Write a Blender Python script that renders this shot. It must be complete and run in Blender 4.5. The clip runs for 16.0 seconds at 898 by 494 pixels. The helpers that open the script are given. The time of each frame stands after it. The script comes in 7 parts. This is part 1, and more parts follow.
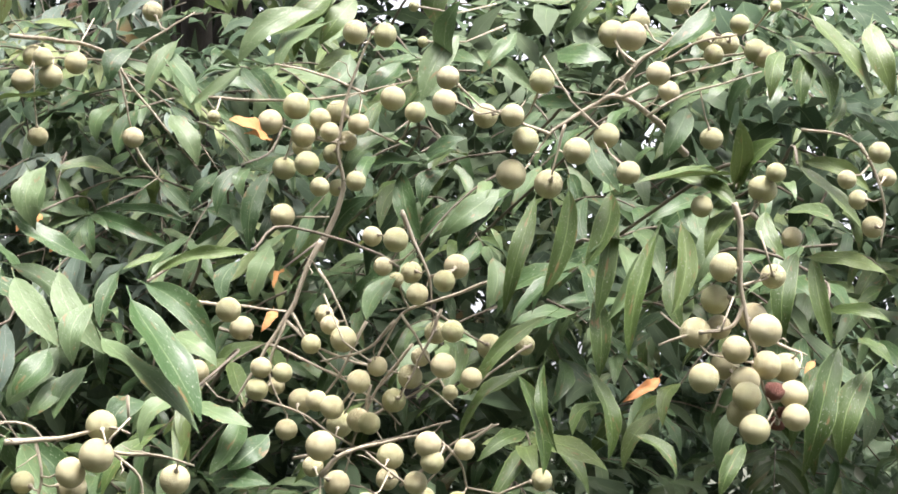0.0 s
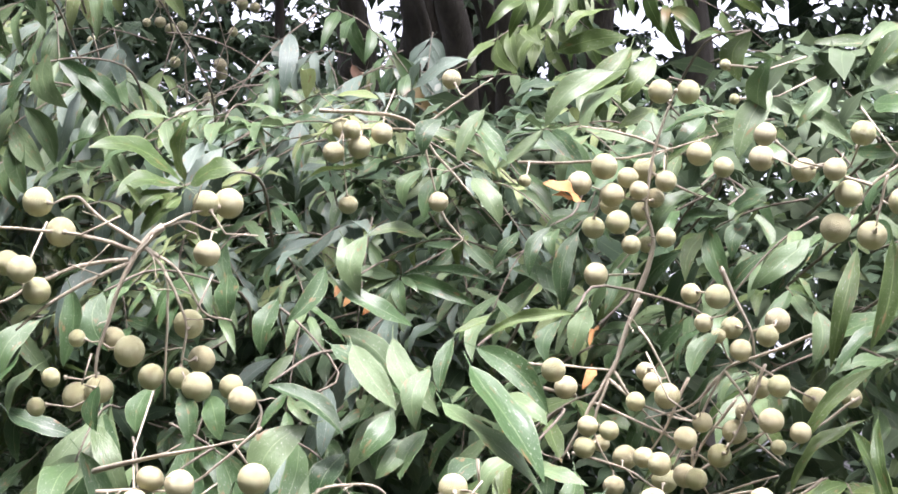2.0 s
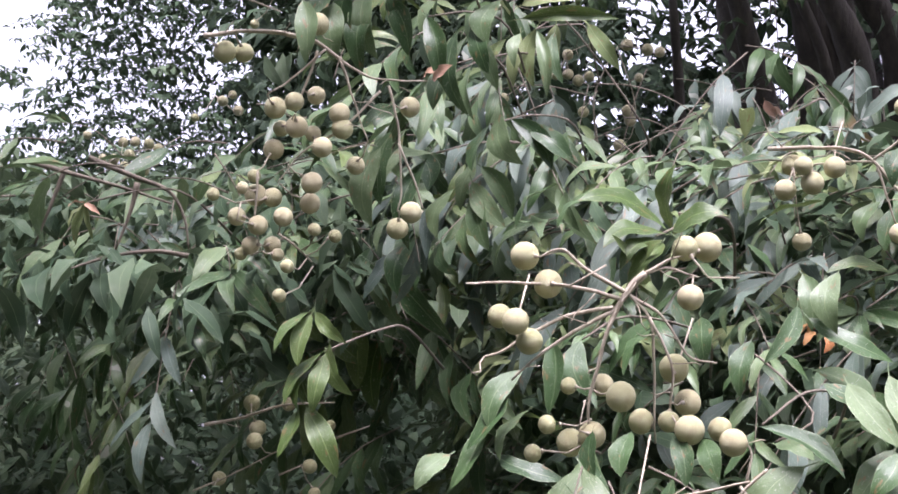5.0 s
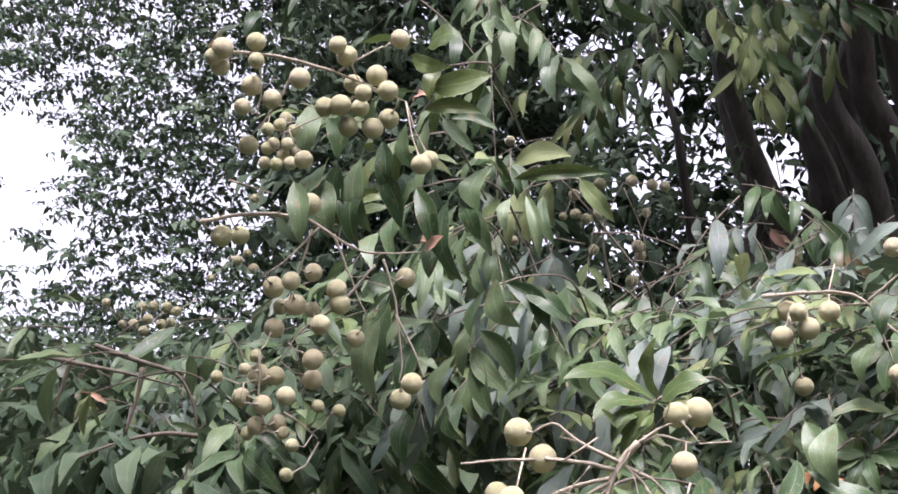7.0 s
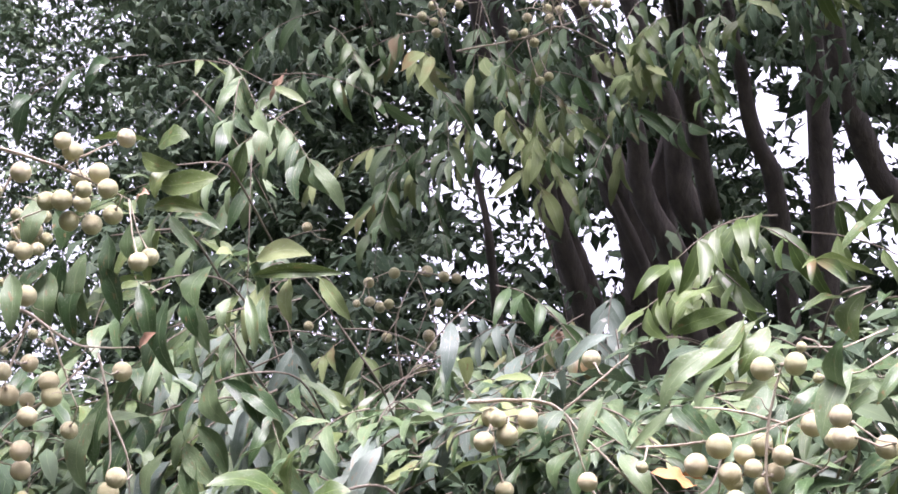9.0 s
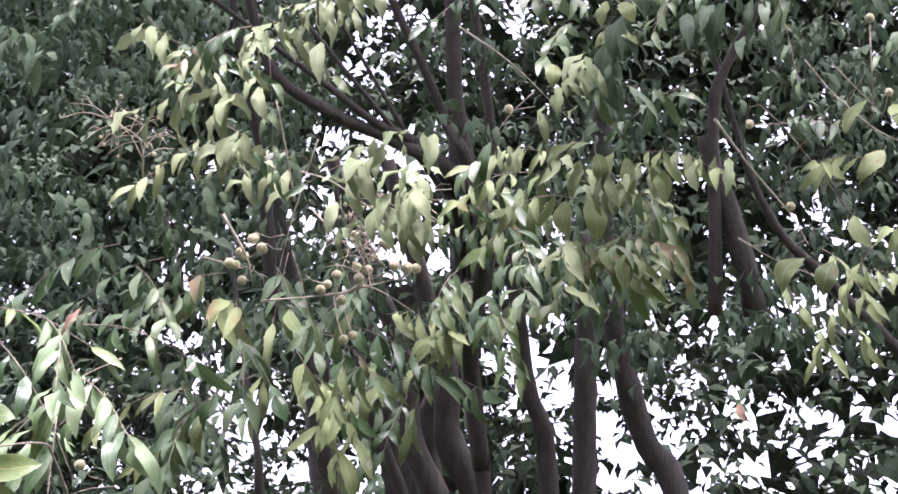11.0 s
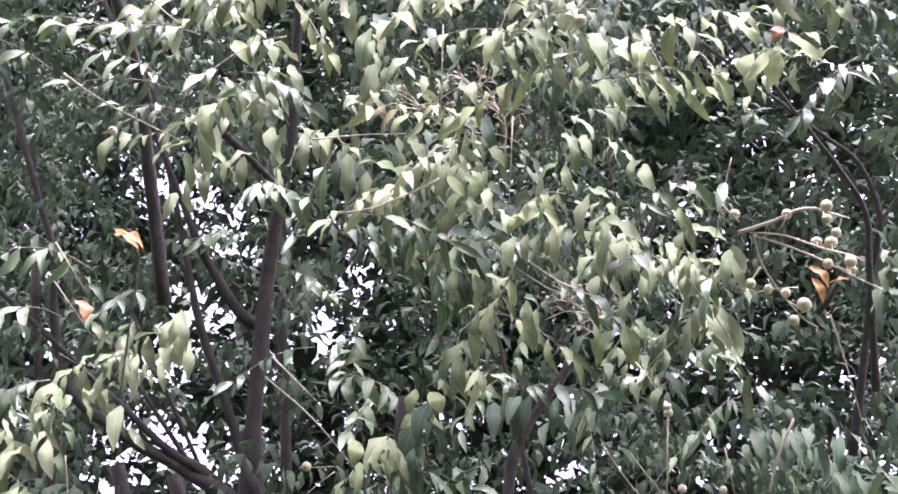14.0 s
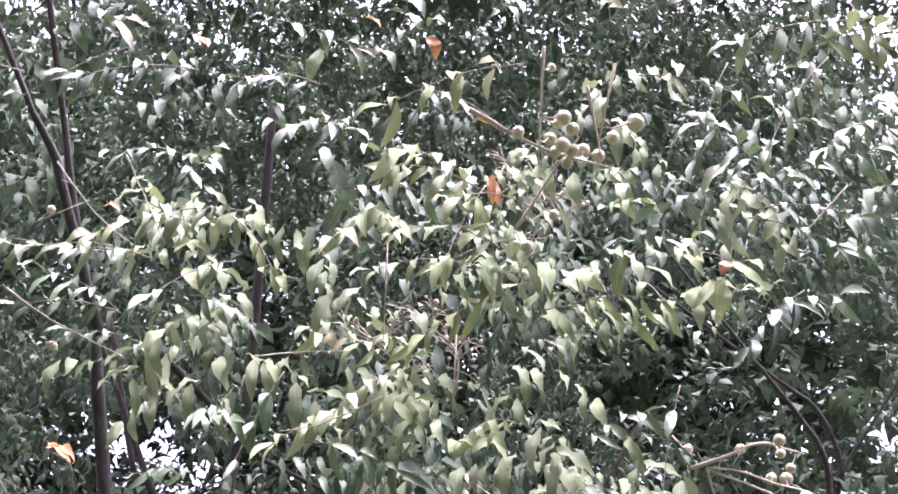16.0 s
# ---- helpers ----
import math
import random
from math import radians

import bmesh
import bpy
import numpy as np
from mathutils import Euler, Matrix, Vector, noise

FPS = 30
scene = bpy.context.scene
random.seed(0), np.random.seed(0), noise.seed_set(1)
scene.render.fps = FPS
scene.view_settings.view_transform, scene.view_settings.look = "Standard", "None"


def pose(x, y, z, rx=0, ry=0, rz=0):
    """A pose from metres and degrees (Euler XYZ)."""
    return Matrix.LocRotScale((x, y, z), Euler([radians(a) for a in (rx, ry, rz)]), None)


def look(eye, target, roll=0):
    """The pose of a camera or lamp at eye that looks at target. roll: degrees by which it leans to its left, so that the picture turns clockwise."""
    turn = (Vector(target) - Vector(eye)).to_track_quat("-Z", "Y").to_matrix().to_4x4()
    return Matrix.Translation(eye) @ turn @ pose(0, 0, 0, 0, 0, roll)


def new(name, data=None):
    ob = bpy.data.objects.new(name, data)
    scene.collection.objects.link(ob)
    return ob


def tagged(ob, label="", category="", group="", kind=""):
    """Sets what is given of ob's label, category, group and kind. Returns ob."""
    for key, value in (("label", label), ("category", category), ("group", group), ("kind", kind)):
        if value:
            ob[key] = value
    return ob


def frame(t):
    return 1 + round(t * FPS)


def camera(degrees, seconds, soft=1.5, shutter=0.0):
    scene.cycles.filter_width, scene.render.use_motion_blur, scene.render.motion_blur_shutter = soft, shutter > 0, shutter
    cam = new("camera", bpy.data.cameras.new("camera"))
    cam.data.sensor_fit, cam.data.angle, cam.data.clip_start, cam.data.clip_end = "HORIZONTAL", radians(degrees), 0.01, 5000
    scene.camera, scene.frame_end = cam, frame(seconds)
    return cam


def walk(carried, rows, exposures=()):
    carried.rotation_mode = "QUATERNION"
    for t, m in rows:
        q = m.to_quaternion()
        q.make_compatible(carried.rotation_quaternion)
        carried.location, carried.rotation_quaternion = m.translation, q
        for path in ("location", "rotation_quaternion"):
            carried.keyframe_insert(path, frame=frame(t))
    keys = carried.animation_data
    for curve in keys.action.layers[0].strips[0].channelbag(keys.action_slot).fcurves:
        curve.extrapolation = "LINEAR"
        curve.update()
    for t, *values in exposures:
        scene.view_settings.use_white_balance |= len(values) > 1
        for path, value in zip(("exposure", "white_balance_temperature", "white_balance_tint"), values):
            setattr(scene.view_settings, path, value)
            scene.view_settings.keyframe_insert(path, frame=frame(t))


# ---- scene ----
cam = camera(34.19, 16.0, soft=1.7)
PATH = [
    (0, look((0.0201, 0.0047, 1.5169), (-0.0895, 1.9822, 1.7953), 2.09)),
    (0.5, look((0.0111, 0.0084, 1.5189), (-0.1572, 1.9807, 1.8046), 1.69)),
    (1, look((-0.0009, 0.0001, 1.5199), (-0.2661, 1.9607, 1.8122), 2.15)),
    (1.5, look((-0.0139, -0.0067, 1.5243), (-0.3942, 1.9323, 1.8332), 1.88)),
    (2, look((-0.0152, -0.0234, 1.5242), (-0.4778, 1.8949, 1.8495), 1.45)),
    (2.5, look((-0.0116, -0.0199, 1.5087), (-0.5665, 1.8705, 1.8533), 1.57)),
    (3, look((-0.0139, -0.0223, 1.5099), (-0.6372, 1.8445, 1.8659), 1.31)),
    (3.5, look((-0.0323, -0.0488, 1.5238), (-0.7486, 1.7849, 1.8770), 1.72)),
    (4, look((-0.0563, -0.0377, 1.5448), (-0.8673, 1.7570, 1.8934), 1.37)),
    (4.5, look((-0.0859, -0.0418, 1.5475), (-0.9484, 1.7277, 1.9008), 0.77)),
    (5, look((-0.0707, -0.0586, 1.5221), (-1.0220, 1.6611, 1.8932), 1.08)),
    (5.2, look((-0.0651, -0.0575, 1.5286), (-1.0385, 1.6496, 1.9003), 1.44)),
    (7.3, look((-0.0309, -0.0649, 1.5536), (-0.9825, 1.6006, 2.1198), -2.69)),
    (7.5, look((-0.0261, -0.0587, 1.5532), (-0.9651, 1.6117, 2.1261), -2.52)),
    (8, look((0.0413, -0.0647, 1.5450), (-0.8642, 1.6200, 2.1299), -1.50)),
    (8.5, look((0.1077, -0.0340, 1.5565), (-0.7595, 1.6676, 2.1501), -2.46)),
    (9, look((0.1122, -0.0454, 1.5620), (-0.6556, 1.6880, 2.1990), -1.83)),
    (9.5, look((0.0299, -0.0563, 1.5443), (-0.5976, 1.6962, 2.2757), -2.50)),
    (10, look((0.0081, -0.0484, 1.5458), (-0.5190, 1.7057, 2.3489), -3.04)),
    (10.2, look((0.0054, -0.0447, 1.5531), (-0.4805, 1.7058, 2.3897), -3.02)),
    (12.3, look((0.0221, -0.1278, 1.8768), (-0.2849, 1.6161, 2.8067), 1.28)),
    (12.5, look((0.0200, -0.1239, 1.8783), (-0.2652, 1.6131, 2.8278), 1.26)),
    (13, look((0.0263, -0.1359, 1.8589), (-0.2085, 1.5610, 2.8911), 1.27)),
    (13.5, look((0.0321, -0.1317, 1.8313), (-0.1517, 1.4960, 2.9787), 1.34)),
    (14, look((0.0063, -0.1168, 1.8172), (-0.0911, 1.4557, 3.0491), -0.15)),
    (14.5, look((0.0176, -0.0757, 1.7971), (-0.0667, 1.4095, 3.1338), -0.31)),
    (15, look((0.0267, -0.0696, 1.7985), (-0.0354, 1.3621, 3.1936), -0.93)),
    (15.5, look((0.0186, -0.0970, 1.8200), (-0.0200, 1.3310, 3.2197), -1.10)),
    (16, look((0.0393, -0.0647, 1.7778), (-0.0046, 1.2602, 3.2754), -0.81)),
]

EXPOSURES = [(0.0, 2.12, 6300, 17), (1.5, 2.24, 6050, 23), (3.0, 2.38, 5900, 27), (4.0, 2.32, 5850, 30), (5.0, 1.97, 5850, 32), (7.5, 1.80, 6000, 31), (9.0, 2.33, 5950, 35), (10.0, 2.68, 5950, 35), (12.3, 3.05, 5800, 39), (16.0, 3.00, 5800, 45)]
walk(cam, PATH, EXPOSURES)

# ---- light: bright overcast sky and a weak veiled sun, high behind the viewer ----
SUN_EL, SUN_AZ = 72.0, 150.0
sky_world = bpy.data.worlds.new("overcast_sky")
scene.world = sky_world
sky_world.use_nodes = True
wt = sky_world.node_tree
sky = wt.nodes.new("ShaderNodeTexSky")
sky.sky_type = "NISHITA"
sky.sun_disc = False
sky.sun_elevation, sky.sun_rotation = radians(SUN_EL), radians(SUN_AZ)
sky.air_density, sky.dust_density, sky.ozone_density = 1.0, 6.0, 1.0
wt.nodes["Background"].inputs["Strength"].default_value = 0.15
veil = wt.nodes.new("ShaderNodeHueSaturation")
veil.inputs["Saturation"].default_value = 0.18
wt.links.new(sky.outputs["Color"], veil.inputs["Color"])
wt.links.new(veil.outputs["Color"], wt.nodes["Background"].inputs["Color"])
sun = new("sun", bpy.data.lights.new("sun", "SUN"))
sun.data.energy, sun.data.angle, sun.data.color = 2.5, radians(24), (1.0, 0.94, 0.84)
sun_way = Vector((math.sin(radians(SUN_AZ)) * math.cos(radians(SUN_EL)), math.cos(radians(SUN_AZ)) * math.cos(radians(SUN_EL)), math.sin(radians(SUN_EL))))
sun.matrix_world = look(sun_way * 30, (0, 0, 0))


# ---- materials ----
def material(name):
    m = bpy.data.materials.new(name)
    m.use_nodes = True
    n, l = m.node_tree.nodes, m.node_tree.links
    return m, n, l, n["Principled BSDF"]


def ramp(n, stops):
    r = n.new("ShaderNodeValToRGB")
    els = r.color_ramp.elements
    while len(els) < len(stops):
        els.new(0.5)
    for e, (p, c) in zip(els, stops):
        e.position, e.color = p, (*c, 1)
    return r


def mixed(n, l, fac, a, b, mode="MIX"):
    m = n.new("ShaderNodeMix")
    m.data_type, m.blend_type = "RGBA", mode
    for sock, v in ((m.inputs[0], fac), (m.inputs[6], a), (m.inputs[7], b)):
        if isinstance(v, (int, float)):
            sock.default_value = v
        elif isinstance(v, tuple):
            sock.default_value = (*v, 1)
        else:
            l.new(v, sock)
    return m.outputs[2]


def maths(n, l, op, a, b=0.0, c=0.0):
    m = n.new("ShaderNodeMath")
    m.operation = op
    for sock, v in zip(m.inputs, (a, b, c)):
        if isinstance(v, (int, float)):
            sock.default_value = v
        else:
            l.new(v, sock)
    return m.outputs[0]


def leaf_material(name, dark, mid, light, rib, island=False, gloss=0.32, through_light=0.16, sheen=0.33):
    """A leaf: green that differs from leaf to leaf, a pale midrib, side veins, blotches and dust."""
    m, n, l, p = material(name)
    uv = n.new("ShaderNodeUVMap")
    sep = n.new("ShaderNodeSeparateXYZ")
    l.new(uv.outputs[0], sep.inputs[0])
    if island:
        rnd = n.new("ShaderNodeNewGeometry").outputs["Random Per Island"]
    else:
        rnd = n.new("ShaderNodeObjectInfo").outputs["Random"]
    r = ramp(n, [(0.0, dark), (0.45, mid), (1.0, light)])
    across = maths(n, l, "ABSOLUTE", maths(n, l, "SUBTRACT", sep.outputs[0], 0.5))
    co = n.new("ShaderNodeTexCoord").outputs["Object"]
    tone = rnd
    if island:
        bough = n.new("ShaderNodeTexNoise")
        bough.inputs["Scale"].default_value, bough.inputs["Detail"].default_value = 2.2, 2.0
        l.new(co, bough.inputs["Vector"])
        swing = maths(n, l, "MULTIPLY", maths(n, l, "SUBTRACT", bough.outputs[0], 0.5), 1.9)
        tone = maths(n, l, "ADD", maths(n, l, "MULTIPLY_ADD", rnd, 0.55, 0.2), swing)
    l.new(tone, r.inputs[0])
    blot = n.new("ShaderNodeTexNoise")
    blot.inputs["Scale"].default_value, blot.inputs["Detail"].default_value = (9.0 if island else 5.0), 4.0
    l.new(co, blot.inputs["Vector"])
    col = mixed(n, l, maths(n, l, "MULTIPLY", blot.outputs[0], 0.55), r.outputs[0], dark)
    veinwave = maths(n, l, "SINE", maths(n, l, "ADD", maths(n, l, "MULTIPLY", sep.outputs[1], 75.0), maths(n, l, "MULTIPLY", across, -42.0)))
    vein = maths(n, l, "MULTIPLY", maths(n, l, "SMOOTH_MIN", maths(n, l, "MAXIMUM", maths(n, l, "SUBTRACT", veinwave, 0.72), 0.0), 1.0, 0.05), 0.2)
    col = mixed(n, l, vein, col, light)
    ribfac = maths(n, l, "LESS_THAN", across, 0.016)
    col = mixed(n, l, maths(n, l, "MULTIPLY", ribfac, 0.5), col, rib)
    col = mixed(n, l, maths(n, l, "MULTIPLY", maths(n, l, "GREATER_THAN", across, 0.465), 0.35), col, rib)
    dust = n.new("ShaderNodeTexNoise")
    dust.inputs["Scale"].default_value, dust.inputs["Detail"].default_value = 38.0, 3.0
    l.new(co, dust.inputs["Vector"])
    dfac = maths(n, l, "MULTIPLY", maths(n, l, "MAXIMUM", maths(n, l, "SUBTRACT", dust.outputs[0], 0.54), 0.0), 0.8)
    col = mixed(n, l, dfac, col, (0.30, 0.31, 0.26))
    if not island:
        shift = n.new("ShaderNodeVectorMath")
        l.new(co, shift.inputs[0])
        offset = n.new("ShaderNodeCombineXYZ")
        l.new(maths(n, l, "MULTIPLY", rnd, 40.0), offset.inputs[0])
        l.new(offset.outputs[0], shift.inputs[1])
        spots = n.new("ShaderNodeTexNoise")
        spots.inputs["Scale"].default_value, spots.inputs["Detail"].default_value = 30.0, 1.0
        l.new(shift.outputs[0], spots.inputs["Vector"])
        col = mixed(n, l, maths(n, l, "MULTIPLY", maths(n, l, "GREATER_THAN", spots.outputs[0], 0.70), 0.6), col, (0.34, 0.35, 0.29))
        scorch = n.new("ShaderNodeTexNoise")
        scorch.inputs["Scale"].default_value, scorch.inputs["Detail"].default_value = 4.5, 4.0
        l.new(shift.outputs[0], scorch.inputs["Vector"])
        burnt = maths(n, l, "MINIMUM", maths(n, l, "MULTIPLY", maths(n, l, "MAXIMUM", maths(n, l, "SUBTRACT", scorch.outputs[0], 0.63), 0.0), 14.0), 0.8)
        col = mixed(n, l, burnt, col, (0.16, 0.10, 0.045))
    l.new(col, p.inputs["Base Color"])
    p.inputs["Specular IOR Level"].default_value = sheen
    polish = maths(n, l, "FRACT", maths(n, l, "MULTIPLY", rnd, 17.3))
    l.new(maths(n, l, "ADD", maths(n, l, "MULTIPLY_ADD", polish, 0.22, gloss), maths(n, l, "MULTIPLY", dust.outputs[0], 0.16)), p.inputs["Roughness"])
    bump = n.new("ShaderNodeBump")
    bump.inputs["Strength"].default_value, bump.inputs["Distance"].default_value = 0.35, 0.002
    l.new(maths(n, l, "ADD", vein, blot.outputs[0]), bump.inputs["Height"])
    l.new(bump.outputs[0], p.inputs["Normal"])
    tr = n.new("ShaderNodeBsdfTranslucent")
    l.new(mixed(n, l, 0.5, col, light), tr.inputs["Color"])
    ms = n.new("ShaderNodeMixShader")
    ms.inputs[0].default_value = through_light
    l.new(p.outputs[0], ms.inputs[1])
    l.new(tr.outputs[0], ms.inputs[2])
    l.new(ms.outputs[0], n["Material Output"].inputs["Surface"])
    return m


LEAF = leaf_material("mature_leaf", (0.015, 0.044, 0.011), (0.048, 0.098, 0.030), (0.135, 0.190, 0.088), (0.20, 0.26, 0.13))
FRESH = leaf_material("fresh_leaf", (0.032, 0.064, 0.012), (0.064, 0.105, 0.024), (0.112, 0.152, 0.046), (0.24, 0.32, 0.12))
# young leaves, with sunlight also put into the pale colour
PALE = leaf_material("sunlit_young_leaf", (0.080, 0.122, 0.040), (0.150, 0.198, 0.070), (0.240, 0.280, 0.125), (0.32, 0.36, 0.2), gloss=0.55, sheen=0.32)
DEAD = leaf_material("withered_leaf", (0.26, 0.10, 0.035), (0.40, 0.18, 0.055), (0.48, 0.27, 0.10), (0.45, 0.28, 0.12), gloss=0.55)
LEAF_FAR = leaf_material("crown_leaf", (0.018, 0.040, 0.019), (0.046, 0.082, 0.041), (0.115, 0.155, 0.085), (0.16, 0.21, 0.11), island=True, gloss=0.54, sheen=0.22)
# the sky's reflection on glossy leaves is put into this grey-green base
SKYLIT = leaf_material("skylit_leaf", (0.046, 0.078, 0.056), (0.088, 0.130, 0.094), (0.150, 0.195, 0.150), (0.2, 0.24, 0.2), gloss=0.46, sheen=0.45)
TAN = leaf_material("tan_leaf", (0.20, 0.11, 0.07), (0.31, 0.19, 0.125), (0.40, 0.28, 0.19), (0.4, 0.28, 0.2), gloss=0.6)
# crown version: young green lightened to stand for sun on the clumps
LEAF_SUNLIT = leaf_material("sunlit_young_crown_leaf", (0.075, 0.118, 0.046), (0.145, 0.184, 0.090), (0.240, 0.268, 0.155), (0.3, 0.34, 0.2), island=True, gloss=0.58, sheen=0.2)
# the shade of the far crown is put into this darker green
LEAF_SHADED = leaf_material("shade_darkened_leaf", (0.016, 0.031, 0.017), (0.030, 0.052, 0.027), (0.060, 0.088, 0.048), (0.14, 0.18, 0.09), island=True, gloss=0.6, sheen=0.2)


def bark_material(name, dark, light, scale):
    m, n, l, p = material(name)
    co = n.new("ShaderNodeTexCoord").outputs["Object"]
    a = n.new("ShaderNodeTexNoise")
    a.inputs["Scale"].default_value, a.inputs["Detail"].default_value, a.inputs["Roughness"].default_value = scale, 6.0, 0.65
    streak = n.new("ShaderNodeMapping")
    streak.inputs["Scale"].default_value = (1, 1, 0.22)
    l.new(co, streak.inputs["Vector"])
    l.new(streak.outputs[0], a.inputs["Vector"])
    b = n.new("ShaderNodeTexNoise")
    b.inputs["Scale"].default_value, b.inputs["Detail"].default_value = scale * 0.14, 3.0
    l.new(co, b.inputs["Vector"])
    r = ramp(n, [(0.3, dark), (0.7, light)])
    l.new(a.outputs[0], r.inputs[0])
    col = mixed(n, l, maths(n, l, "MULTIPLY", b.outputs[0], 0.6), r.outputs[0], tuple(0.6 * v for v in light))
    l.new(col, p.inputs["Base Color"])
    p.inputs["Roughness"].default_value = 0.85
    bump = n.new("ShaderNodeBump")
    bump.inputs["Strength"].default_value, bump.inputs["Distance"].default_value = 1.0, 0.4 / scale
    l.new(a.outputs[0], bump.inputs["Height"])
    l.new(bump.outputs[0], p.inputs["Normal"])
    return m


BARK = bark_material("trunk_bark", (0.012, 0.010, 0.008), (0.055, 0.046, 0.034), 35.0)
TWIG = bark_material("twig_bark", (0.20, 0.17, 0.12), (0.46, 0.41, 0.315), 260.0)
TWIG_DARK = bark_material("dark_twig_bark", (0.07, 0.06, 0.045), (0.18, 0.15, 0.11), 200.0)


def fruit_material():
    m, n, l, p = material("longan_skin")
    rnd = n.new("ShaderNodeObjectInfo").outputs["Random"]
    r = ramp(n, [(0.0, (0.345, 0.345, 0.175)), (0.5, (0.405, 0.385, 0.215)), (1.0, (0.45, 0.405, 0.245))])
    l.new(rnd, r.inputs[0])
    co = n.new("ShaderNodeTexCoord").outputs["Object"]
    a = n.new("ShaderNodeTexNoise")
    a.inputs["Scale"].default_value, a.inputs["Detail"].default_value = 1.6, 3.0
    l.new(co, a.inputs["Vector"])
    col = mixed(n, l, maths(n, l, "MULTIPLY", maths(n, l, "MAXIMUM", maths(n, l, "SUBTRACT", a.outputs[0], 0.5), 0.0), 1.6), r.outputs[0], (0.27, 0.205, 0.105))
    s = n.new("ShaderNodeTexNoise")
    s.inputs["Scale"].default_value, s.inputs["Detail"].default_value = 22.0, 2.0
    l.new(co, s.inputs["Vector"])
    col = mixed(n, l, maths(n, l, "MULTIPLY", maths(n, l, "GREATER_THAN", s.outputs[0], 0.66), 0.22), col, (0.17, 0.125, 0.07))
    l.new(col, p.inputs["Base Color"])
    p.inputs["Roughness"].default_value = 0.42
    bump = n.new("ShaderNodeBump")
    bump.inputs["Strength"].default_value, bump.inputs["Distance"].default_value = 0.45, 0.03
    l.new(s.outputs[0], bump.inputs["Height"])
    l.new(bump.outputs[0], p.inputs["Normal"])
    return m


FRUIT = fruit_material()
WITHERED = bark_material("withered_skin", (0.16, 0.055, 0.035), (0.34, 0.13, 0.09), 160.0)


def soil_material():
    m, n, l, p = material("leafy_soil")
    co = n.new("ShaderNodeTexCoord").outputs["Object"]
    a = n.new("ShaderNodeTexNoise")
    a.inputs["Scale"].default_value, a.inputs["Detail"].default_value = 5.0, 12.0
    l.new(co, a.inputs["Vector"])
    r = ramp(n, [(0.35, (0.034, 0.027, 0.019)), (0.55, (0.030, 0.042, 0.018)), (0.75, (0.058, 0.047, 0.031))])
    l.new(a.outputs[0], r.inputs[0])
    l.new(r.outputs[0], p.inputs["Base Color"])
    p.inputs["Roughness"].default_value = 0.95
    return m


SOIL = soil_material()


# ---- mesh helpers ----
def smooth_path(pts, steps=4):
    """A Catmull-Rom line through the points."""
    p = [Vector(v) for v in pts]
    if len(p) < 3:
        return p
    q = [2 * p[0] - p[1], *p, 2 * p[-1] - p[-2]]
    out = []
    for i in range(1, len(q) - 2):
        a, b, c, d = q[i - 1], q[i], q[i + 1], q[i + 2]
        for k in range(steps):
            t = k / steps
            out.append(0.5 * ((2 * b) + (c - a) * t + (2 * a - 5 * b + 4 * c - d) * t * t + (3 * b - a - 3 * c + d) * t ** 3))
    out.append(p[-1])
    return out


def tube(verts, faces, pts, r0, r1, sides=6, lump=0.0):
    """Adds a tapered tube along pts."""
    start, count = len(verts), len(pts)
    up = Vector((0.3, 0.2, 0.93))
    for i, p in enumerate(pts):
        d = (pts[min(i + 1, count - 1)] - pts[max(i - 1, 0)]).normalized()
        u = d.cross(up)
        u = u.normalized() if u.length > 1e-3 else d.orthogonal().normalized()
        v = d.cross(u)
        r = r1[i] if isinstance(r1, (list, tuple)) else r0 + (r1 - r0) * i / max(count - 1, 1)
        for k in range(sides):
            a = 2 * math.pi * k / sides
            rr = r * (1 + lump * noise.noise(p * 9 + Vector((k * 0.7, 0, 0))))
            verts.append(p + (u * math.cos(a) + v * math.sin(a)) * rr)
    for i in range(count - 1):
        for k in range(sides):
            a, b = start + i * sides + k, start + i * sides + (k + 1) % sides
            faces.append((a, b, b + sides, a + sides))
    faces.append(tuple(start + k for k in reversed(range(sides))))
    faces.append(tuple(start + (count - 1) * sides + k for k in range(sides)))


def mesh_of(name, verts, faces, mat, smooth=True):
    me = bpy.data.meshes.new(name)
    me.from_pydata([tuple(v) for v in verts], [], faces)
    me.materials.append(mat)
    if smooth:
        me.polygons.foreach_set("use_smooth", [True] * len(me.polygons))
    return me


def part(name, me, parent, label=""):
    ob = new(name, me)
    ob.parent = parent
    return tagged(ob, label) if label else ob


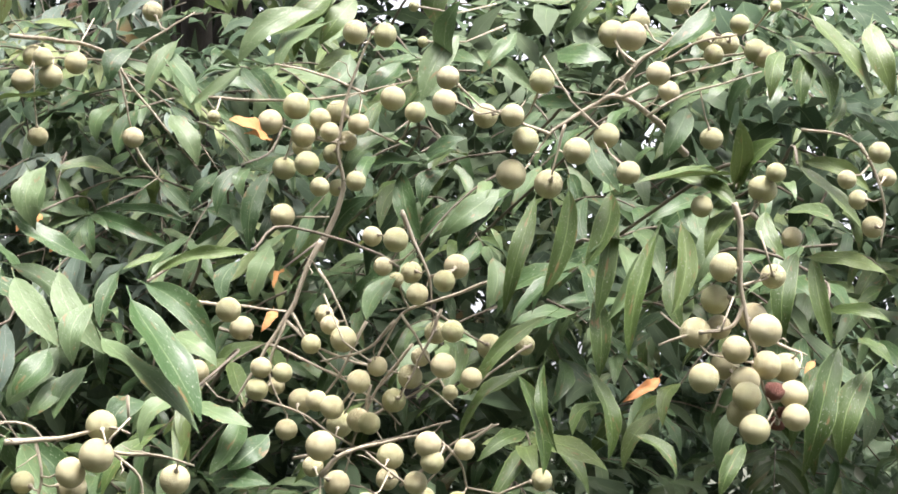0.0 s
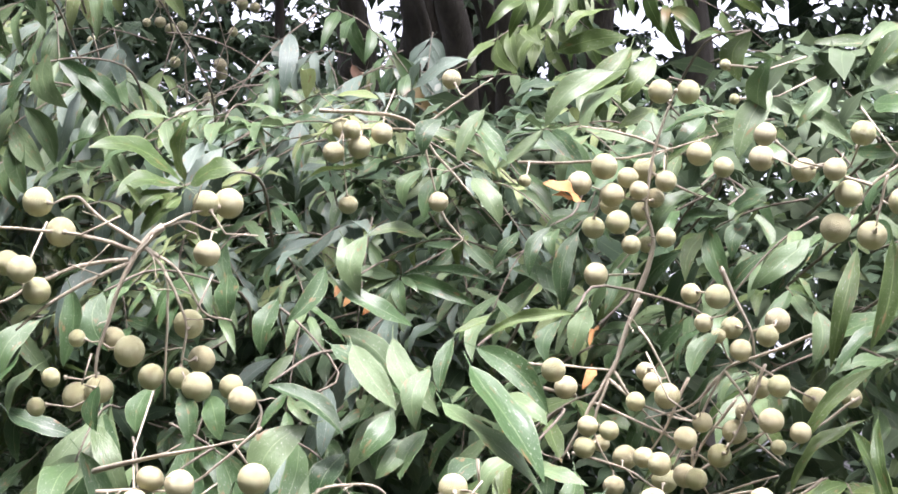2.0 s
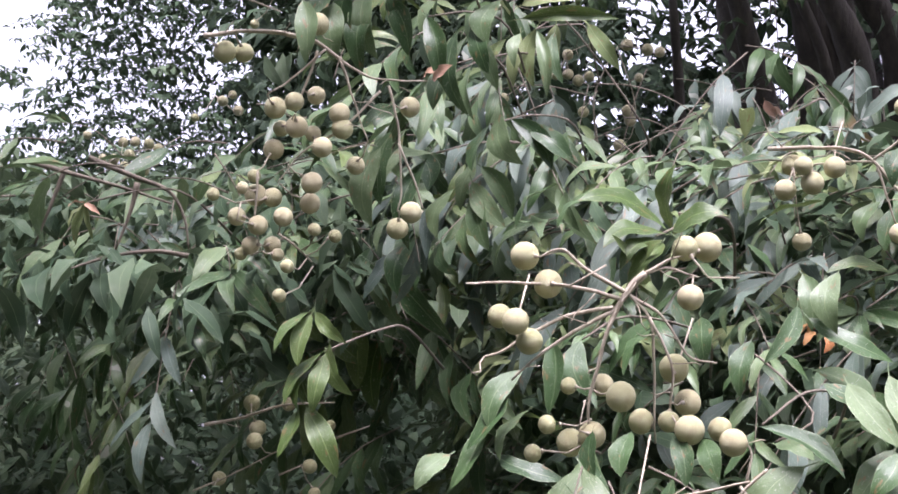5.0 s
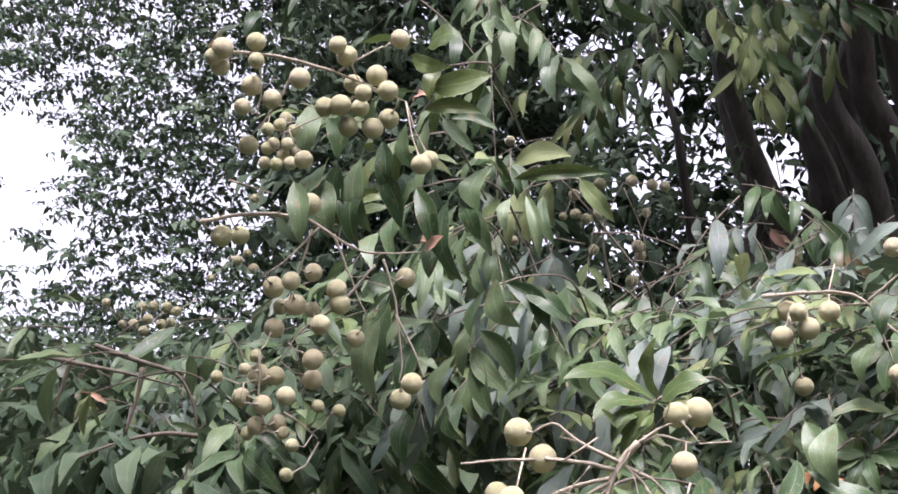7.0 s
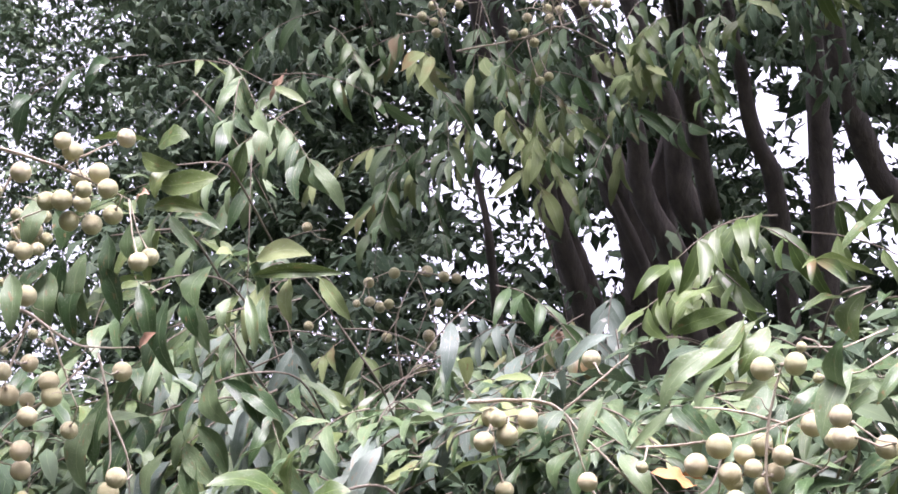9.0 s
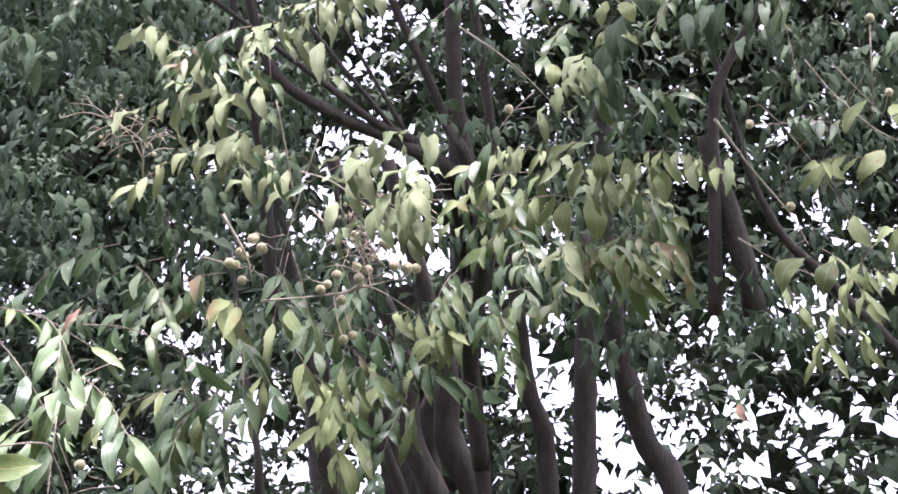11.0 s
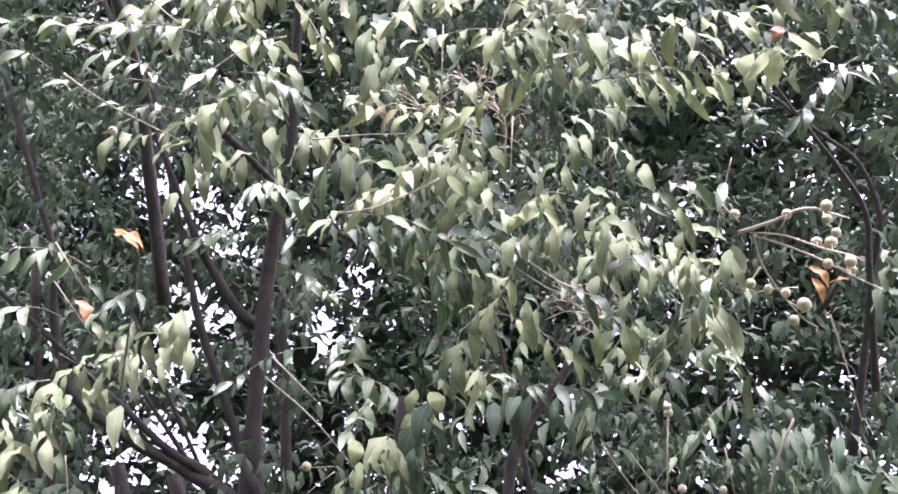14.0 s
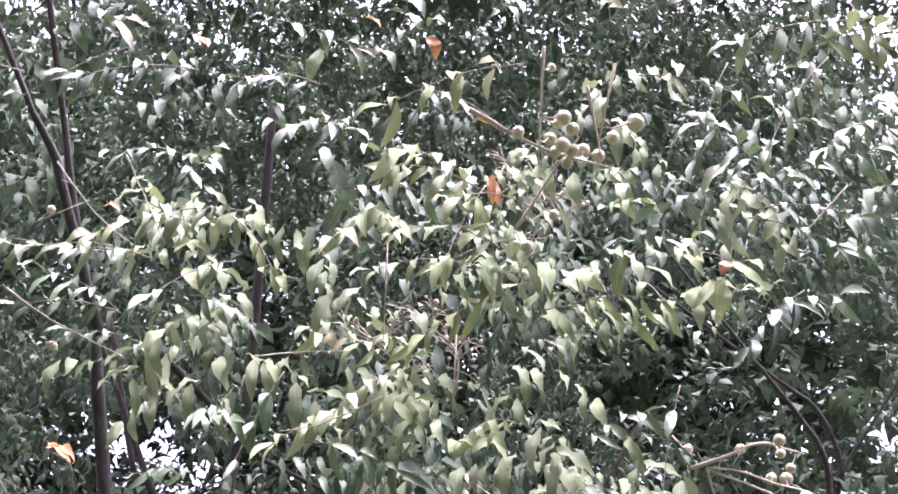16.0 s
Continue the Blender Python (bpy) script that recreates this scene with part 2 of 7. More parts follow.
def leaf_grid(stations, cols, arch, bend, fold, wave, stalk=False):
    """A leaf of length 1 along y and width 1, with or without its stalk: verts, faces and uv."""
    verts, faces, uv = [], [], []
    marks = [i / (stations - 1) for i in range(stations)]
    if stalk:
        marks = [-0.14, -0.05] + marks
    for v in marks:
        w = v ** 0.75 * (1 - v) ** 0.88 / 0.325 if 0 < v < 1 else 0.0
        w = max(w, 0.045 if v < 0.01 else 0.012)
        for j in range(cols):
            u = j / (cols - 1) - 0.5
            z = arch * 4 * v * (1 - v) * (0.6 + 0.8 * v) * (1 if v > 0 else 0.4) + 0.36 * fold * abs(u) * w + 0.42 * wave * math.sin(v * 13 + (2 if u > 0 else 0)) * abs(u) * w
            verts.append((u * w + bend * 4 * v * (1 - v), v, z))
            uv.append((u + 0.5, v))
    for i in range(len(marks) - 1):
        for j in range(cols - 1):
            a = i * cols + j
            faces.append((a, a + 1, a + cols + 1, a + cols))
    return verts, faces, uv


def leaf_mesh(name, mat, *shape, stations=11, cols=5):
    verts, faces, uv = leaf_grid(stations, cols, *shape, stalk=True)
    me = mesh_of(name, verts, faces, mat)
    layer = me.uv_layers.new(name="UVMap")
    for loop in me.loops:
        layer.data[loop.index].uv = uv[loop.vertex_index]
    return me


SHAPES = [(0.07, 0.18, 0.22, 0.08), (0.13, -0.25, 0.30, 0.10), (0.18, 0.35, 0.16, 0.12), (0.04, -0.40, 0.34, 0.08), (0.17, 0.10, 0.24, 0.14), (0.10, 0.45, 0.12, 0.12), (0.15, -0.10, 0.05, 0.16)]
LEAVES = {kind: [leaf_mesh("leaf", mat, *s) for s in SHAPES] for kind, mat in (("leaf", LEAF), ("fresh", FRESH), ("pale", PALE), ("skylit", SKYLIT))}
LEAVES["dead"] = [leaf_mesh("withered_leaf", DEAD, 0.10, 0.2, 0.4, 0.2), leaf_mesh("withered_leaf", DEAD, 0.16, -0.3, 0.3, 0.3)]
LEAVES["tan"] = [leaf_mesh("withered_leaf", TAN, 0.10, 0.2, 0.4, 0.2), leaf_mesh("withered_leaf", TAN, 0.16, -0.3, 0.3, 0.3)]
SLIM = {kind: [leaf_mesh("leaf", mat, *s, stations=9, cols=3) for s in SHAPES] for kind, mat in (("leaf", LEAF), ("fresh", FRESH), ("pale", PALE), ("skylit", SKYLIT))}
SPARE = {kind: (mat, [leaf_grid(7, 3, *s, stalk=True) for s in SHAPES]) for kind, mat in (("leaf", LEAF), ("fresh", FRESH), ("pale", PALE), ("skylit", SKYLIT))}
rng = random.Random(11)


def leaf_matrix(base, tip, width, roll, outward=(0.0, -0.82, 0.57)):
    """The pose of a leaf from its base to its tip, its upper face outward and turned by roll degrees."""
    b, t = Vector(base), Vector(tip)
    y = t - b
    length = y.length
    y.normalize()
    x = y.cross(Vector(outward))
    x = x.normalized() if x.length > 1e-3 else y.orthogonal().normalized()
    z = x.cross(y)
    m = Matrix((x, y, z)).transposed().to_4x4()
    m = Matrix.Translation(b) @ m @ Matrix.Rotation(radians(roll), 4, "Y") @ Matrix.Diagonal((length * width, length, length, 1))
    return m


# ---- ground ----
def ground_sheet():
    me = bpy.data.meshes.new("ground")
    bm = bmesh.new()
    bmesh.ops.create_grid(bm, x_segments=60, y_segments=60, size=1)
    for v in bm.verts:
        r = v.co.xy.length
        v.co.xy = v.co.xy * (4 + 900 * r ** 3)
        v.co.z = 0.05 * noise.noise(v.co * 0.35)
    bm.to_mesh(me)
    bm.free()
    me.materials.append(SOIL)
    tagged(new("ground", me), "dark soil and low weeds under the trees", "ground", kind="structure")


ground_sheet()


def plaster_material():
    m, n, l, p = material("weathered_plaster")
    co = n.new("ShaderNodeTexCoord").outputs["Object"]
    a = n.new("ShaderNodeTexNoise")
    a.inputs["Scale"].default_value, a.inputs["Detail"].default_value = 1.4, 8.0
    l.new(co, a.inputs["Vector"])
    r = ramp(n, [(0.3, (0.10, 0.10, 0.09)), (0.7, (0.17, 0.165, 0.15))])
    l.new(a.outputs[0], r.inputs[0])
    l.new(r.outputs[0], p.inputs["Base Color"])
    p.inputs["Roughness"].default_value = 0.9
    return m


def closing_wall(name, x0, x1, y0, y1, height):
    """An added plain wall, unseen behind the viewer, that closes the place and cuts frontal skylight."""
    me = bpy.data.meshes.new(name)
    bm = bmesh.new()
    bmesh.ops.create_cube(bm, size=1)
    for v in bm.verts:
        v.co = Vector(((x0 + x1) / 2 + v.co.x * (x1 - x0), (y0 + y1) / 2 + v.co.y * (y1 - y0), (v.co.z + 0.5) * (height + 0.2) - 0.2))
    bm.to_mesh(me)
    bm.free()
    me.materials.append(plaster_material())
    tagged(new(name, me), "added unseen weathered wall that cuts skylight from behind the viewer", "wall", kind="structure")


# added out of view; its height limits the light from behind
closing_wall("wall_south", -11.0, 9.0, -4.9, -4.6, 7.2)


# ---- the fruiting tree ----
def limb(tree, name, pts, r0, r1, mat=BARK, sides=9, label=""):
    verts, faces = [], []
    base = tree.location
    tube(verts, faces, [p - base for p in smooth_path(pts, 5)], r0, r1, sides, 0.25)
    return part(name, mesh_of(name, verts, faces, mat), tree, label)


ALL_FRUIT = []
TREE = tagged(new("longan_tree"), "longan tree with drooping glossy leaves and tan fruit", "tree")
TREE.location = (-0.35, 4.9, 0.0)


def leaf_spray(kind, rows, tree=TREE):
    """A leafy twig: leaves given by base, tip, width to length and roll, on stalks that run back into the crown."""
    base = tree.location
    mid = sum((Vector(r[:3]) for r in rows), Vector()) / len(rows)
    near = min((Vector(r[:3]) for r in rows), key=lambda v: (v - mid).length)
    verts, faces = [], []
    line = smooth_path([near + Vector((0, 0.004, 0.002)), near + Vector((0.01, 0.08, 0.03)), mid + Vector((0.0, 0.16, 0.04)), mid + Vector((-0.05, 0.32, 0.02))], 4)
    tube(verts, faces, [v - base for v in line], 0.0009, 0.0015, 6)
    twig = part("leafy_twig", mesh_of("leafy_twig", verts, faces, TWIG_DARK), tree)
    for r in rows:
        ob = part("withered_leaf" if kind in ("dead", "tan") else "leaf", rng.choice(LEAVES[kind]), twig)
        ob.matrix_basis = Matrix.Translation(-base) @ leaf_matrix(r[:3], r[3:6], r[6] * (0.75 if kind in ("dead", "tan") else 1.0), r[7])
    for r in rows:
        b, t = Vector(r[:3]), Vector(r[3:6])
        ALL_FRUIT.extend((b.lerp(t, k), 0.0) for k in (0.3, 0.6))
    return twig


# ---- bunches of fruit ----
def fruit_mesh(mat=FRUIT, shrivel=0.012):
    me = bpy.data.meshes.new("fruit")
    bm = bmesh.new()
    bmesh.ops.create_uvsphere(bm, u_segments=18, v_segments=12, radius=1.0)
    for v in bm.verts:
        v.co.z *= 0.96
        if v.co.z > 0.75:
            v.co.z -= 0.18 * (v.co.z - 0.75)
        v.co *= 1 + shrivel * noise.noise(v.co * 2.2)
    for f in bm.faces:
        f.smooth = True
    bm.to_mesh(me)
    bm.free()
    me.materials.append(mat)
    return me


FRUIT_MESH = fruit_mesh()
WITHERED_MESH = fruit_mesh(WITHERED, 0.28)


def fruit_bunch(label, radius, stems, fruits, stout=0.16):
    """Twigs along the given lines, each fruit hung from the nearest twig by a short stalk."""
    root = tagged(new("fruit_bunch"), label, "fruit bunch", "bunches of longan fruit")
    base = Vector(stems[0][0])
    root.location = base
    lines = [smooth_path(s, 5) for s in stems]
    builds = [([], []) for _ in lines]
    thick = stout * radius
    for k, line in enumerate(lines):
        pts = [p - base + Vector((noise.noise(p * 60), noise.noise(p * 60 + Vector((9, 0, 0))), noise.noise(p * 60 + Vector((0, 9, 0))))) * 0.0012 for p in line]
        tube(*builds[k], pts, thick * (1.5 if k == 0 else 0.85), thick * 0.42, 7, 0.5)
        for p in pts[2::3]:
            if rng.random() < 0.32:
                d = Vector((rng.uniform(-1, 1), rng.uniform(-1, 0.4), rng.uniform(-0.8, 0.6))).normalized()
                stub = ([], [])
                reach, kink = radius * rng.uniform(0.8, 3.2), Vector((rng.uniform(-1, 1), rng.uniform(-1, 1), rng.uniform(-1, 1))) * 0.18
                ends = [p, p + d * reach * 0.35 + kink * reach * 0.3, p + d * reach * 0.7 - kink * reach * 0.1, p + (d + kink).normalized() * reach]
                tube(*stub, ends, 0, [thick * 0.36, thick * 0.25, thick * 0.33, thick * 0.14], 5)
                part("stub", mesh_of("stub", *stub, TWIG), root)
    for x, y, z, size in fruits:
        c = Vector((x, y, z))
        r = radius * abs(size)
        near = min(((c - p).length, k, i) for k, line in enumerate(lines) for i, p in enumerate(line))
        k, anchor = near[1], lines[near[1]][near[2]]
        toward = (anchor - c).normalized() if near[0] > 1e-4 else Vector((0, 0, 1))
        ob = part("fruit", FRUIT_MESH, root) if size > 0 else part("withered_fruit", WITHERED_MESH, root, "shrivelled reddish-brown fruit")
        turn = toward.to_track_quat("Z", "Y").to_matrix().to_4x4()
        ob.matrix_basis = Matrix.Translation(c - base) @ turn @ Matrix.Rotation(rng.uniform(0, 6.28), 4, "Z") @ Matrix.Diagonal((r, r, r * rng.uniform(0.95, 1.03), 1))
        top = c + toward * r * 0.93
        stalk = ([], [])
        if near[0] > r and near[0] < 9 * radius:
            far, mid = anchor, (top + anchor) / 2 + Vector((0, 0, -0.15 * near[0] + 0.2 * r))
        else:
            far, mid = top + toward * 0.05 + Vector((0, 0.03, 0.02)), top + toward * 0.025
        tube(*stalk, [v - base for v in (far, mid, top + toward * 0.2 * r, top + toward * 0.1 * r, top - toward * 0.06 * r)], 0, [thick * 0.5, thick * 0.4, thick * 0.5, thick * 1.1, thick * 1.2], 6)
        stem = part("stalk", mesh_of("stalk", *stalk, TWIG), ob)
        stem.matrix_basis = ob.matrix_basis.inverted()
        ALL_FRUIT.append((c, r))
    for line in lines:
        ALL_FRUIT.extend((p, 0.0) for p in line[::2])
    for verts, faces in builds:
        part("twig", mesh_of("twig", verts, faces, TWIG), root)




# ---- the rest of the near foliage ----
FRUIT_TABLE = []


def clear_of_fruit(p, reach=0.05):
    """Fruit hangs at the outside of the crown: leaves stay out of the air in front of it."""
    if not FRUIT_TABLE or FRUIT_TABLE[0] != len(ALL_FRUIT):
        c = np.array([tuple(q) for q, _ in ALL_FRUIT])
        d = np.array((0.0, 0.0, 1.6)) - c
        FRUIT_TABLE[:] = [len(ALL_FRUIT), c, d / np.linalg.norm(d, axis=1)[:, None], np.array([r for _, r in ALL_FRUIT])]
    _, c, d, r = FRUIT_TABLE
    off = np.array(tuple(p)) - c
    k = (off * d).sum(1)
    side = np.linalg.norm(off - d * k[:, None], axis=1)
    return not np.any((k > -0.01) & (k < 2.2) & (side < np.where(r > 0, reach + r, reach * 0.6)))


def joined_leaflets(kind, poses, twig):
    """The leaflets of a spray too far off to pick apart, in one mesh."""
    mat, grids = SPARE[kind]
    verts, faces, uvs = [], [], []
    for m in poses:
        v, f, u = rng.choice(grids)
        faces += [tuple(k + len(verts) for k in quad) for quad in f]
        verts += [m @ Vector(q) for q in v]
        uvs += u
    me = mesh_of("compound_leaf", verts, faces, mat)
    layer = me.uv_layers.new(name="UVMap")
    for loop in me.loops:
        layer.data[loop.index].uv = uvs[loop.vertex_index]
    return tagged(part("compound_leaf", me, twig), kind="stuff")


def compound_leaf(tree, start, way, length, pairs, size, kind="leaf", clear=True, droop=(-1.3, -0.3), face=(-0.6, 0.8)):
    """A pinnate leaf: an arching stalk with leaflets on both sides that droop."""
    base = tree.location
    start, way = Vector(start), Vector(way).normalized()
    pts = [start + way * length * t + Vector((0, 0, -0.45 * length * t * t)) for t in (0, 0.33, 0.66, 1.0)]
    line = smooth_path(pts, 3)
    made = []
    side = way.cross(Vector((0, 0, 1)))
    side = side.normalized() if side.length > 0.05 else Vector((1, 0, 0))
    n = len(line) - 1
    for k in range(pairs):
        for s in (-1, 1):
            f = (k + 0.8 + 0.3 * rng.random()) / (pairs + 0.3)
            i = min(int(f * n), n - 1)
            p = line[i].lerp(line[i + 1], f * n - i)
            d = (side * s * rng.uniform(0.6, 1.0) + way * rng.uniform(0.35, 0.8) + Vector((0, 0, rng.uniform(*droop)))).normalized()
            q = p + d * size * rng.uniform(0.75, 1.2)
            if not clear or clear_of_fruit((p + q) / 2):
                made.append((p, q))
    d = (way + Vector((0, 0, -0.8))).normalized()
    if not clear or clear_of_fruit(line[-1] + d * size / 2):
        made.append((line[-1], line[-1] + d * size))
    if len(made) < 3:
        return None
    verts, faces = [], []
    tube(verts, faces, [p - base for p in line], 0.0012, 0.0006, 5)
    twig = part("leafy_twig", mesh_of("leafy_twig", verts, faces, TWIG_DARK), tree)
    poses = [Matrix.Translation(-base) @ leaf_matrix(p, q, rng.uniform(0.20, 0.27), rng.uniform(-30, 30), (0.5 * rng.uniform(-1, 1) if face[1] < 0.5 else 0.15 * rng.uniform(-1, 1), *face)) for p, q in made]
    if start.y > 1.7 or start.z > 2.4:
        joined_leaflets(kind, poses, twig)
    else:
        for m in poses:
            part("leaf", rng.choice(SLIM[kind]), twig).matrix_basis = m
    return twig


def hanging_leaves(kind, size, length, pairs, places):
    """Pinnate leaves that hang from the given places."""
    for p in places:
        way = Vector((rng.uniform(-1, 1), rng.uniform(-1.0, 0.2), rng.uniform(-0.6, 0.15)))
        compound_leaf(TREE, p, way, length * rng.uniform(0.8, 1.2), pairs + rng.randint(-1, 1), size * rng.uniform(0.85, 1.15), kind, True, (-2.6, -0.9), (-1.0, 0.1))


fruit_bunch('hanging bunch of pale olive-tan longan fruit on a straight twig', 0.0079,
    [[(0.127, 0.765, 1.652), (0.130, 0.767, 1.638), (0.131, 0.770, 1.617), (0.134, 0.774, 1.595), (0.140, 0.777, 1.573), (0.147, 0.780, 1.552), (0.153, 0.783, 1.538)],
     [(0.134, 0.773, 1.600), (0.125, 0.774, 1.587), (0.101, 0.774, 1.582), (0.089, 0.774, 1.576)],
     [(0.133, 0.772, 1.608), (0.142, 0.772, 1.612), (0.148, 0.772, 1.615)],
     [(0.137, 0.775, 1.585), (0.158, 0.778, 1.577), (0.167, 0.779, 1.574)],
     [(0.141, 0.778, 1.567), (0.127, 0.778, 1.561), (0.119, 0.780, 1.543)]],
    [(0.122, 0.770, 1.618, 1.00), (0.149, 0.777, 1.615, 0.85), (0.119, 0.779, 1.602, 1.00), (0.140, 0.787, 1.594, 1.00), (0.109, 0.779, 1.584, 1.05), (0.122, 0.786, 1.588, 0.85), (0.141, 0.752, 1.584, 1.08), (0.129, 0.770, 1.575, 0.95), (0.126, 0.790, 1.568, 1.00), (0.146, 0.779, 1.568, 1.00), (0.158, 0.790, 1.568, 1.00), (0.111, 0.757, 1.559, 1.00), (0.134, 0.772, 1.559, 1.00), (0.134, 0.765, 1.551, 0.95), (0.160, 0.778, 1.553, 1.00), (0.133, 0.779, 1.543, 1.00), (0.137, 0.758, 1.534, 1.00), (0.159, 0.766, 1.541, 0.90), (0.148, 0.766, 1.554, -0.60), (0.155, 0.795, 1.539, -0.55), (0.156, 0.788, 1.544, -0.40)])
fruit_bunch('spreading bunch of tan longan fruit on a forked twig', 0.0088,
    [[(0.124, 0.973, 1.720), (0.102, 0.940, 1.734), (0.073, 0.892, 1.739), (0.059, 0.892, 1.734), (0.045, 0.892, 1.725), (0.031, 0.893, 1.715), (0.019, 0.895, 1.696)],
     [(0.066, 0.891, 1.737), (0.076, 0.891, 1.746), (0.071, 0.890, 1.749), (0.066, 0.891, 1.742)],
     [(0.040, 0.892, 1.721), (0.036, 0.894, 1.705), (0.033, 0.896, 1.689)],
     [(0.048, 0.892, 1.729), (0.061, 0.894, 1.719)],
     [(0.031, 0.893, 1.714), (0.015, 0.891, 1.720), (0.002, 0.889, 1.727)],
     [(0.075, 0.892, 1.738), (0.097, 0.891, 1.750), (0.125, 0.892, 1.758), (0.150, 0.892, 1.765)],
     [(0.091, 0.894, 1.727), (0.115, 0.894, 1.742), (0.161, 0.894, 1.757)]],
    [(0.008, 0.870, 1.684, 1.05), (0.031, 0.910, 1.686, 1.05), (0.047, 0.869, 1.699, 0.95), (0.066, 0.897, 1.715, 0.95), (0.016, 0.866, 1.704, 0.95), (0.008, 0.856, 1.717, 0.80), (-0.010, 0.906, 1.728, 0.90), (0.025, 0.866, 1.741, 0.88), (0.095, 0.869, 1.748, 0.85), (0.106, 0.916, 1.749, 0.82), (0.133, 0.915, 1.719, 0.85), (0.079, 0.881, 1.689, 0.85), (-0.036, 0.909, 1.737, 0.95), (-0.033, 0.882, 1.746, 0.85)])
fruit_bunch('bunch of tan longan fruit among upright twigs', 0.0094,
    [[(0.078, 0.950, 1.761), (0.087, 0.948, 1.776), (0.102, 0.947, 1.786), (0.116, 0.946, 1.799), (0.135, 0.945, 1.819)],
     [(0.087, 0.948, 1.776), (0.077, 0.946, 1.783), (0.073, 0.945, 1.790)],
     [(0.102, 0.949, 1.776), (0.128, 0.948, 1.791), (0.154, 0.949, 1.797)],
     [(0.113, 0.949, 1.777), (0.143, 0.950, 1.782), (0.170, 0.951, 1.788)]],
    [(0.071, 0.950, 1.796, 1.00), (0.082, 0.923, 1.787, 1.05), (0.090, 0.965, 1.809, 0.80), (0.115, 0.950, 1.818, 0.85), (0.136, 0.971, 1.799, 0.75), (0.150, 0.967, 1.796, 0.80), (0.136, 0.933, 1.779, 0.70), (0.153, 0.935, 1.800, 0.70), (0.162, 0.926, 1.780, 0.80), (0.168, 0.926, 1.776, 0.80), (0.173, 0.917, 1.807, 0.40), (-0.059, 0.919, 1.803, 0.40), (-0.054, 0.940, 1.785, 0.40)])
fruit_bunch('crowded bunch of olive-tan longan fruit on a brown twig', 0.0098,
    [[(-0.139, 1.103, 1.665), (-0.123, 1.097, 1.713), (-0.128, 1.092, 1.743), (-0.122, 1.087, 1.782), (-0.112, 1.083, 1.813), (-0.104, 1.081, 1.831)],
     [(-0.227, 1.082, 1.778), (-0.181, 1.084, 1.778), (-0.142, 1.086, 1.781), (-0.107, 1.087, 1.787), (-0.073, 1.088, 1.797)],
     [(-0.124, 1.092, 1.747), (-0.150, 1.090, 1.751), (-0.176, 1.087, 1.761)],
     [(-0.127, 1.094, 1.730), (-0.140, 1.095, 1.717)],
     [(-0.107, 1.088, 1.785), (-0.143, 1.084, 1.799), (-0.178, 1.081, 1.806)],
     [(-0.124, 1.089, 1.769), (-0.098, 1.092, 1.755), (-0.084, 1.094, 1.749)],
     [(-0.170, 1.097, 1.690), (-0.133, 1.099, 1.692)]],
    [(-0.113, 1.047, 1.822, 0.95), (-0.095, 1.087, 1.832, 0.98), (-0.158, 1.072, 1.771, 1.05), (-0.177, 1.071, 1.758, 0.98), (-0.130, 1.102, 1.774, 1.00), (-0.141, 1.082, 1.764, 0.85), (-0.152, 1.074, 1.749, 0.95), (-0.112, 1.085, 1.761, 0.85), (-0.122, 1.099, 1.751, 0.80), (-0.130, 1.059, 1.749, 0.75), (-0.159, 1.114, 1.749, 0.80), (-0.146, 1.060, 1.725, 0.95), (-0.133, 1.102, 1.741, 0.80), (-0.171, 1.108, 1.730, 0.95), (-0.136, 1.062, 1.708, 0.75), (-0.129, 1.108, 1.716, 0.70), (-0.112, 1.084, 1.717, 0.80), (-0.087, 1.089, 1.783, 1.00), (-0.067, 1.058, 1.765, 0.80), (-0.163, 1.066, 1.686, 0.95), (-0.218, 1.061, 1.759, 0.50)])
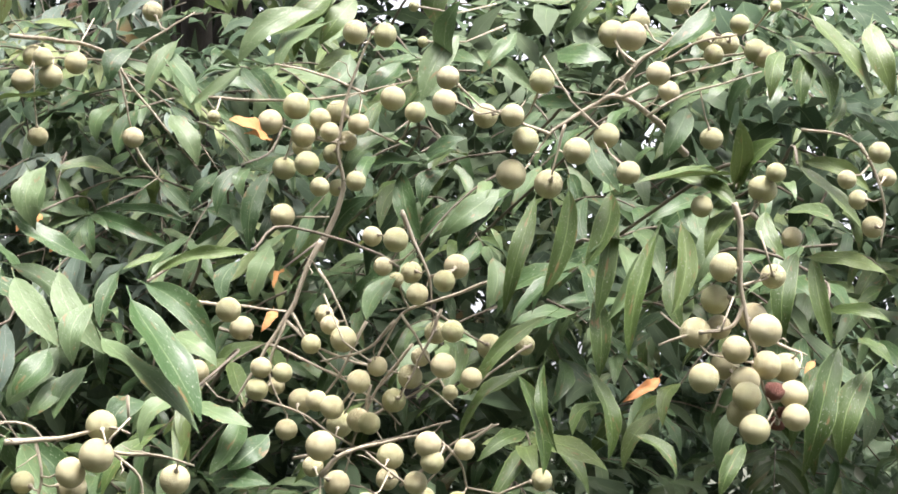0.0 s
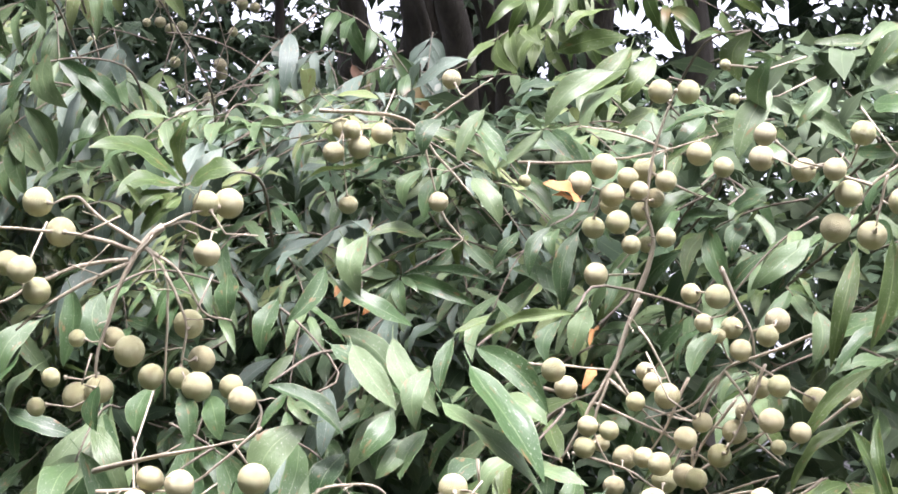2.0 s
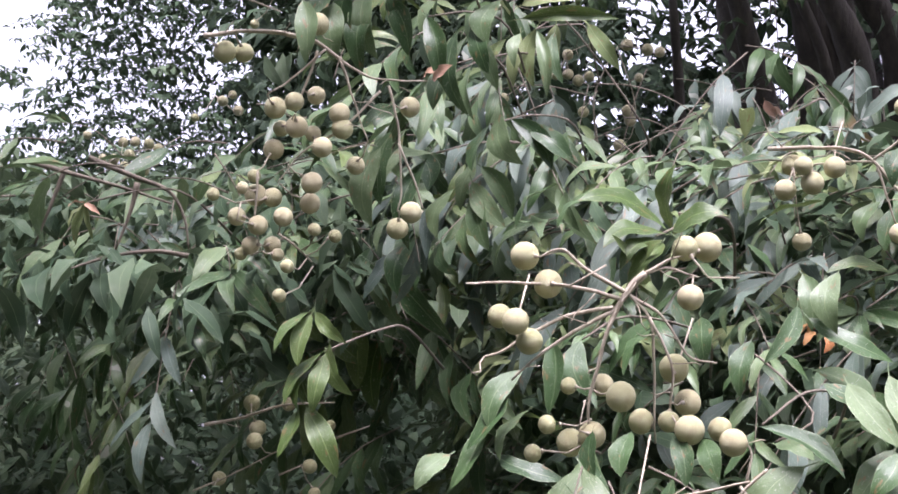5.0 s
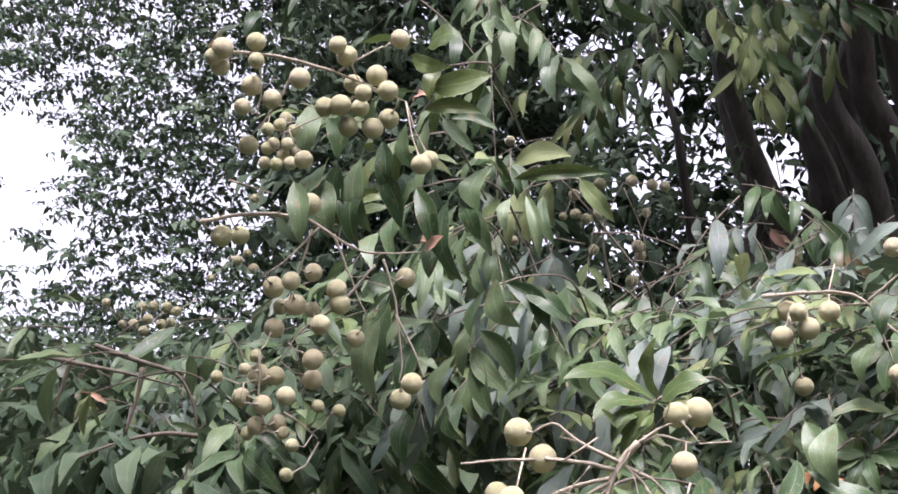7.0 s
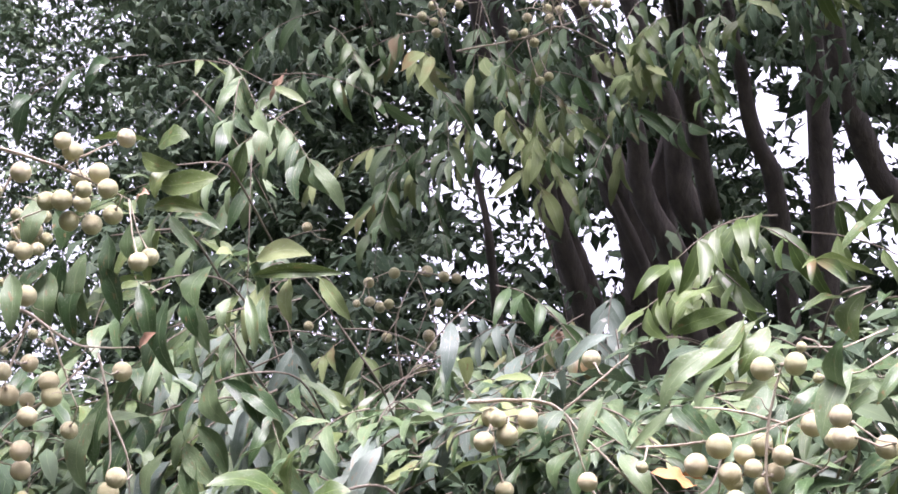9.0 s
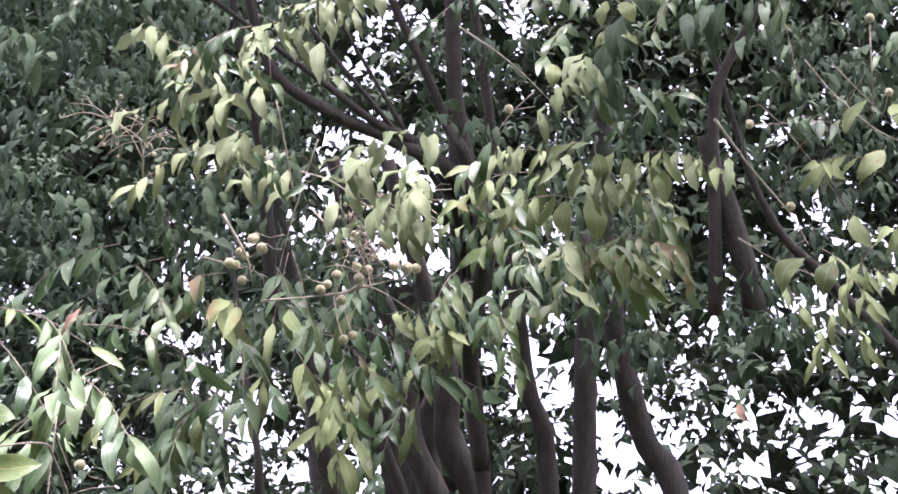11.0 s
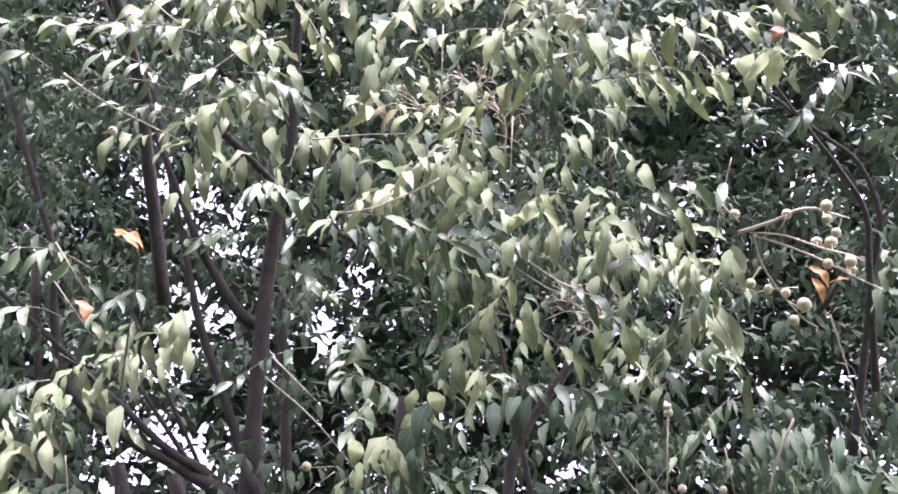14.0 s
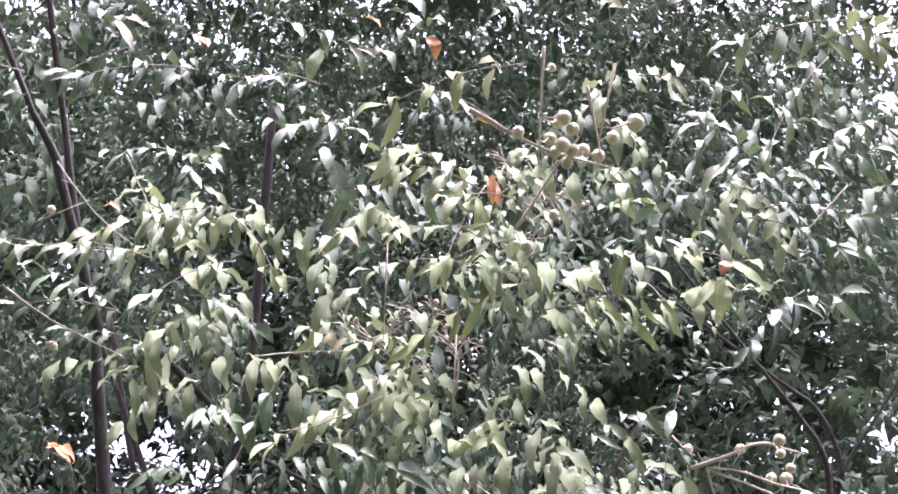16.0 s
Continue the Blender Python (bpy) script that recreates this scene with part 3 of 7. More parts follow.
fruit_bunch('dense bunch of tan longan fruit on reddish twigs', 0.0086,
    [[(-0.064, 0.944, 1.671), (-0.058, 0.947, 1.657), (-0.046, 0.950, 1.635), (-0.042, 0.954, 1.613)],
     [(-0.002, 0.953, 1.630), (-0.025, 0.954, 1.620), (-0.046, 0.953, 1.613), (-0.062, 0.954, 1.605), (-0.072, 0.956, 1.586), (-0.084, 0.958, 1.563), (-0.098, 0.961, 1.540)],
     [(-0.046, 0.954, 1.611), (-0.025, 0.957, 1.598), (-0.006, 0.959, 1.588)],
     [(-0.062, 0.954, 1.605), (-0.049, 0.957, 1.586), (-0.027, 0.964, 1.548)],
     [(-0.064, 0.944, 1.673), (-0.062, 0.946, 1.660)],
     [(-0.044, 0.951, 1.631), (-0.030, 0.951, 1.635)],
     [(0.024, 0.961, 1.589), (0.002, 0.962, 1.573), (-0.020, 0.963, 1.554)],
     [(-0.036, 0.954, 1.609), (-0.047, 0.958, 1.579), (-0.061, 0.961, 1.553)],
     [(-0.066, 0.954, 1.601), (-0.084, 0.956, 1.582), (-0.114, 0.955, 1.573)],
     [(-0.000, 0.967, 1.536), (-0.026, 0.968, 1.517), (-0.044, 0.970, 1.494)]],
    [(-0.085, 0.967, 1.658, 0.80), (-0.065, 0.924, 1.650, 0.95), (-0.076, 0.959, 1.637, 0.75), (-0.058, 0.971, 1.635, 0.88), (-0.028, 0.972, 1.640, 1.00), (-0.034, 0.938, 1.626, 0.85), (-0.051, 0.939, 1.617, 0.85), (-0.066, 0.947, 1.627, 0.60), (-0.040, 0.968, 1.595, 0.90), (-0.027, 0.928, 1.593, 0.85), (-0.004, 0.969, 1.587, 1.00), (0.019, 0.973, 1.589, 0.80), (-0.050, 0.975, 1.579, 0.75), (-0.032, 0.927, 1.571, 0.95), (-0.057, 0.981, 1.566, 0.98), (-0.014, 0.932, 1.564, 0.80), (-0.087, 0.944, 1.560, 0.90), (-0.077, 0.959, 1.571, 0.80), (-0.067, 0.981, 1.550, 0.95), (-0.028, 0.948, 1.555, 0.60)])
fruit_bunch('large tangled bunch of tan longan fruit on thin bare twigs', 0.0088,
    [[(-0.119, 0.964, 1.654), (-0.126, 0.966, 1.638), (-0.137, 0.969, 1.608), (-0.151, 0.972, 1.584), (-0.164, 0.974, 1.561), (-0.173, 0.976, 1.546)],
     [(-0.140, 0.970, 1.600), (-0.117, 0.974, 1.582), (-0.086, 0.977, 1.572), (-0.055, 0.980, 1.565), (-0.024, 0.984, 1.545)],
     [(-0.137, 0.970, 1.606), (-0.123, 0.973, 1.585), (-0.101, 0.978, 1.563)],
     [(-0.206, 0.965, 1.611), (-0.179, 0.967, 1.609), (-0.140, 0.969, 1.606)],
     [(-0.186, 0.969, 1.593), (-0.163, 0.971, 1.588)],
     [(-0.086, 0.978, 1.568), (-0.101, 0.980, 1.548), (-0.115, 0.981, 1.533)],
     [(-0.082, 0.979, 1.560), (-0.085, 0.982, 1.541), (-0.069, 0.986, 1.515)],
     [(-0.134, 0.983, 1.509), (-0.100, 0.984, 1.516), (-0.062, 0.985, 1.527), (-0.028, 0.985, 1.538)],
     [(-0.061, 0.990, 1.493), (-0.038, 0.988, 1.513), (-0.023, 0.987, 1.525), (0.003, 0.987, 1.537)],
     [(-0.120, 0.966, 1.635), (-0.106, 0.970, 1.612), (-0.094, 0.975, 1.586)],
     [(-0.151, 0.972, 1.584), (-0.117, 0.976, 1.570), (-0.085, 0.980, 1.553), (-0.062, 0.984, 1.534)],
     [(-0.166, 0.976, 1.550), (-0.131, 0.979, 1.540), (-0.100, 0.983, 1.522), (-0.069, 0.987, 1.511)],
     [(-0.087, 0.973, 1.602), (-0.101, 0.976, 1.571), (-0.116, 0.979, 1.548)],
     [(-0.056, 0.977, 1.588), (-0.078, 0.980, 1.557), (-0.092, 0.983, 1.526), (-0.099, 0.987, 1.499)],
     [(-0.032, 0.980, 1.570), (-0.062, 0.982, 1.550), (-0.085, 0.982, 1.537)],
     [(-0.140, 0.970, 1.600), (-0.151, 0.974, 1.565), (-0.139, 0.979, 1.539)]],
    [(-0.118, 0.991, 1.607, 0.75), (-0.111, 0.970, 1.598, 0.75), (-0.100, 0.958, 1.588, 1.00), (-0.121, 0.957, 1.584, 0.75), (-0.152, 0.950, 1.567, 0.80), (-0.137, 0.945, 1.564, 0.75), (-0.154, 0.950, 1.553, 0.85), (-0.147, 0.982, 1.557, 0.70), (-0.133, 1.003, 1.548, 1.00), (-0.115, 0.953, 1.547, 0.80), (-0.104, 0.948, 1.543, 0.90), (-0.106, 1.006, 1.533, 1.05), (-0.090, 0.979, 1.536, 0.95), (-0.082, 0.972, 1.534, 0.85), (-0.175, 0.947, 1.604, 0.95), (-0.170, 0.970, 1.594, 0.95), (-0.203, 0.987, 1.564, 1.05), (-0.137, 0.973, 1.528, 0.85)])
fruit_bunch('drooping bunch of olive-tan longan fruit over dark leaves', 0.0085,
    [[(-0.105, 0.915, 1.500), (-0.091, 0.914, 1.514), (-0.063, 0.915, 1.522), (-0.035, 0.915, 1.529)],
     [(-0.077, 0.915, 1.515), (-0.059, 0.918, 1.501), (-0.041, 0.920, 1.491)],
     [(-0.035, 0.916, 1.527), (-0.020, 0.918, 1.513), (-0.014, 0.921, 1.496)]],
    [(-0.104, 0.903, 1.518, 1.12), (-0.037, 0.884, 1.521, 0.95), (-0.064, 0.936, 1.513, 1.02), (-0.034, 0.884, 1.511, 0.85), (-0.016, 0.912, 1.519, 0.80), (-0.065, 0.933, 1.499, 0.85), (-0.044, 0.892, 1.498, 0.85), (-0.096, 0.926, 1.495, 1.00), (-0.113, 0.937, 1.505, 0.80), (0.032, 0.926, 1.502, 0.85), (-0.041, 0.933, 1.488, 0.80), (-0.073, 0.890, 1.484, 0.90), (-0.019, 0.913, 1.486, 0.90), (-0.101, 0.892, 1.480, 0.90)])
fruit_bunch('bunch of smooth tan longan fruit on pale grey twigs', 0.0079,
    [[(-0.240, 0.734, 1.513), (-0.226, 0.735, 1.515), (-0.206, 0.735, 1.518), (-0.189, 0.736, 1.523), (-0.178, 0.736, 1.521)],
     [(-0.188, 0.737, 1.513), (-0.173, 0.740, 1.500), (-0.170, 0.742, 1.486)],
     [(-0.185, 0.738, 1.511), (-0.165, 0.739, 1.510), (-0.145, 0.740, 1.506)],
     [(-0.179, 0.734, 1.539), (-0.179, 0.736, 1.525)],
     [(-0.226, 0.735, 1.515), (-0.222, 0.737, 1.498), (-0.225, 0.740, 1.478)]],
    [(-0.194, 0.741, 1.524, 1.00), (-0.191, 0.726, 1.509, 1.10), (-0.205, 0.731, 1.500, 1.00), (-0.157, 0.751, 1.498, 1.00), (-0.233, 0.743, 1.494, 0.75), (-0.209, 0.748, 1.492, 1.00), (-0.231, 0.733, 1.478, 0.90), (-0.214, 0.735, 1.477, 0.90)])
fruit_bunch('small bunch of tan longan fruit on a wiry dark twig', 0.0107,
    [[(-0.470, 1.306, 1.888), (-0.431, 1.308, 1.885), (-0.394, 1.311, 1.880), (-0.372, 1.314, 1.868), (-0.355, 1.318, 1.845), (-0.327, 1.324, 1.812), (-0.289, 1.333, 1.768)],
     [(-0.372, 1.314, 1.868), (-0.340, 1.313, 1.888), (-0.298, 1.311, 1.916)],
     [(-0.368, 1.315, 1.863), (-0.361, 1.319, 1.834), (-0.354, 1.324, 1.805)],
     [(-0.372, 1.314, 1.867), (-0.415, 1.312, 1.869), (-0.447, 1.310, 1.866)],
     [(-0.351, 1.326, 1.790), (-0.337, 1.330, 1.771), (-0.323, 1.333, 1.756)]],
    [(-0.450, 1.318, 1.872, 1.00), (-0.406, 1.307, 1.863, 1.00), (-0.425, 1.296, 1.847, 1.05), (-0.453, 1.302, 1.844, 1.00), (-0.430, 1.285, 1.862, 0.85), (-0.349, 1.313, 1.795, 0.92), (-0.344, 1.333, 1.922, 0.92), (-0.449, 1.342, 1.800, 0.92)])
fruit_bunch('few tan longan fruit beside a leafy shoot', 0.0075,
    [[(0.141, 0.806, 1.653), (0.151, 0.808, 1.645), (0.161, 0.810, 1.636)],
     [(0.200, 0.804, 1.694), (0.210, 0.807, 1.675), (0.215, 0.810, 1.657), (0.214, 0.813, 1.638)],
     [(0.168, 0.801, 1.700), (0.190, 0.803, 1.698), (0.203, 0.805, 1.691)]],
    [(0.148, 0.807, 1.667, 1.10), (0.154, 0.799, 1.675, 0.75), (0.162, 0.795, 1.639, 0.75), (0.111, 0.775, 1.651, 0.80), (0.207, 0.787, 1.685, 0.80), (0.203, 0.820, 1.665, 0.75), (0.213, 0.828, 1.651, 0.85), (0.191, 0.793, 1.671, 0.70), (0.219, 0.820, 1.678, 0.70)])
fruit_bunch('wide forked bunch of tan longan fruit on pale bare twigs', 0.0104,
    [[(-0.440, 0.896, 1.698), (-0.453, 0.891, 1.684), (-0.460, 0.891, 1.672), (-0.470, 0.890, 1.647), (-0.481, 0.892, 1.611), (-0.483, 0.895, 1.593), (-0.481, 0.900, 1.573)],
     [(-0.440, 0.896, 1.698), (-0.423, 0.903, 1.707), (-0.409, 0.910, 1.712)],
     [(-0.453, 0.891, 1.684), (-0.477, 0.875, 1.700), (-0.490, 0.865, 1.713), (-0.505, 0.859, 1.707)],
     [(-0.461, 0.889, 1.674), (-0.486, 0.877, 1.668), (-0.512, 0.866, 1.656), (-0.534, 0.857, 1.641), (-0.545, 0.852, 1.637)],
     [(-0.457, 0.890, 1.680), (-0.492, 0.870, 1.688), (-0.520, 0.854, 1.689), (-0.552, 0.837, 1.688)],
     [(-0.452, 0.892, 1.684), (-0.440, 0.902, 1.667), (-0.439, 0.909, 1.635), (-0.443, 0.919, 1.580)],
     [(-0.450, 0.894, 1.682), (-0.433, 0.906, 1.669), (-0.418, 0.920, 1.642), (-0.400, 0.930, 1.636)],
     [(-0.440, 0.902, 1.667), (-0.429, 0.915, 1.635), (-0.432, 0.921, 1.602)],
     [(-0.461, 0.890, 1.672), (-0.502, 0.873, 1.646), (-0.529, 0.864, 1.622)],
     [(-0.389, 0.955, 1.549), (-0.384, 0.953, 1.573), (-0.388, 0.948, 1.585)],
     [(-0.440, 0.896, 1.698), (-0.424, 0.904, 1.701), (-0.407, 0.914, 1.695)]],
    [(-0.519, 0.864, 1.710, 1.00), (-0.504, 0.871, 1.690, 1.00), (-0.416, 0.911, 1.716, 0.90), (-0.404, 0.923, 1.718, 1.05), (-0.409, 0.901, 1.679, 0.90), (-0.536, 0.859, 1.667, 0.85), (-0.515, 0.842, 1.660, 0.92), (-0.513, 0.860, 1.648, 0.92), (-0.431, 0.927, 1.633, 1.02), (-0.475, 0.901, 1.620, 0.80), (-0.455, 0.886, 1.610, 1.05), (-0.428, 0.946, 1.610, 0.95), (-0.452, 0.916, 1.595, 0.90), (-0.433, 0.921, 1.595, 0.75), (-0.409, 0.896, 1.587, 1.00), (-0.401, 0.937, 1.590, 0.85), (-0.388, 0.926, 1.580, 0.95), (-0.496, 0.889, 1.619, 0.60), (-0.506, 0.875, 1.591, 0.65), (-0.501, 0.904, 1.580, 1.00), (-0.483, 0.901, 1.585, 0.95), (-0.525, 0.892, 1.572, 0.65)])
fruit_bunch('long bunch of tan longan fruit hanging from a bent twig', 0.0110,
    [[(-0.936, 1.007, 1.981), (-0.892, 1.030, 1.986), (-0.853, 1.052, 1.981), (-0.832, 1.065, 1.970), (-0.807, 1.084, 1.949), (-0.788, 1.095, 1.942), (-0.749, 1.116, 1.941)],
     [(-0.851, 1.053, 1.981), (-0.843, 1.055, 1.995), (-0.840, 1.054, 2.005)],
     [(-0.840, 1.062, 1.968), (-0.857, 1.062, 1.924), (-0.863, 1.062, 1.908)],
     [(-0.821, 1.073, 1.963), (-0.812, 1.087, 1.920), (-0.803, 1.100, 1.882)],
     [(-0.781, 1.100, 1.936), (-0.776, 1.112, 1.893), (-0.778, 1.123, 1.839), (-0.782, 1.125, 1.817)],
     [(-0.777, 1.114, 1.882), (-0.766, 1.128, 1.845), (-0.761, 1.136, 1.820)],
     [(-0.832, 1.065, 1.970), (-0.866, 1.054, 1.940), (-0.886, 1.046, 1.926)],
     [(-0.789, 1.097, 1.931), (-0.820, 1.087, 1.898), (-0.861, 1.071, 1.870), (-0.883, 1.065, 1.842)],
     [(-0.936, 1.007, 1.982), (-0.929, 1.013, 1.974)],
     [(-0.899, 1.054, 1.853), (-0.905, 1.061, 1.809), (-0.902, 1.069, 1.777)],
     [(-0.886, 1.074, 1.794), (-0.868, 1.087, 1.778), (-0.859, 1.094, 1.767)]],
    [(-0.827, 1.042, 1.987, 1.00), (-0.925, 1.027, 1.969, 1.02), (-0.914, 1.043, 1.971, 0.90), (-0.896, 1.074, 1.921, 1.02), (-0.852, 1.044, 1.914, 0.85), (-0.860, 1.092, 1.934, 0.85), (-0.781, 1.140, 1.925, 0.95), (-0.871, 1.076, 1.899, 1.02), (-0.901, 1.092, 1.905, 0.75), (-0.872, 1.106, 1.900, 0.75), (-0.824, 1.080, 1.908, 0.95), (-0.823, 1.084, 1.894, 1.00), (-0.822, 1.049, 1.867, 0.90), (-0.901, 1.081, 1.881, 0.95), (-0.836, 1.130, 1.869, 0.85), (-0.850, 1.075, 1.841, 0.98), (-0.865, 1.095, 1.826, 0.95), (-0.913, 1.071, 1.834, 1.00), (-0.899, 1.080, 1.832, 0.88), (-0.859, 1.043, 1.802, 0.85), (-0.934, 1.070, 1.814, 0.85), (-0.905, 1.066, 1.802, 0.90), (-0.917, 1.072, 1.784, 0.85), (-0.906, 1.040, 1.834, 0.55), (-0.907, 1.059, 1.850, 0.60), (-0.905, 1.091, 1.787, 0.80), (-0.893, 1.084, 1.775, 0.60), (-0.930, 1.074, 1.777, 0.60), (-0.851, 1.041, 1.754, 0.60), (-0.867, 1.053, 1.729, 0.62), (-0.849, 1.081, 1.796, 0.60), (-0.843, 1.108, 1.794, 0.60), (-0.755, 1.103, 1.809, 0.95), (-0.791, 1.139, 1.803, 1.00), (-0.944, 1.044, 1.832, 0.60)])
fruit_bunch('heaped bunch of tan longan fruit above dark leaves', 0.0107,
    [[(-0.903, 0.975, 2.140), (-0.868, 0.995, 2.140), (-0.835, 1.016, 2.133), (-0.803, 1.038, 2.121), (-0.771, 1.062, 2.105), (-0.740, 1.085, 2.087)],
     [(-0.827, 1.023, 2.125), (-0.853, 1.021, 2.088), (-0.878, 1.016, 2.062)],
     [(-0.856, 1.002, 2.137), (-0.862, 1.010, 2.105), (-0.870, 1.015, 2.078)],
     [(-0.771, 1.062, 2.103), (-0.780, 1.064, 2.081), (-0.778, 1.071, 2.067)],
     [(-0.793, 1.045, 2.118), (-0.777, 1.051, 2.128), (-0.750, 1.062, 2.140)],
     [(-0.905, 1.014, 2.020), (-0.869, 1.040, 2.006)],
     [(-0.778, 1.061, 2.095), (-0.810, 1.048, 2.080), (-0.854, 1.030, 2.060)]],
    [(-0.865, 0.955, 2.130, 1.00), (-0.853, 0.992, 2.147, 0.92), (-0.878, 0.967, 2.119, 0.90), (-0.875, 0.953, 2.123, 0.80), (-0.843, 0.979, 2.120, 0.75), (-0.859, 0.992, 2.102, 0.98), (-0.865, 0.985, 2.079, 0.80), (-0.839, 0.998, 2.085, 0.90), (-0.806, 0.999, 2.099, 0.98), (-0.878, 1.011, 2.050, 0.95), (-0.781, 1.028, 2.138, 0.85), (-0.784, 1.048, 2.134, 1.00), (-0.735, 1.070, 2.147, 0.95), (-0.749, 1.047, 2.104, 0.98), (-0.794, 1.073, 2.115, 0.90), (-0.734, 1.043, 2.083, 0.95), (-0.804, 1.037, 2.081, 0.92), (-0.786, 1.038, 2.079, 1.00), (-0.788, 1.053, 2.062, 0.98), (-0.757, 1.050, 2.052, 0.98), (-0.767, 1.095, 2.078, 0.98), (-0.773, 1.053, 2.078, 0.85), (-0.756, 1.033, 2.083, 0.80), (-0.732, 1.112, 2.032, 0.90), (-0.722, 1.080, 2.016, 0.95), (-0.837, 1.046, 2.036, 0.90)])
fruit_bunch('small pale green longan fruit packed on a thin stalk', 0.0087,
    [[(-1.077, 1.339, 2.225), (-1.087, 1.345, 2.190), (-1.102, 1.346, 2.163)]],
    [(-1.090, 1.320, 2.207, 1.00), (-1.084, 1.338, 2.217, 1.00), (-1.083, 1.365, 2.217, 1.00), (-1.104, 1.350, 2.199, 1.00), (-1.075, 1.341, 2.190, 1.00), (-1.111, 1.347, 2.194, 1.00), (-1.089, 1.351, 2.181, 1.00), (-1.090, 1.337, 2.165, 1.00), (-1.066, 1.335, 2.161, 1.00), (-1.072, 1.357, 2.182, 1.00), (-1.109, 1.338, 2.171, 1.00), (-1.142, 1.360, 2.136, 0.70), (-1.089, 1.357, 2.233, 1.00)])
fruit_bunch('loose bunch of small tan longan fruit in the shade', 0.0140,
    [[(-1.363, 2.986, 2.368), (-1.359, 2.949, 2.484), (-1.327, 2.941, 2.560), (-1.295, 2.943, 2.610)],
     [(-1.297, 2.946, 2.598), (-1.276, 2.993, 2.493), (-1.290, 3.011, 2.416), (-1.319, 3.005, 2.386)],
     [(-1.300, 2.939, 2.611), (-1.346, 2.912, 2.613), (-1.403, 2.888, 2.590)],
     [(-1.295, 2.943, 2.610), (-1.209, 2.995, 2.600)],
     [(-1.348, 2.946, 2.510), (-1.387, 2.942, 2.460)]],
    [(-1.404, 2.902, 2.591, 0.95), (-1.331, 2.891, 2.600, 1.00), (-1.298, 3.003, 2.630, 1.05), (-1.208, 2.902, 2.575, 1.00), (-1.190, 2.932, 2.576, 0.90), (-1.406, 2.908, 2.546, 0.95), (-1.390, 2.930, 2.535, 1.00), (-1.338, 2.874, 2.521, 0.90), (-1.267, 3.000, 2.545, 0.80), (-1.405, 2.995, 2.478, 0.95), (-1.283, 2.971, 2.459, 1.10), (-1.285, 2.987, 2.441, 1.00), (-1.300, 2.961, 2.377, 1.10), (-1.489, 2.756, 2.700, 0.90), (-1.570, 2.906, 2.509, 0.90), (-1.420, 2.869, 2.533, 0.70)])
fruit_bunch('few pale longan fruit on a bare low twig', 0.0100,
    [[(-1.121, 1.272, 1.626), (-1.080, 1.292, 1.636), (-1.039, 1.311, 1.650), (-0.987, 1.338, 1.654)],
     [(-1.138, 1.279, 1.552), (-1.102, 1.294, 1.569), (-1.043, 1.319, 1.602)],
     [(-1.050, 1.321, 1.572), (-1.027, 1.332, 1.583)],
     [(-0.996, 1.342, 1.612), (-0.955, 1.361, 1.629)]],
    [(-1.096, 1.327, 1.655, 1.00), (-1.055, 1.343, 1.654, 0.80), (-1.070, 1.305, 1.624, 1.00), (-1.054, 1.278, 1.608, 0.95), (-1.137, 1.325, 1.568, 0.85), (-1.015, 1.332, 1.582, 0.85), (-1.008, 1.333, 1.552, 0.70), (-0.981, 1.320, 1.627, 0.60)])
fruit_bunch('cluster of small distant longan fruit among leaves', 0.0145,
    [[(-2.725, 2.794, 2.429), (-2.650, 2.822, 2.469), (-2.567, 2.863, 2.487)],
     [(-2.422, 2.900, 2.621), (-2.377, 2.941, 2.574)]],
    [(-2.726, 2.893, 2.526, 1.00), (-2.620, 2.821, 2.499, 1.00), (-2.557, 2.803, 2.482, 1.00), (-2.567, 2.853, 2.481, 1.00), (-2.580, 2.756, 2.444, 1.00), (-2.632, 2.865, 2.458, 1.00), (-2.581, 2.846, 2.450, 1.00), (-2.694, 2.720, 2.501, 0.80), (-2.722, 2.856, 2.470, 1.00), (-2.708, 2.882, 2.454, 1.00), (-2.535, 2.765, 2.399, 1.00), (-2.708, 2.797, 2.458, 0.80), (-2.372, 2.867, 2.592, 1.00), (-2.441, 2.997, 2.653, 0.80), (-2.412, 2.987, 2.602, 1.00), (-2.437, 2.837, 2.547, 0.80)])
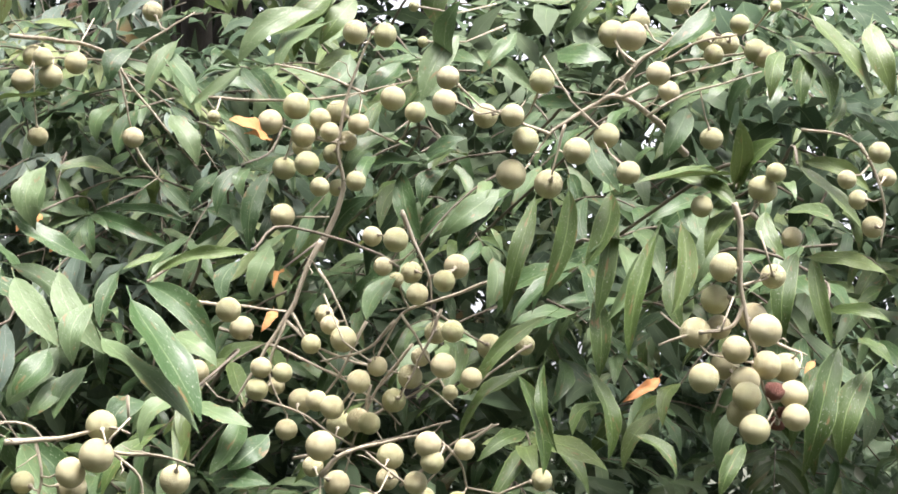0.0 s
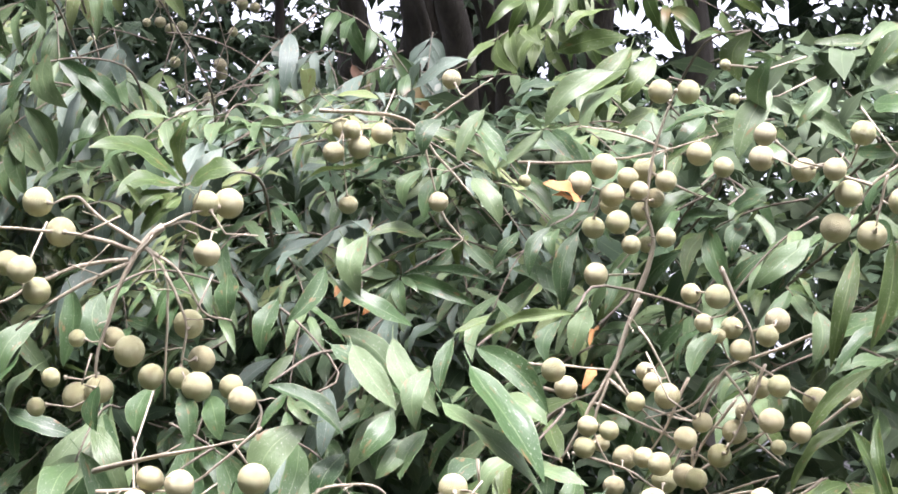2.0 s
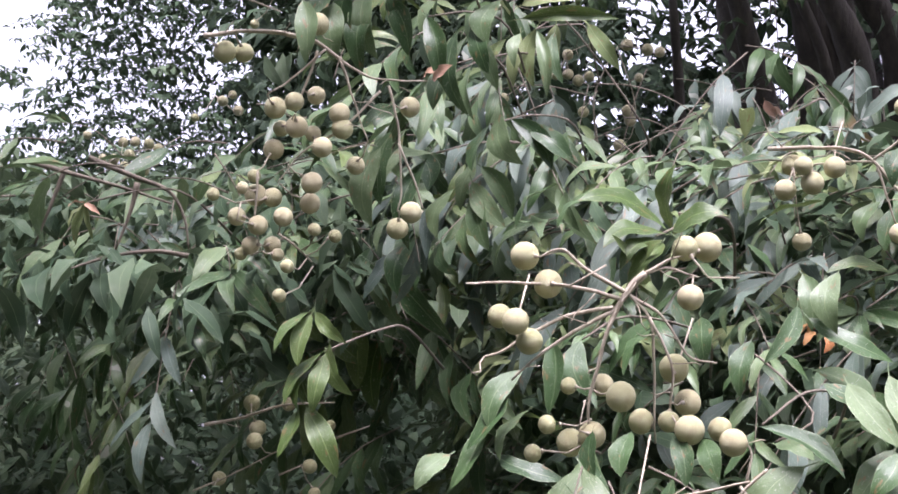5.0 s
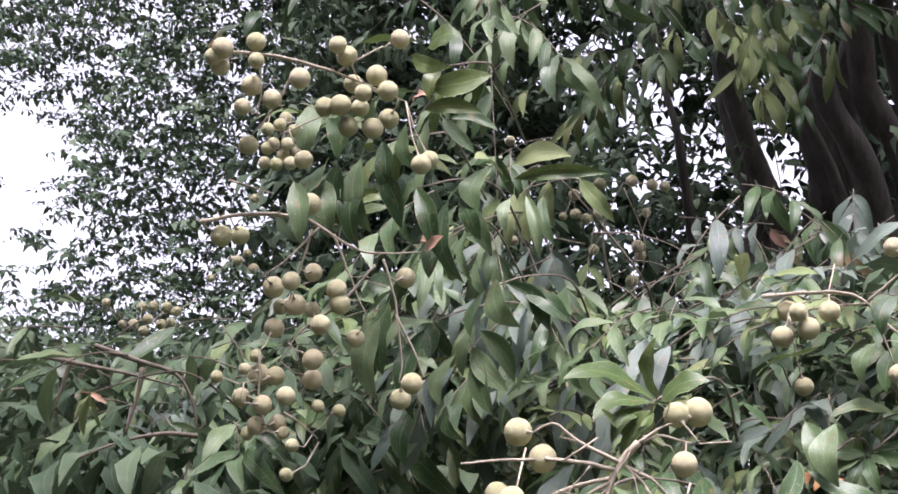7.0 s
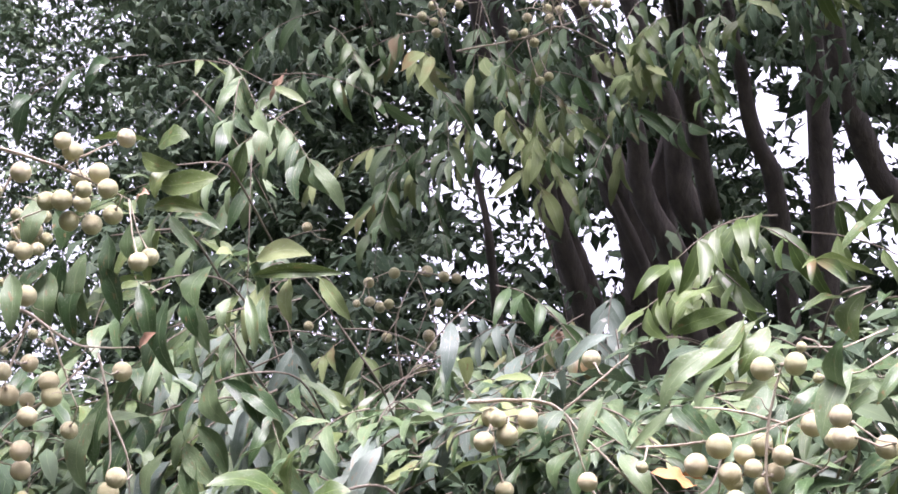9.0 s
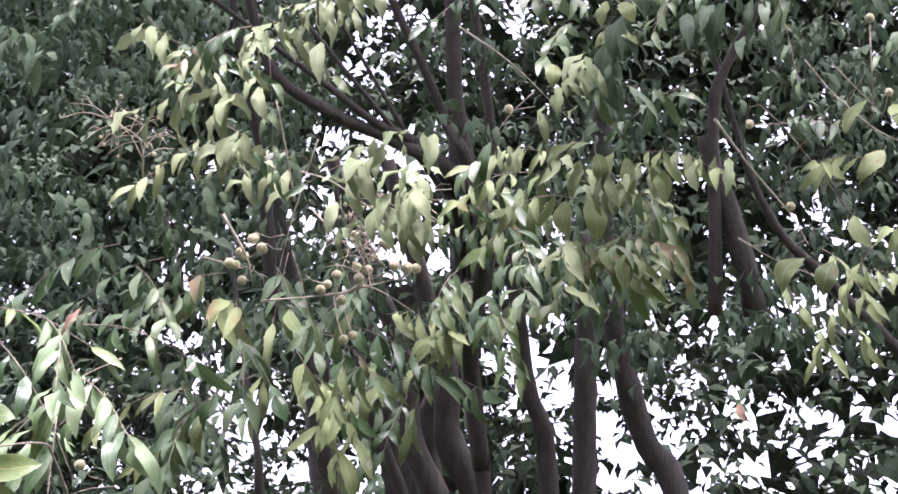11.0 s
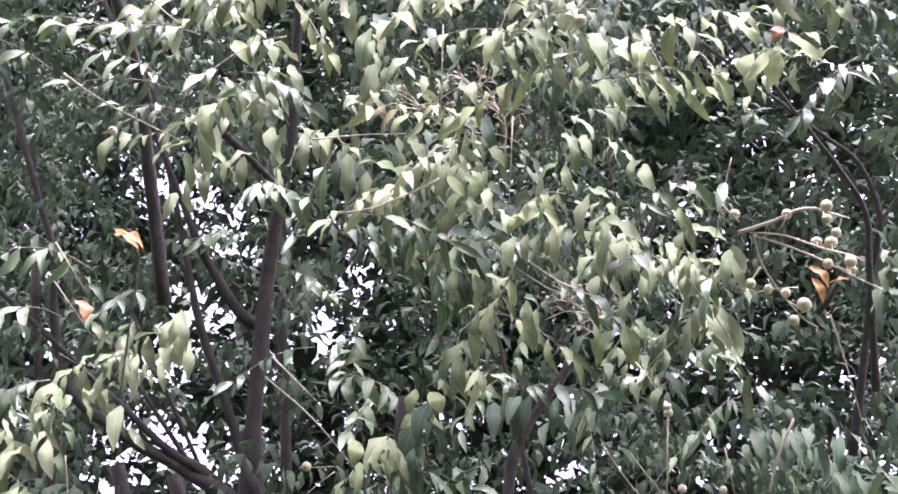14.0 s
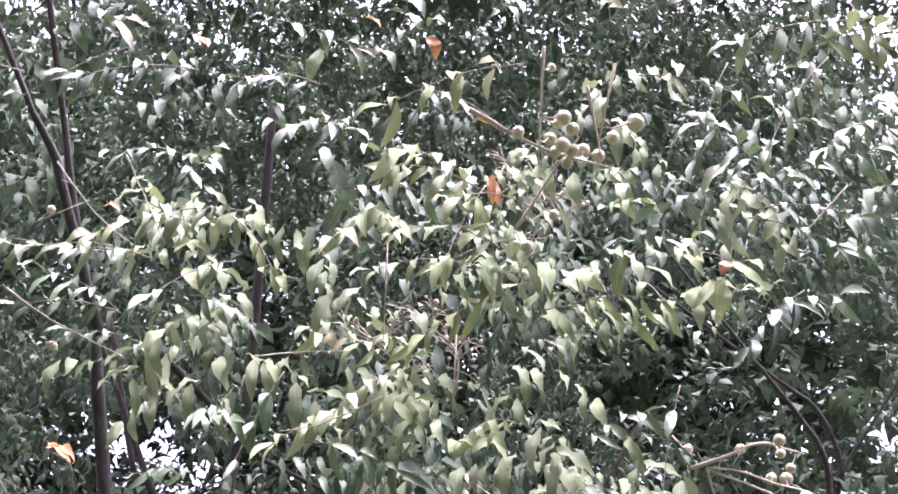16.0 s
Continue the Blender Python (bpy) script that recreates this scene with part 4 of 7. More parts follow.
fruit_bunch('thin bunch of small longan fruit on reddish twigs', 0.0106,
    [[(-1.025, 2.375, 3.067), (-0.988, 2.422, 2.989), (-0.981, 2.449, 2.935)],
     [(-1.073, 2.398, 2.988), (-0.997, 2.429, 2.968)],
     [(-0.969, 2.466, 2.907), (-0.824, 2.501, 2.921), (-0.706, 2.523, 2.948)],
     [(-0.852, 2.419, 3.080), (-0.786, 2.472, 3.006)],
     [(-0.825, 2.503, 2.916), (-0.754, 2.515, 2.934), (-0.672, 2.561, 2.887)]],
    [(-0.961, 2.384, 3.007, 1.00), (-0.941, 2.384, 2.985, 1.00), (-1.017, 2.460, 3.021, 1.00), (-1.012, 2.393, 2.964, 1.00), (-1.004, 2.445, 2.948, 1.00), (-0.768, 2.459, 3.026, 1.00), (-0.712, 2.502, 3.019, 1.00), (-0.777, 2.499, 2.973, 1.00), (-0.760, 2.521, 2.976, 1.00), (-0.665, 2.476, 2.949, 1.00), (-0.665, 2.549, 2.980, 1.00), (-0.808, 2.462, 2.943, 1.00), (-0.851, 2.489, 2.928, 1.00), (-0.806, 2.489, 2.899, 1.00), (-0.766, 2.477, 2.938, 1.00), (-0.701, 2.510, 2.974, 1.00), (-0.796, 2.536, 2.840, 1.00), (-0.811, 2.524, 2.828, 1.00)], 0.26)
fruit_bunch('forked bunch of pale longan fruit on curved pale twigs', 0.0100,
    [[(0.391, 1.924, 3.422), (0.452, 1.914, 3.436), (0.513, 1.902, 3.453), (0.573, 1.916, 3.442), (0.588, 1.919, 3.439)],
     [(0.416, 1.925, 3.421), (0.471, 1.932, 3.418), (0.530, 1.949, 3.402), (0.590, 1.963, 3.391), (0.609, 1.971, 3.383)],
     [(0.416, 1.925, 3.421), (0.429, 1.960, 3.384), (0.462, 1.999, 3.343), (0.500, 2.031, 3.309), (0.526, 2.045, 3.296)],
     [(0.421, 1.929, 3.418), (0.520, 1.959, 3.391), (0.598, 1.990, 3.361), (0.642, 2.006, 3.346)],
     [(0.429, 1.966, 3.377), (0.408, 1.985, 3.354)],
     [(0.359, 1.885, 3.463), (0.392, 1.911, 3.436)],
     [(0.447, 1.994, 3.347), (0.417, 1.997, 3.342)]],
    [(0.388, 1.917, 3.458, 0.95), (0.478, 1.910, 3.448, 0.95), (0.536, 1.861, 3.423, 1.10), (0.541, 1.893, 3.420, 0.90), (0.561, 1.927, 3.415, 0.95), (0.535, 1.973, 3.431, 1.05), (0.561, 1.973, 3.429, 1.20), (0.547, 1.970, 3.380, 0.95), (0.575, 1.926, 3.350, 1.10), (0.594, 1.998, 3.386, 0.95), (0.408, 1.976, 3.347, 0.95), (0.441, 1.996, 3.348, 0.90), (0.474, 2.013, 3.351, 0.90), (0.505, 2.023, 3.331, 1.35), (0.483, 2.028, 3.302, 1.00)], 0.26)
fruit_bunch('bunch of pale longan fruit deep in sunlit foliage', 0.0101,
    [[(0.030, 1.212, 3.526), (0.080, 1.236, 3.506), (0.138, 1.261, 3.486), (0.230, 1.284, 3.468)],
     [(0.144, 1.147, 3.587), (0.136, 1.210, 3.531), (0.128, 1.279, 3.469)],
     [(0.205, 1.194, 3.547), (0.215, 1.239, 3.508), (0.222, 1.277, 3.474)],
     [(0.091, 1.348, 3.408), (0.162, 1.275, 3.475), (0.189, 1.250, 3.497)],
     [(0.248, 1.171, 3.569), (0.218, 1.258, 3.491)]],
    [(0.149, 1.277, 3.531, 1.00), (0.168, 1.216, 3.501, 1.10), (0.180, 1.230, 3.491, 1.00), (0.162, 1.256, 3.541, 0.80), (0.163, 1.232, 3.457, 1.10), (0.178, 1.246, 3.461, 1.00), (0.278, 1.259, 3.538, 1.40), (0.099, 1.206, 3.457, 0.90), (0.198, 1.286, 3.512, 1.00), (0.219, 1.283, 3.493, 1.00), (0.154, 1.257, 3.473, 0.90), (0.169, 1.259, 3.448, 0.90), (0.155, 1.188, 3.589, 0.70), (0.151, 1.363, 3.455, 0.80), (0.105, 1.335, 3.355, 0.90), (0.239, 1.248, 3.490, 1.00)], 0.3)
fruit_bunch('few bare pale twigs with single small fruit', 0.0107,
    [[(-0.035, 2.748, 3.359), (0.033, 2.816, 3.256), (0.102, 2.875, 3.169), (0.135, 2.916, 3.103)],
     [(-0.015, 2.880, 3.124), (0.059, 2.916, 3.079), (0.144, 2.950, 3.042)],
     [(0.173, 2.725, 3.463), (0.239, 2.781, 3.381), (0.334, 2.838, 3.306), (0.468, 2.882, 3.264)],
     [(0.231, 2.740, 3.453), (0.324, 2.812, 3.350)],
     [(0.321, 2.710, 3.535), (0.307, 2.809, 3.349)],
     [(0.444, 2.764, 3.474), (0.462, 2.821, 3.375)],
     [(0.038, 2.769, 3.342), (0.200, 2.796, 3.342)],
     [(-0.562, 2.549, 3.564), (-0.461, 2.607, 3.489), (-0.356, 2.683, 3.381)],
     [(-0.007, 2.508, 3.807), (0.077, 2.545, 3.765), (0.163, 2.567, 3.750)],
     [(-1.028, 2.374, 3.745), (-0.936, 2.452, 3.629)],
     [(-0.492, 2.654, 3.394), (-0.417, 2.662, 3.401)],
     [(-0.561, 2.380, 3.874), (-0.553, 2.394, 3.852)],
     [(-0.904, 2.605, 3.359), (-0.974, 2.667, 3.225), (-1.046, 2.741, 3.069)],
     [(-1.141, 2.690, 3.133), (-1.057, 2.727, 3.091)]],
    [(-0.477, 2.654, 3.398, 1.00), (0.321, 2.705, 3.533, 1.00), (0.105, 2.849, 3.171, 1.00), (0.038, 2.734, 3.324, 1.00), (-1.103, 2.698, 3.137, 1.00), (-1.067, 2.718, 3.158, 1.00), (-1.057, 2.640, 3.148, 1.00), (-1.112, 2.673, 3.104, 1.00), (-0.933, 2.782, 3.083, 1.00), (0.517, 2.623, 3.804, 0.90), (0.436, 2.818, 3.396, 0.90), (0.338, 2.746, 3.364, 0.90)], 0.22)
fruit_bunch('single small longan fruit on thin pale twigs', 0.0062,
    [[(-0.566, 1.181, 3.140), (-0.510, 1.211, 3.110), (-0.417, 1.248, 3.074)],
     [(-0.522, 1.234, 3.083), (-0.481, 1.223, 3.098)],
     [(-0.413, 1.073, 3.269), (-0.387, 1.116, 3.223), (-0.364, 1.154, 3.182)],
     [(-0.535, 1.127, 3.202), (-0.463, 1.111, 3.223)],
     [(-0.501, 1.075, 3.261), (-0.453, 1.122, 3.212), (-0.411, 1.149, 3.185)],
     [(0.401, 1.446, 2.906), (0.420, 1.491, 2.857), (0.439, 1.542, 2.802)],
     [(0.016, 1.377, 2.959), (0.054, 1.396, 2.940), (0.097, 1.412, 2.925)],
     [(-0.590, 1.323, 2.980), (-0.556, 1.366, 2.934)],
     [(-0.254, 1.256, 3.076), (-0.192, 1.255, 3.080), (-0.134, 1.258, 3.081)],
     [(-0.093, 1.299, 3.038), (-0.167, 1.317, 3.014), (-0.225, 1.321, 3.006)],
     [(-0.320, 1.439, 2.868), (-0.265, 1.481, 2.824)],
     [(-0.080, 1.169, 3.184), (-0.089, 1.251, 3.092)],
     [(0.004, 1.252, 3.097), (-0.005, 1.324, 3.016)]],
    [(-0.510, 1.239, 3.091, 1.00), (-0.516, 1.131, 3.233, 0.95), (0.190, 1.535, 2.831, 0.90), (0.399, 1.454, 2.907, 0.30)], 0.22)
leaf_spray('leaf', [
    (-0.156, 1.110, 1.858, -0.209, 1.094, 1.808, 0.27, -22),
    (-0.144, 1.112, 1.848, -0.178, 1.096, 1.803, 0.37, 17),
    (-0.125, 1.117, 1.824, -0.145, 1.099, 1.794, 0.51, -14),
    (-0.063, 1.131, 1.749, -0.031, 1.111, 1.758, 0.44, 7),
    (-0.067, 1.130, 1.749, -0.108, 1.108, 1.746, 0.34, 22),
    (-0.067, 1.131, 1.741, -0.103, 1.111, 1.729, 0.38, 10),
    (-0.065, 1.132, 1.739, -0.037, 1.112, 1.749, 0.41, -18),
    (-0.050, 1.133, 1.736, -0.064, 1.117, 1.704, 0.42, -10),
    (-0.139, 1.137, 1.672, -0.102, 1.114, 1.711, 0.32, 20),
    (-0.005, 1.137, 1.723, -0.050, 1.121, 1.681, 0.32, -17)])
leaf_spray('leaf', [
    (-0.001, 1.138, 1.717, -0.035, 1.123, 1.670, 0.30, 5),
    (-0.427, 1.261, 1.753, -0.417, 1.249, 1.698, 0.40, 0),
    (-0.209, 1.125, 1.734, -0.222, 1.109, 1.692, 0.27, -16),
    (-0.201, 1.125, 1.733, -0.202, 1.109, 1.706, 0.37, 6),
    (-0.186, 1.126, 1.730, -0.196, 1.114, 1.667, 0.25, -22),
    (-0.270, 1.109, 1.823, -0.239, 1.096, 1.782, 0.31, -19),
    (-0.261, 1.108, 1.830, -0.279, 1.094, 1.782, 0.27, -6),
    (-0.297, 1.107, 1.822, -0.308, 1.091, 1.788, 0.45, -21),
    (-0.112, 1.119, 1.809, -0.130, 1.106, 1.755, 0.31, -22),
    (-0.085, 1.119, 1.819, -0.109, 1.102, 1.786, 0.41, 3)])
leaf_spray('leaf', [
    (-0.088, 1.127, 1.765, -0.125, 1.112, 1.716, 0.31, 12),
    (-0.082, 1.132, 1.734, -0.064, 1.120, 1.678, 0.30, 18)])
leaf_spray('leaf', [
    (-0.399, 1.348, 1.727, -0.457, 1.327, 1.709, 0.22, -18),
    (-0.399, 1.348, 1.727, -0.435, 1.330, 1.696, 0.26, -3),
    (-0.398, 1.348, 1.725, -0.413, 1.332, 1.688, 0.33, -9),
    (-0.396, 1.348, 1.725, -0.384, 1.334, 1.687, 0.33, 5),
    (-0.394, 1.348, 1.727, -0.352, 1.334, 1.696, 0.26, 0),
    (-0.391, 1.348, 1.728, -0.312, 1.337, 1.695, 0.19, 21),
    (-0.391, 1.348, 1.730, -0.294, 1.335, 1.717, 0.13, -6),
    (-0.399, 1.347, 1.729, -0.441, 1.325, 1.730, 0.30, -22),
    (-0.276, 1.348, 1.771, -0.297, 1.332, 1.732, 0.34, 9),
    (-0.321, 1.338, 1.823, -0.290, 1.327, 1.772, 0.39, -17)])
leaf_spray('leaf', [
    (-0.370, 1.334, 1.832, -0.384, 1.319, 1.790, 0.41, 6),
    (-0.353, 1.336, 1.827, -0.365, 1.322, 1.780, 0.38, 0)])
leaf_spray('leaf', [
    (-0.202, 0.811, 1.595, -0.152, 0.782, 1.528, 0.30, -38),
    (-0.221, 0.823, 1.574, -0.155, 0.793, 1.522, 0.27, -42),
    (-0.215, 0.888, 1.613, -0.166, 0.877, 1.571, 0.27, 10),
    (-0.303, 0.903, 1.616, -0.268, 0.891, 1.573, 0.35, -11),
    (-0.221, 0.847, 1.615, -0.225, 0.832, 1.580, 0.28, 2),
    (-0.236, 0.849, 1.596, -0.240, 0.834, 1.558, 0.38, -12),
    (-0.161, 1.007, 1.655, -0.168, 0.992, 1.615, 0.42, 12),
    (-0.181, 1.007, 1.644, -0.187, 0.991, 1.612, 0.37, 0),
    (-0.203, 0.913, 1.584, -0.170, 0.898, 1.564, 0.48, -18),
    (-0.252, 0.854, 1.552, -0.265, 0.837, 1.528, 0.41, -13)])
leaf_spray('leaf', [
    (-0.261, 0.852, 1.568, -0.275, 0.835, 1.540, 0.49, -6),
    (-0.177, 0.860, 1.545, -0.200, 0.842, 1.515, 0.35, 11),
    (-0.171, 0.860, 1.541, -0.136, 0.844, 1.527, 0.33, -16),
    (-0.162, 0.867, 1.496, -0.124, 0.849, 1.495, 0.33, 10),
    (-0.238, 0.854, 1.559, -0.250, 0.838, 1.528, 0.42, 7),
    (-0.204, 0.859, 1.540, -0.218, 0.841, 1.519, 0.52, -20),
    (-0.147, 0.863, 1.536, -0.160, 0.847, 1.499, 0.37, 8),
    (-0.130, 0.865, 1.523, -0.149, 0.847, 1.502, 0.44, -20)])
leaf_spray('fresh', [
    (-0.160, 0.938, 1.641, -0.220, 0.917, 1.621, 0.13, -18),
    (-0.217, 0.935, 1.639, -0.238, 0.916, 1.625, 0.24, 4),
    (0.033, 0.954, 1.607, -0.015, 0.938, 1.553, 0.14, -13),
    (0.028, 0.958, 1.574, -0.021, 0.942, 1.524, 0.15, 18)])
leaf_spray('fresh', [
    (0.023, 0.942, 1.683, 0.005, 0.932, 1.605, 0.16, 0),
    (0.045, 0.943, 1.689, 0.029, 0.932, 1.616, 0.18, -8),
    (0.072, 0.944, 1.688, 0.056, 0.930, 1.637, 0.30, 14),
    (0.076, 0.947, 1.672, 0.064, 0.936, 1.603, 0.18, -23),
    (0.064, 0.953, 1.620, 0.067, 0.941, 1.567, 0.26, 11),
    (0.062, 0.960, 1.572, 0.074, 0.949, 1.515, 0.22, -22),
    (0.016, 0.888, 1.564, 0.032, 0.877, 1.505, 0.20, -17),
    (0.031, 0.888, 1.572, 0.040, 0.875, 1.519, 0.14, 22),
    (0.094, 0.860, 1.648, 0.079, 0.849, 1.575, 0.15, 9),
    (0.109, 0.860, 1.655, 0.103, 0.847, 1.600, 0.22, -13)])
leaf_spray('leaf', [
    (0.137, 0.951, 1.669, 0.123, 0.935, 1.627, 0.34, -19),
    (0.085, 0.949, 1.657, 0.059, 0.929, 1.646, 0.32, 23),
    (0.104, 0.949, 1.665, 0.071, 0.936, 1.603, 0.14, 8),
    (-0.017, 0.927, 1.776, 0.022, 0.913, 1.744, 0.23, 16),
    (0.023, 0.933, 1.746, 0.053, 0.916, 1.741, 0.31, 30),
    (0.035, 0.930, 1.777, 0.069, 0.913, 1.768, 0.50, 6),
    (-0.035, 0.928, 1.765, -0.028, 0.902, 1.802, 0.36, -7),
    (-0.030, 0.925, 1.786, -0.051, 0.910, 1.737, 0.34, -13),
    (0.007, 0.927, 1.788, -0.014, 0.910, 1.756, 0.27, -8),
    (0.133, 0.931, 1.809, 0.104, 0.913, 1.777, 0.39, 5)])
leaf_spray('leaf', [
    (0.059, 0.939, 1.721, 0.077, 0.925, 1.685, 0.37, -7),
    (0.120, 0.939, 1.744, 0.104, 0.923, 1.706, 0.37, -5),
    (-0.003, 0.946, 1.643, -0.006, 0.931, 1.608, 0.39, -18),
    (-0.066, 0.945, 1.630, -0.082, 0.928, 1.598, 0.42, 16)])
leaf_spray('fresh', [
    (0.130, 0.789, 1.666, 0.129, 0.764, 1.696, 0.31, 0),
    (0.132, 0.789, 1.663, 0.152, 0.767, 1.687, 0.35, 0),
    (0.128, 0.788, 1.671, 0.076, 0.766, 1.661, 0.30, 35),
    (0.128, 0.789, 1.666, 0.099, 0.767, 1.668, 0.25, 30),
    (0.100, 0.787, 1.668, 0.130, 0.771, 1.648, 0.28, 0),
    (0.130, 0.791, 1.652, 0.113, 0.774, 1.623, 0.30, 4),
    (0.147, 0.792, 1.652, 0.155, 0.776, 1.624, 0.32, 3),
    (0.136, 0.790, 1.657, 0.115, 0.771, 1.644, 0.30, 12),
    (0.158, 0.792, 1.652, 0.181, 0.775, 1.644, 0.40, -5)])
leaf_spray('fresh', [
    (0.185, 0.866, 1.786, 0.220, 0.855, 1.733, 0.28, -20),
    (0.177, 0.868, 1.765, 0.194, 0.855, 1.722, 0.32, -23),
    (0.169, 0.868, 1.763, 0.159, 0.852, 1.728, 0.30, -14),
    (0.181, 0.879, 1.695, 0.216, 0.866, 1.655, 0.26, -23),
    (0.184, 0.878, 1.698, 0.220, 0.863, 1.677, 0.25, 19),
    (0.181, 0.886, 1.644, 0.171, 0.873, 1.587, 0.25, 0),
    (0.191, 0.887, 1.643, 0.200, 0.875, 1.586, 0.18, 13),
    (0.208, 0.895, 1.588, 0.184, 0.884, 1.510, 0.22, -24),
    (0.228, 0.898, 1.575, 0.207, 0.885, 1.518, 0.28, -1),
    (0.188, 0.886, 1.641, 0.231, 0.870, 1.630, 0.21, 19)])
leaf_spray('fresh', [
    (0.202, 0.892, 1.610, 0.234, 0.874, 1.602, 0.27, 5),
    (0.153, 0.900, 1.528, 0.136, 0.884, 1.496, 0.29, -3),
    (0.222, 0.869, 1.782, 0.232, 0.856, 1.733, 0.32, -1),
    (0.188, 0.869, 1.762, 0.178, 0.854, 1.725, 0.33, -20),
    (0.206, 0.874, 1.737, 0.192, 0.856, 1.713, 0.20, -17),
    (0.220, 0.895, 1.594, 0.236, 0.878, 1.576, 0.38, -17),
    (0.197, 0.896, 1.576, 0.183, 0.879, 1.548, 0.31, -6),
    (0.116, 0.953, 1.640, 0.119, 0.939, 1.598, 0.30, -5),
    (0.070, 0.963, 1.553, 0.051, 0.945, 1.530, 0.31, 19),
    (0.095, 0.998, 1.533, 0.121, 0.983, 1.507, 0.31, -17)])
leaf_spray('dead', [
    (-0.169, 1.025, 1.735, -0.194, 1.003, 1.744, 0.76, 10),
    (-0.188, 1.133, 1.756, -0.205, 1.111, 1.757, 0.27, 60),
    (0.104, 0.933, 1.568, 0.080, 0.913, 1.551, 0.27, -16),
    (-0.162, 1.043, 1.614, -0.167, 1.025, 1.596, 0.41, -10),
    (-0.203, 0.944, 1.581, -0.205, 0.927, 1.561, 0.42, -13),
    (-0.448, 1.367, 1.714, -0.452, 1.349, 1.698, 0.57, 0),
    (-0.432, 1.369, 1.704, -0.433, 1.351, 1.690, 0.53, -23),
    (-0.164, 1.088, 1.649, -0.168, 1.070, 1.632, 0.34, 21),
    (0.207, 0.966, 1.584, 0.198, 0.948, 1.568, 0.29, -6)])
leaf_spray('fresh', [
    (-0.405, 0.847, 1.716, -0.449, 0.797, 1.730, 0.34, 5),
    (-0.400, 0.838, 1.716, -0.387, 0.814, 1.753, 0.34, 0),
    (-0.409, 0.867, 1.720, -0.371, 0.863, 1.728, 0.51, 5),
    (-0.417, 0.875, 1.720, -0.448, 0.838, 1.706, 0.41, 0),
    (-0.419, 0.875, 1.714, -0.435, 0.850, 1.683, 0.37, 0),
    (-0.434, 0.870, 1.698, -0.442, 0.839, 1.715, 0.32, -19),
    (-0.433, 0.871, 1.696, -0.412, 0.856, 1.712, 0.44, 8),
    (-0.424, 0.871, 1.717, -0.439, 0.846, 1.691, 0.35, -10)])
leaf_spray('leaf', [
    (-0.740, 1.160, 2.004, -0.727, 1.163, 1.915, 0.24, 8),
    (-0.727, 1.166, 2.007, -0.707, 1.165, 1.956, 0.38, 11),
    (-0.670, 1.198, 2.005, -0.658, 1.196, 1.934, 0.19, -16),
    (-0.655, 1.206, 2.004, -0.643, 1.202, 1.947, 0.23, -14),
    (-0.685, 1.190, 2.002, -0.684, 1.176, 1.962, 0.30, -23),
    (-0.835, 1.027, 2.007, -0.826, 1.023, 1.942, 0.34, -13),
    (-0.852, 1.105, 2.033, -0.845, 1.100, 1.968, 0.45, -21),
    (-0.821, 1.121, 2.036, -0.821, 1.115, 1.957, 0.33, -4),
    (-0.800, 1.121, 2.033, -0.775, 1.125, 1.972, 0.39, 23),
    (-0.766, 1.143, 2.017, -0.749, 1.145, 1.945, 0.30, -6)])
leaf_spray('leaf', [
    (-0.700, 1.175, 2.035, -0.705, 1.160, 1.984, 0.49, -9),
    (-0.769, 1.170, 1.883, -0.803, 1.135, 1.855, 0.40, -1),
    (-0.777, 1.167, 1.877, -0.788, 1.158, 1.784, 0.25, -10),
    (-0.754, 1.186, 1.850, -0.763, 1.169, 1.796, 0.40, 11),
    (-0.738, 1.193, 1.856, -0.703, 1.199, 1.808, 0.38, 10),
    (-0.792, 1.175, 1.799, -0.801, 1.160, 1.740, 0.37, -16),
    (-0.826, 1.160, 1.893, -0.829, 1.153, 1.809, 0.32, -12),
    (-0.734, 1.196, 1.850, -0.719, 1.195, 1.785, 0.34, 8),
    (-0.708, 1.194, 1.923, -0.683, 1.196, 1.869, 0.44, 22),
    (-0.699, 1.201, 1.918, -0.659, 1.211, 1.864, 0.33, 7)])
leaf_spray('leaf', [
    (-0.684, 1.210, 1.913, -0.639, 1.220, 1.870, 0.36, -3),
    (-0.719, 1.191, 1.912, -0.728, 1.173, 1.862, 0.43, 23)])
leaf_spray('leaf', [
    (-0.555, 0.985, 1.668, -0.552, 0.976, 1.606, 0.31, 10),
    (-0.534, 0.996, 1.665, -0.522, 0.990, 1.619, 0.47, -21),
    (-0.449, 1.038, 1.685, -0.442, 1.027, 1.647, 0.52, 13),
    (-0.415, 1.060, 1.668, -0.420, 1.044, 1.621, 0.37, -4),
    (-0.576, 0.979, 1.642, -0.594, 0.957, 1.592, 0.34, -22),
    (-0.588, 0.975, 1.629, -0.610, 0.951, 1.578, 0.33, 2),
    (-0.574, 0.986, 1.611, -0.588, 0.965, 1.570, 0.37, 24),
    (-0.504, 1.028, 1.595, -0.506, 1.011, 1.559, 0.50, 0),
    (-0.374, 1.078, 1.686, -0.313, 1.096, 1.650, 0.25, -7),
    (-0.373, 1.088, 1.646, -0.327, 1.097, 1.606, 0.38, -20)])
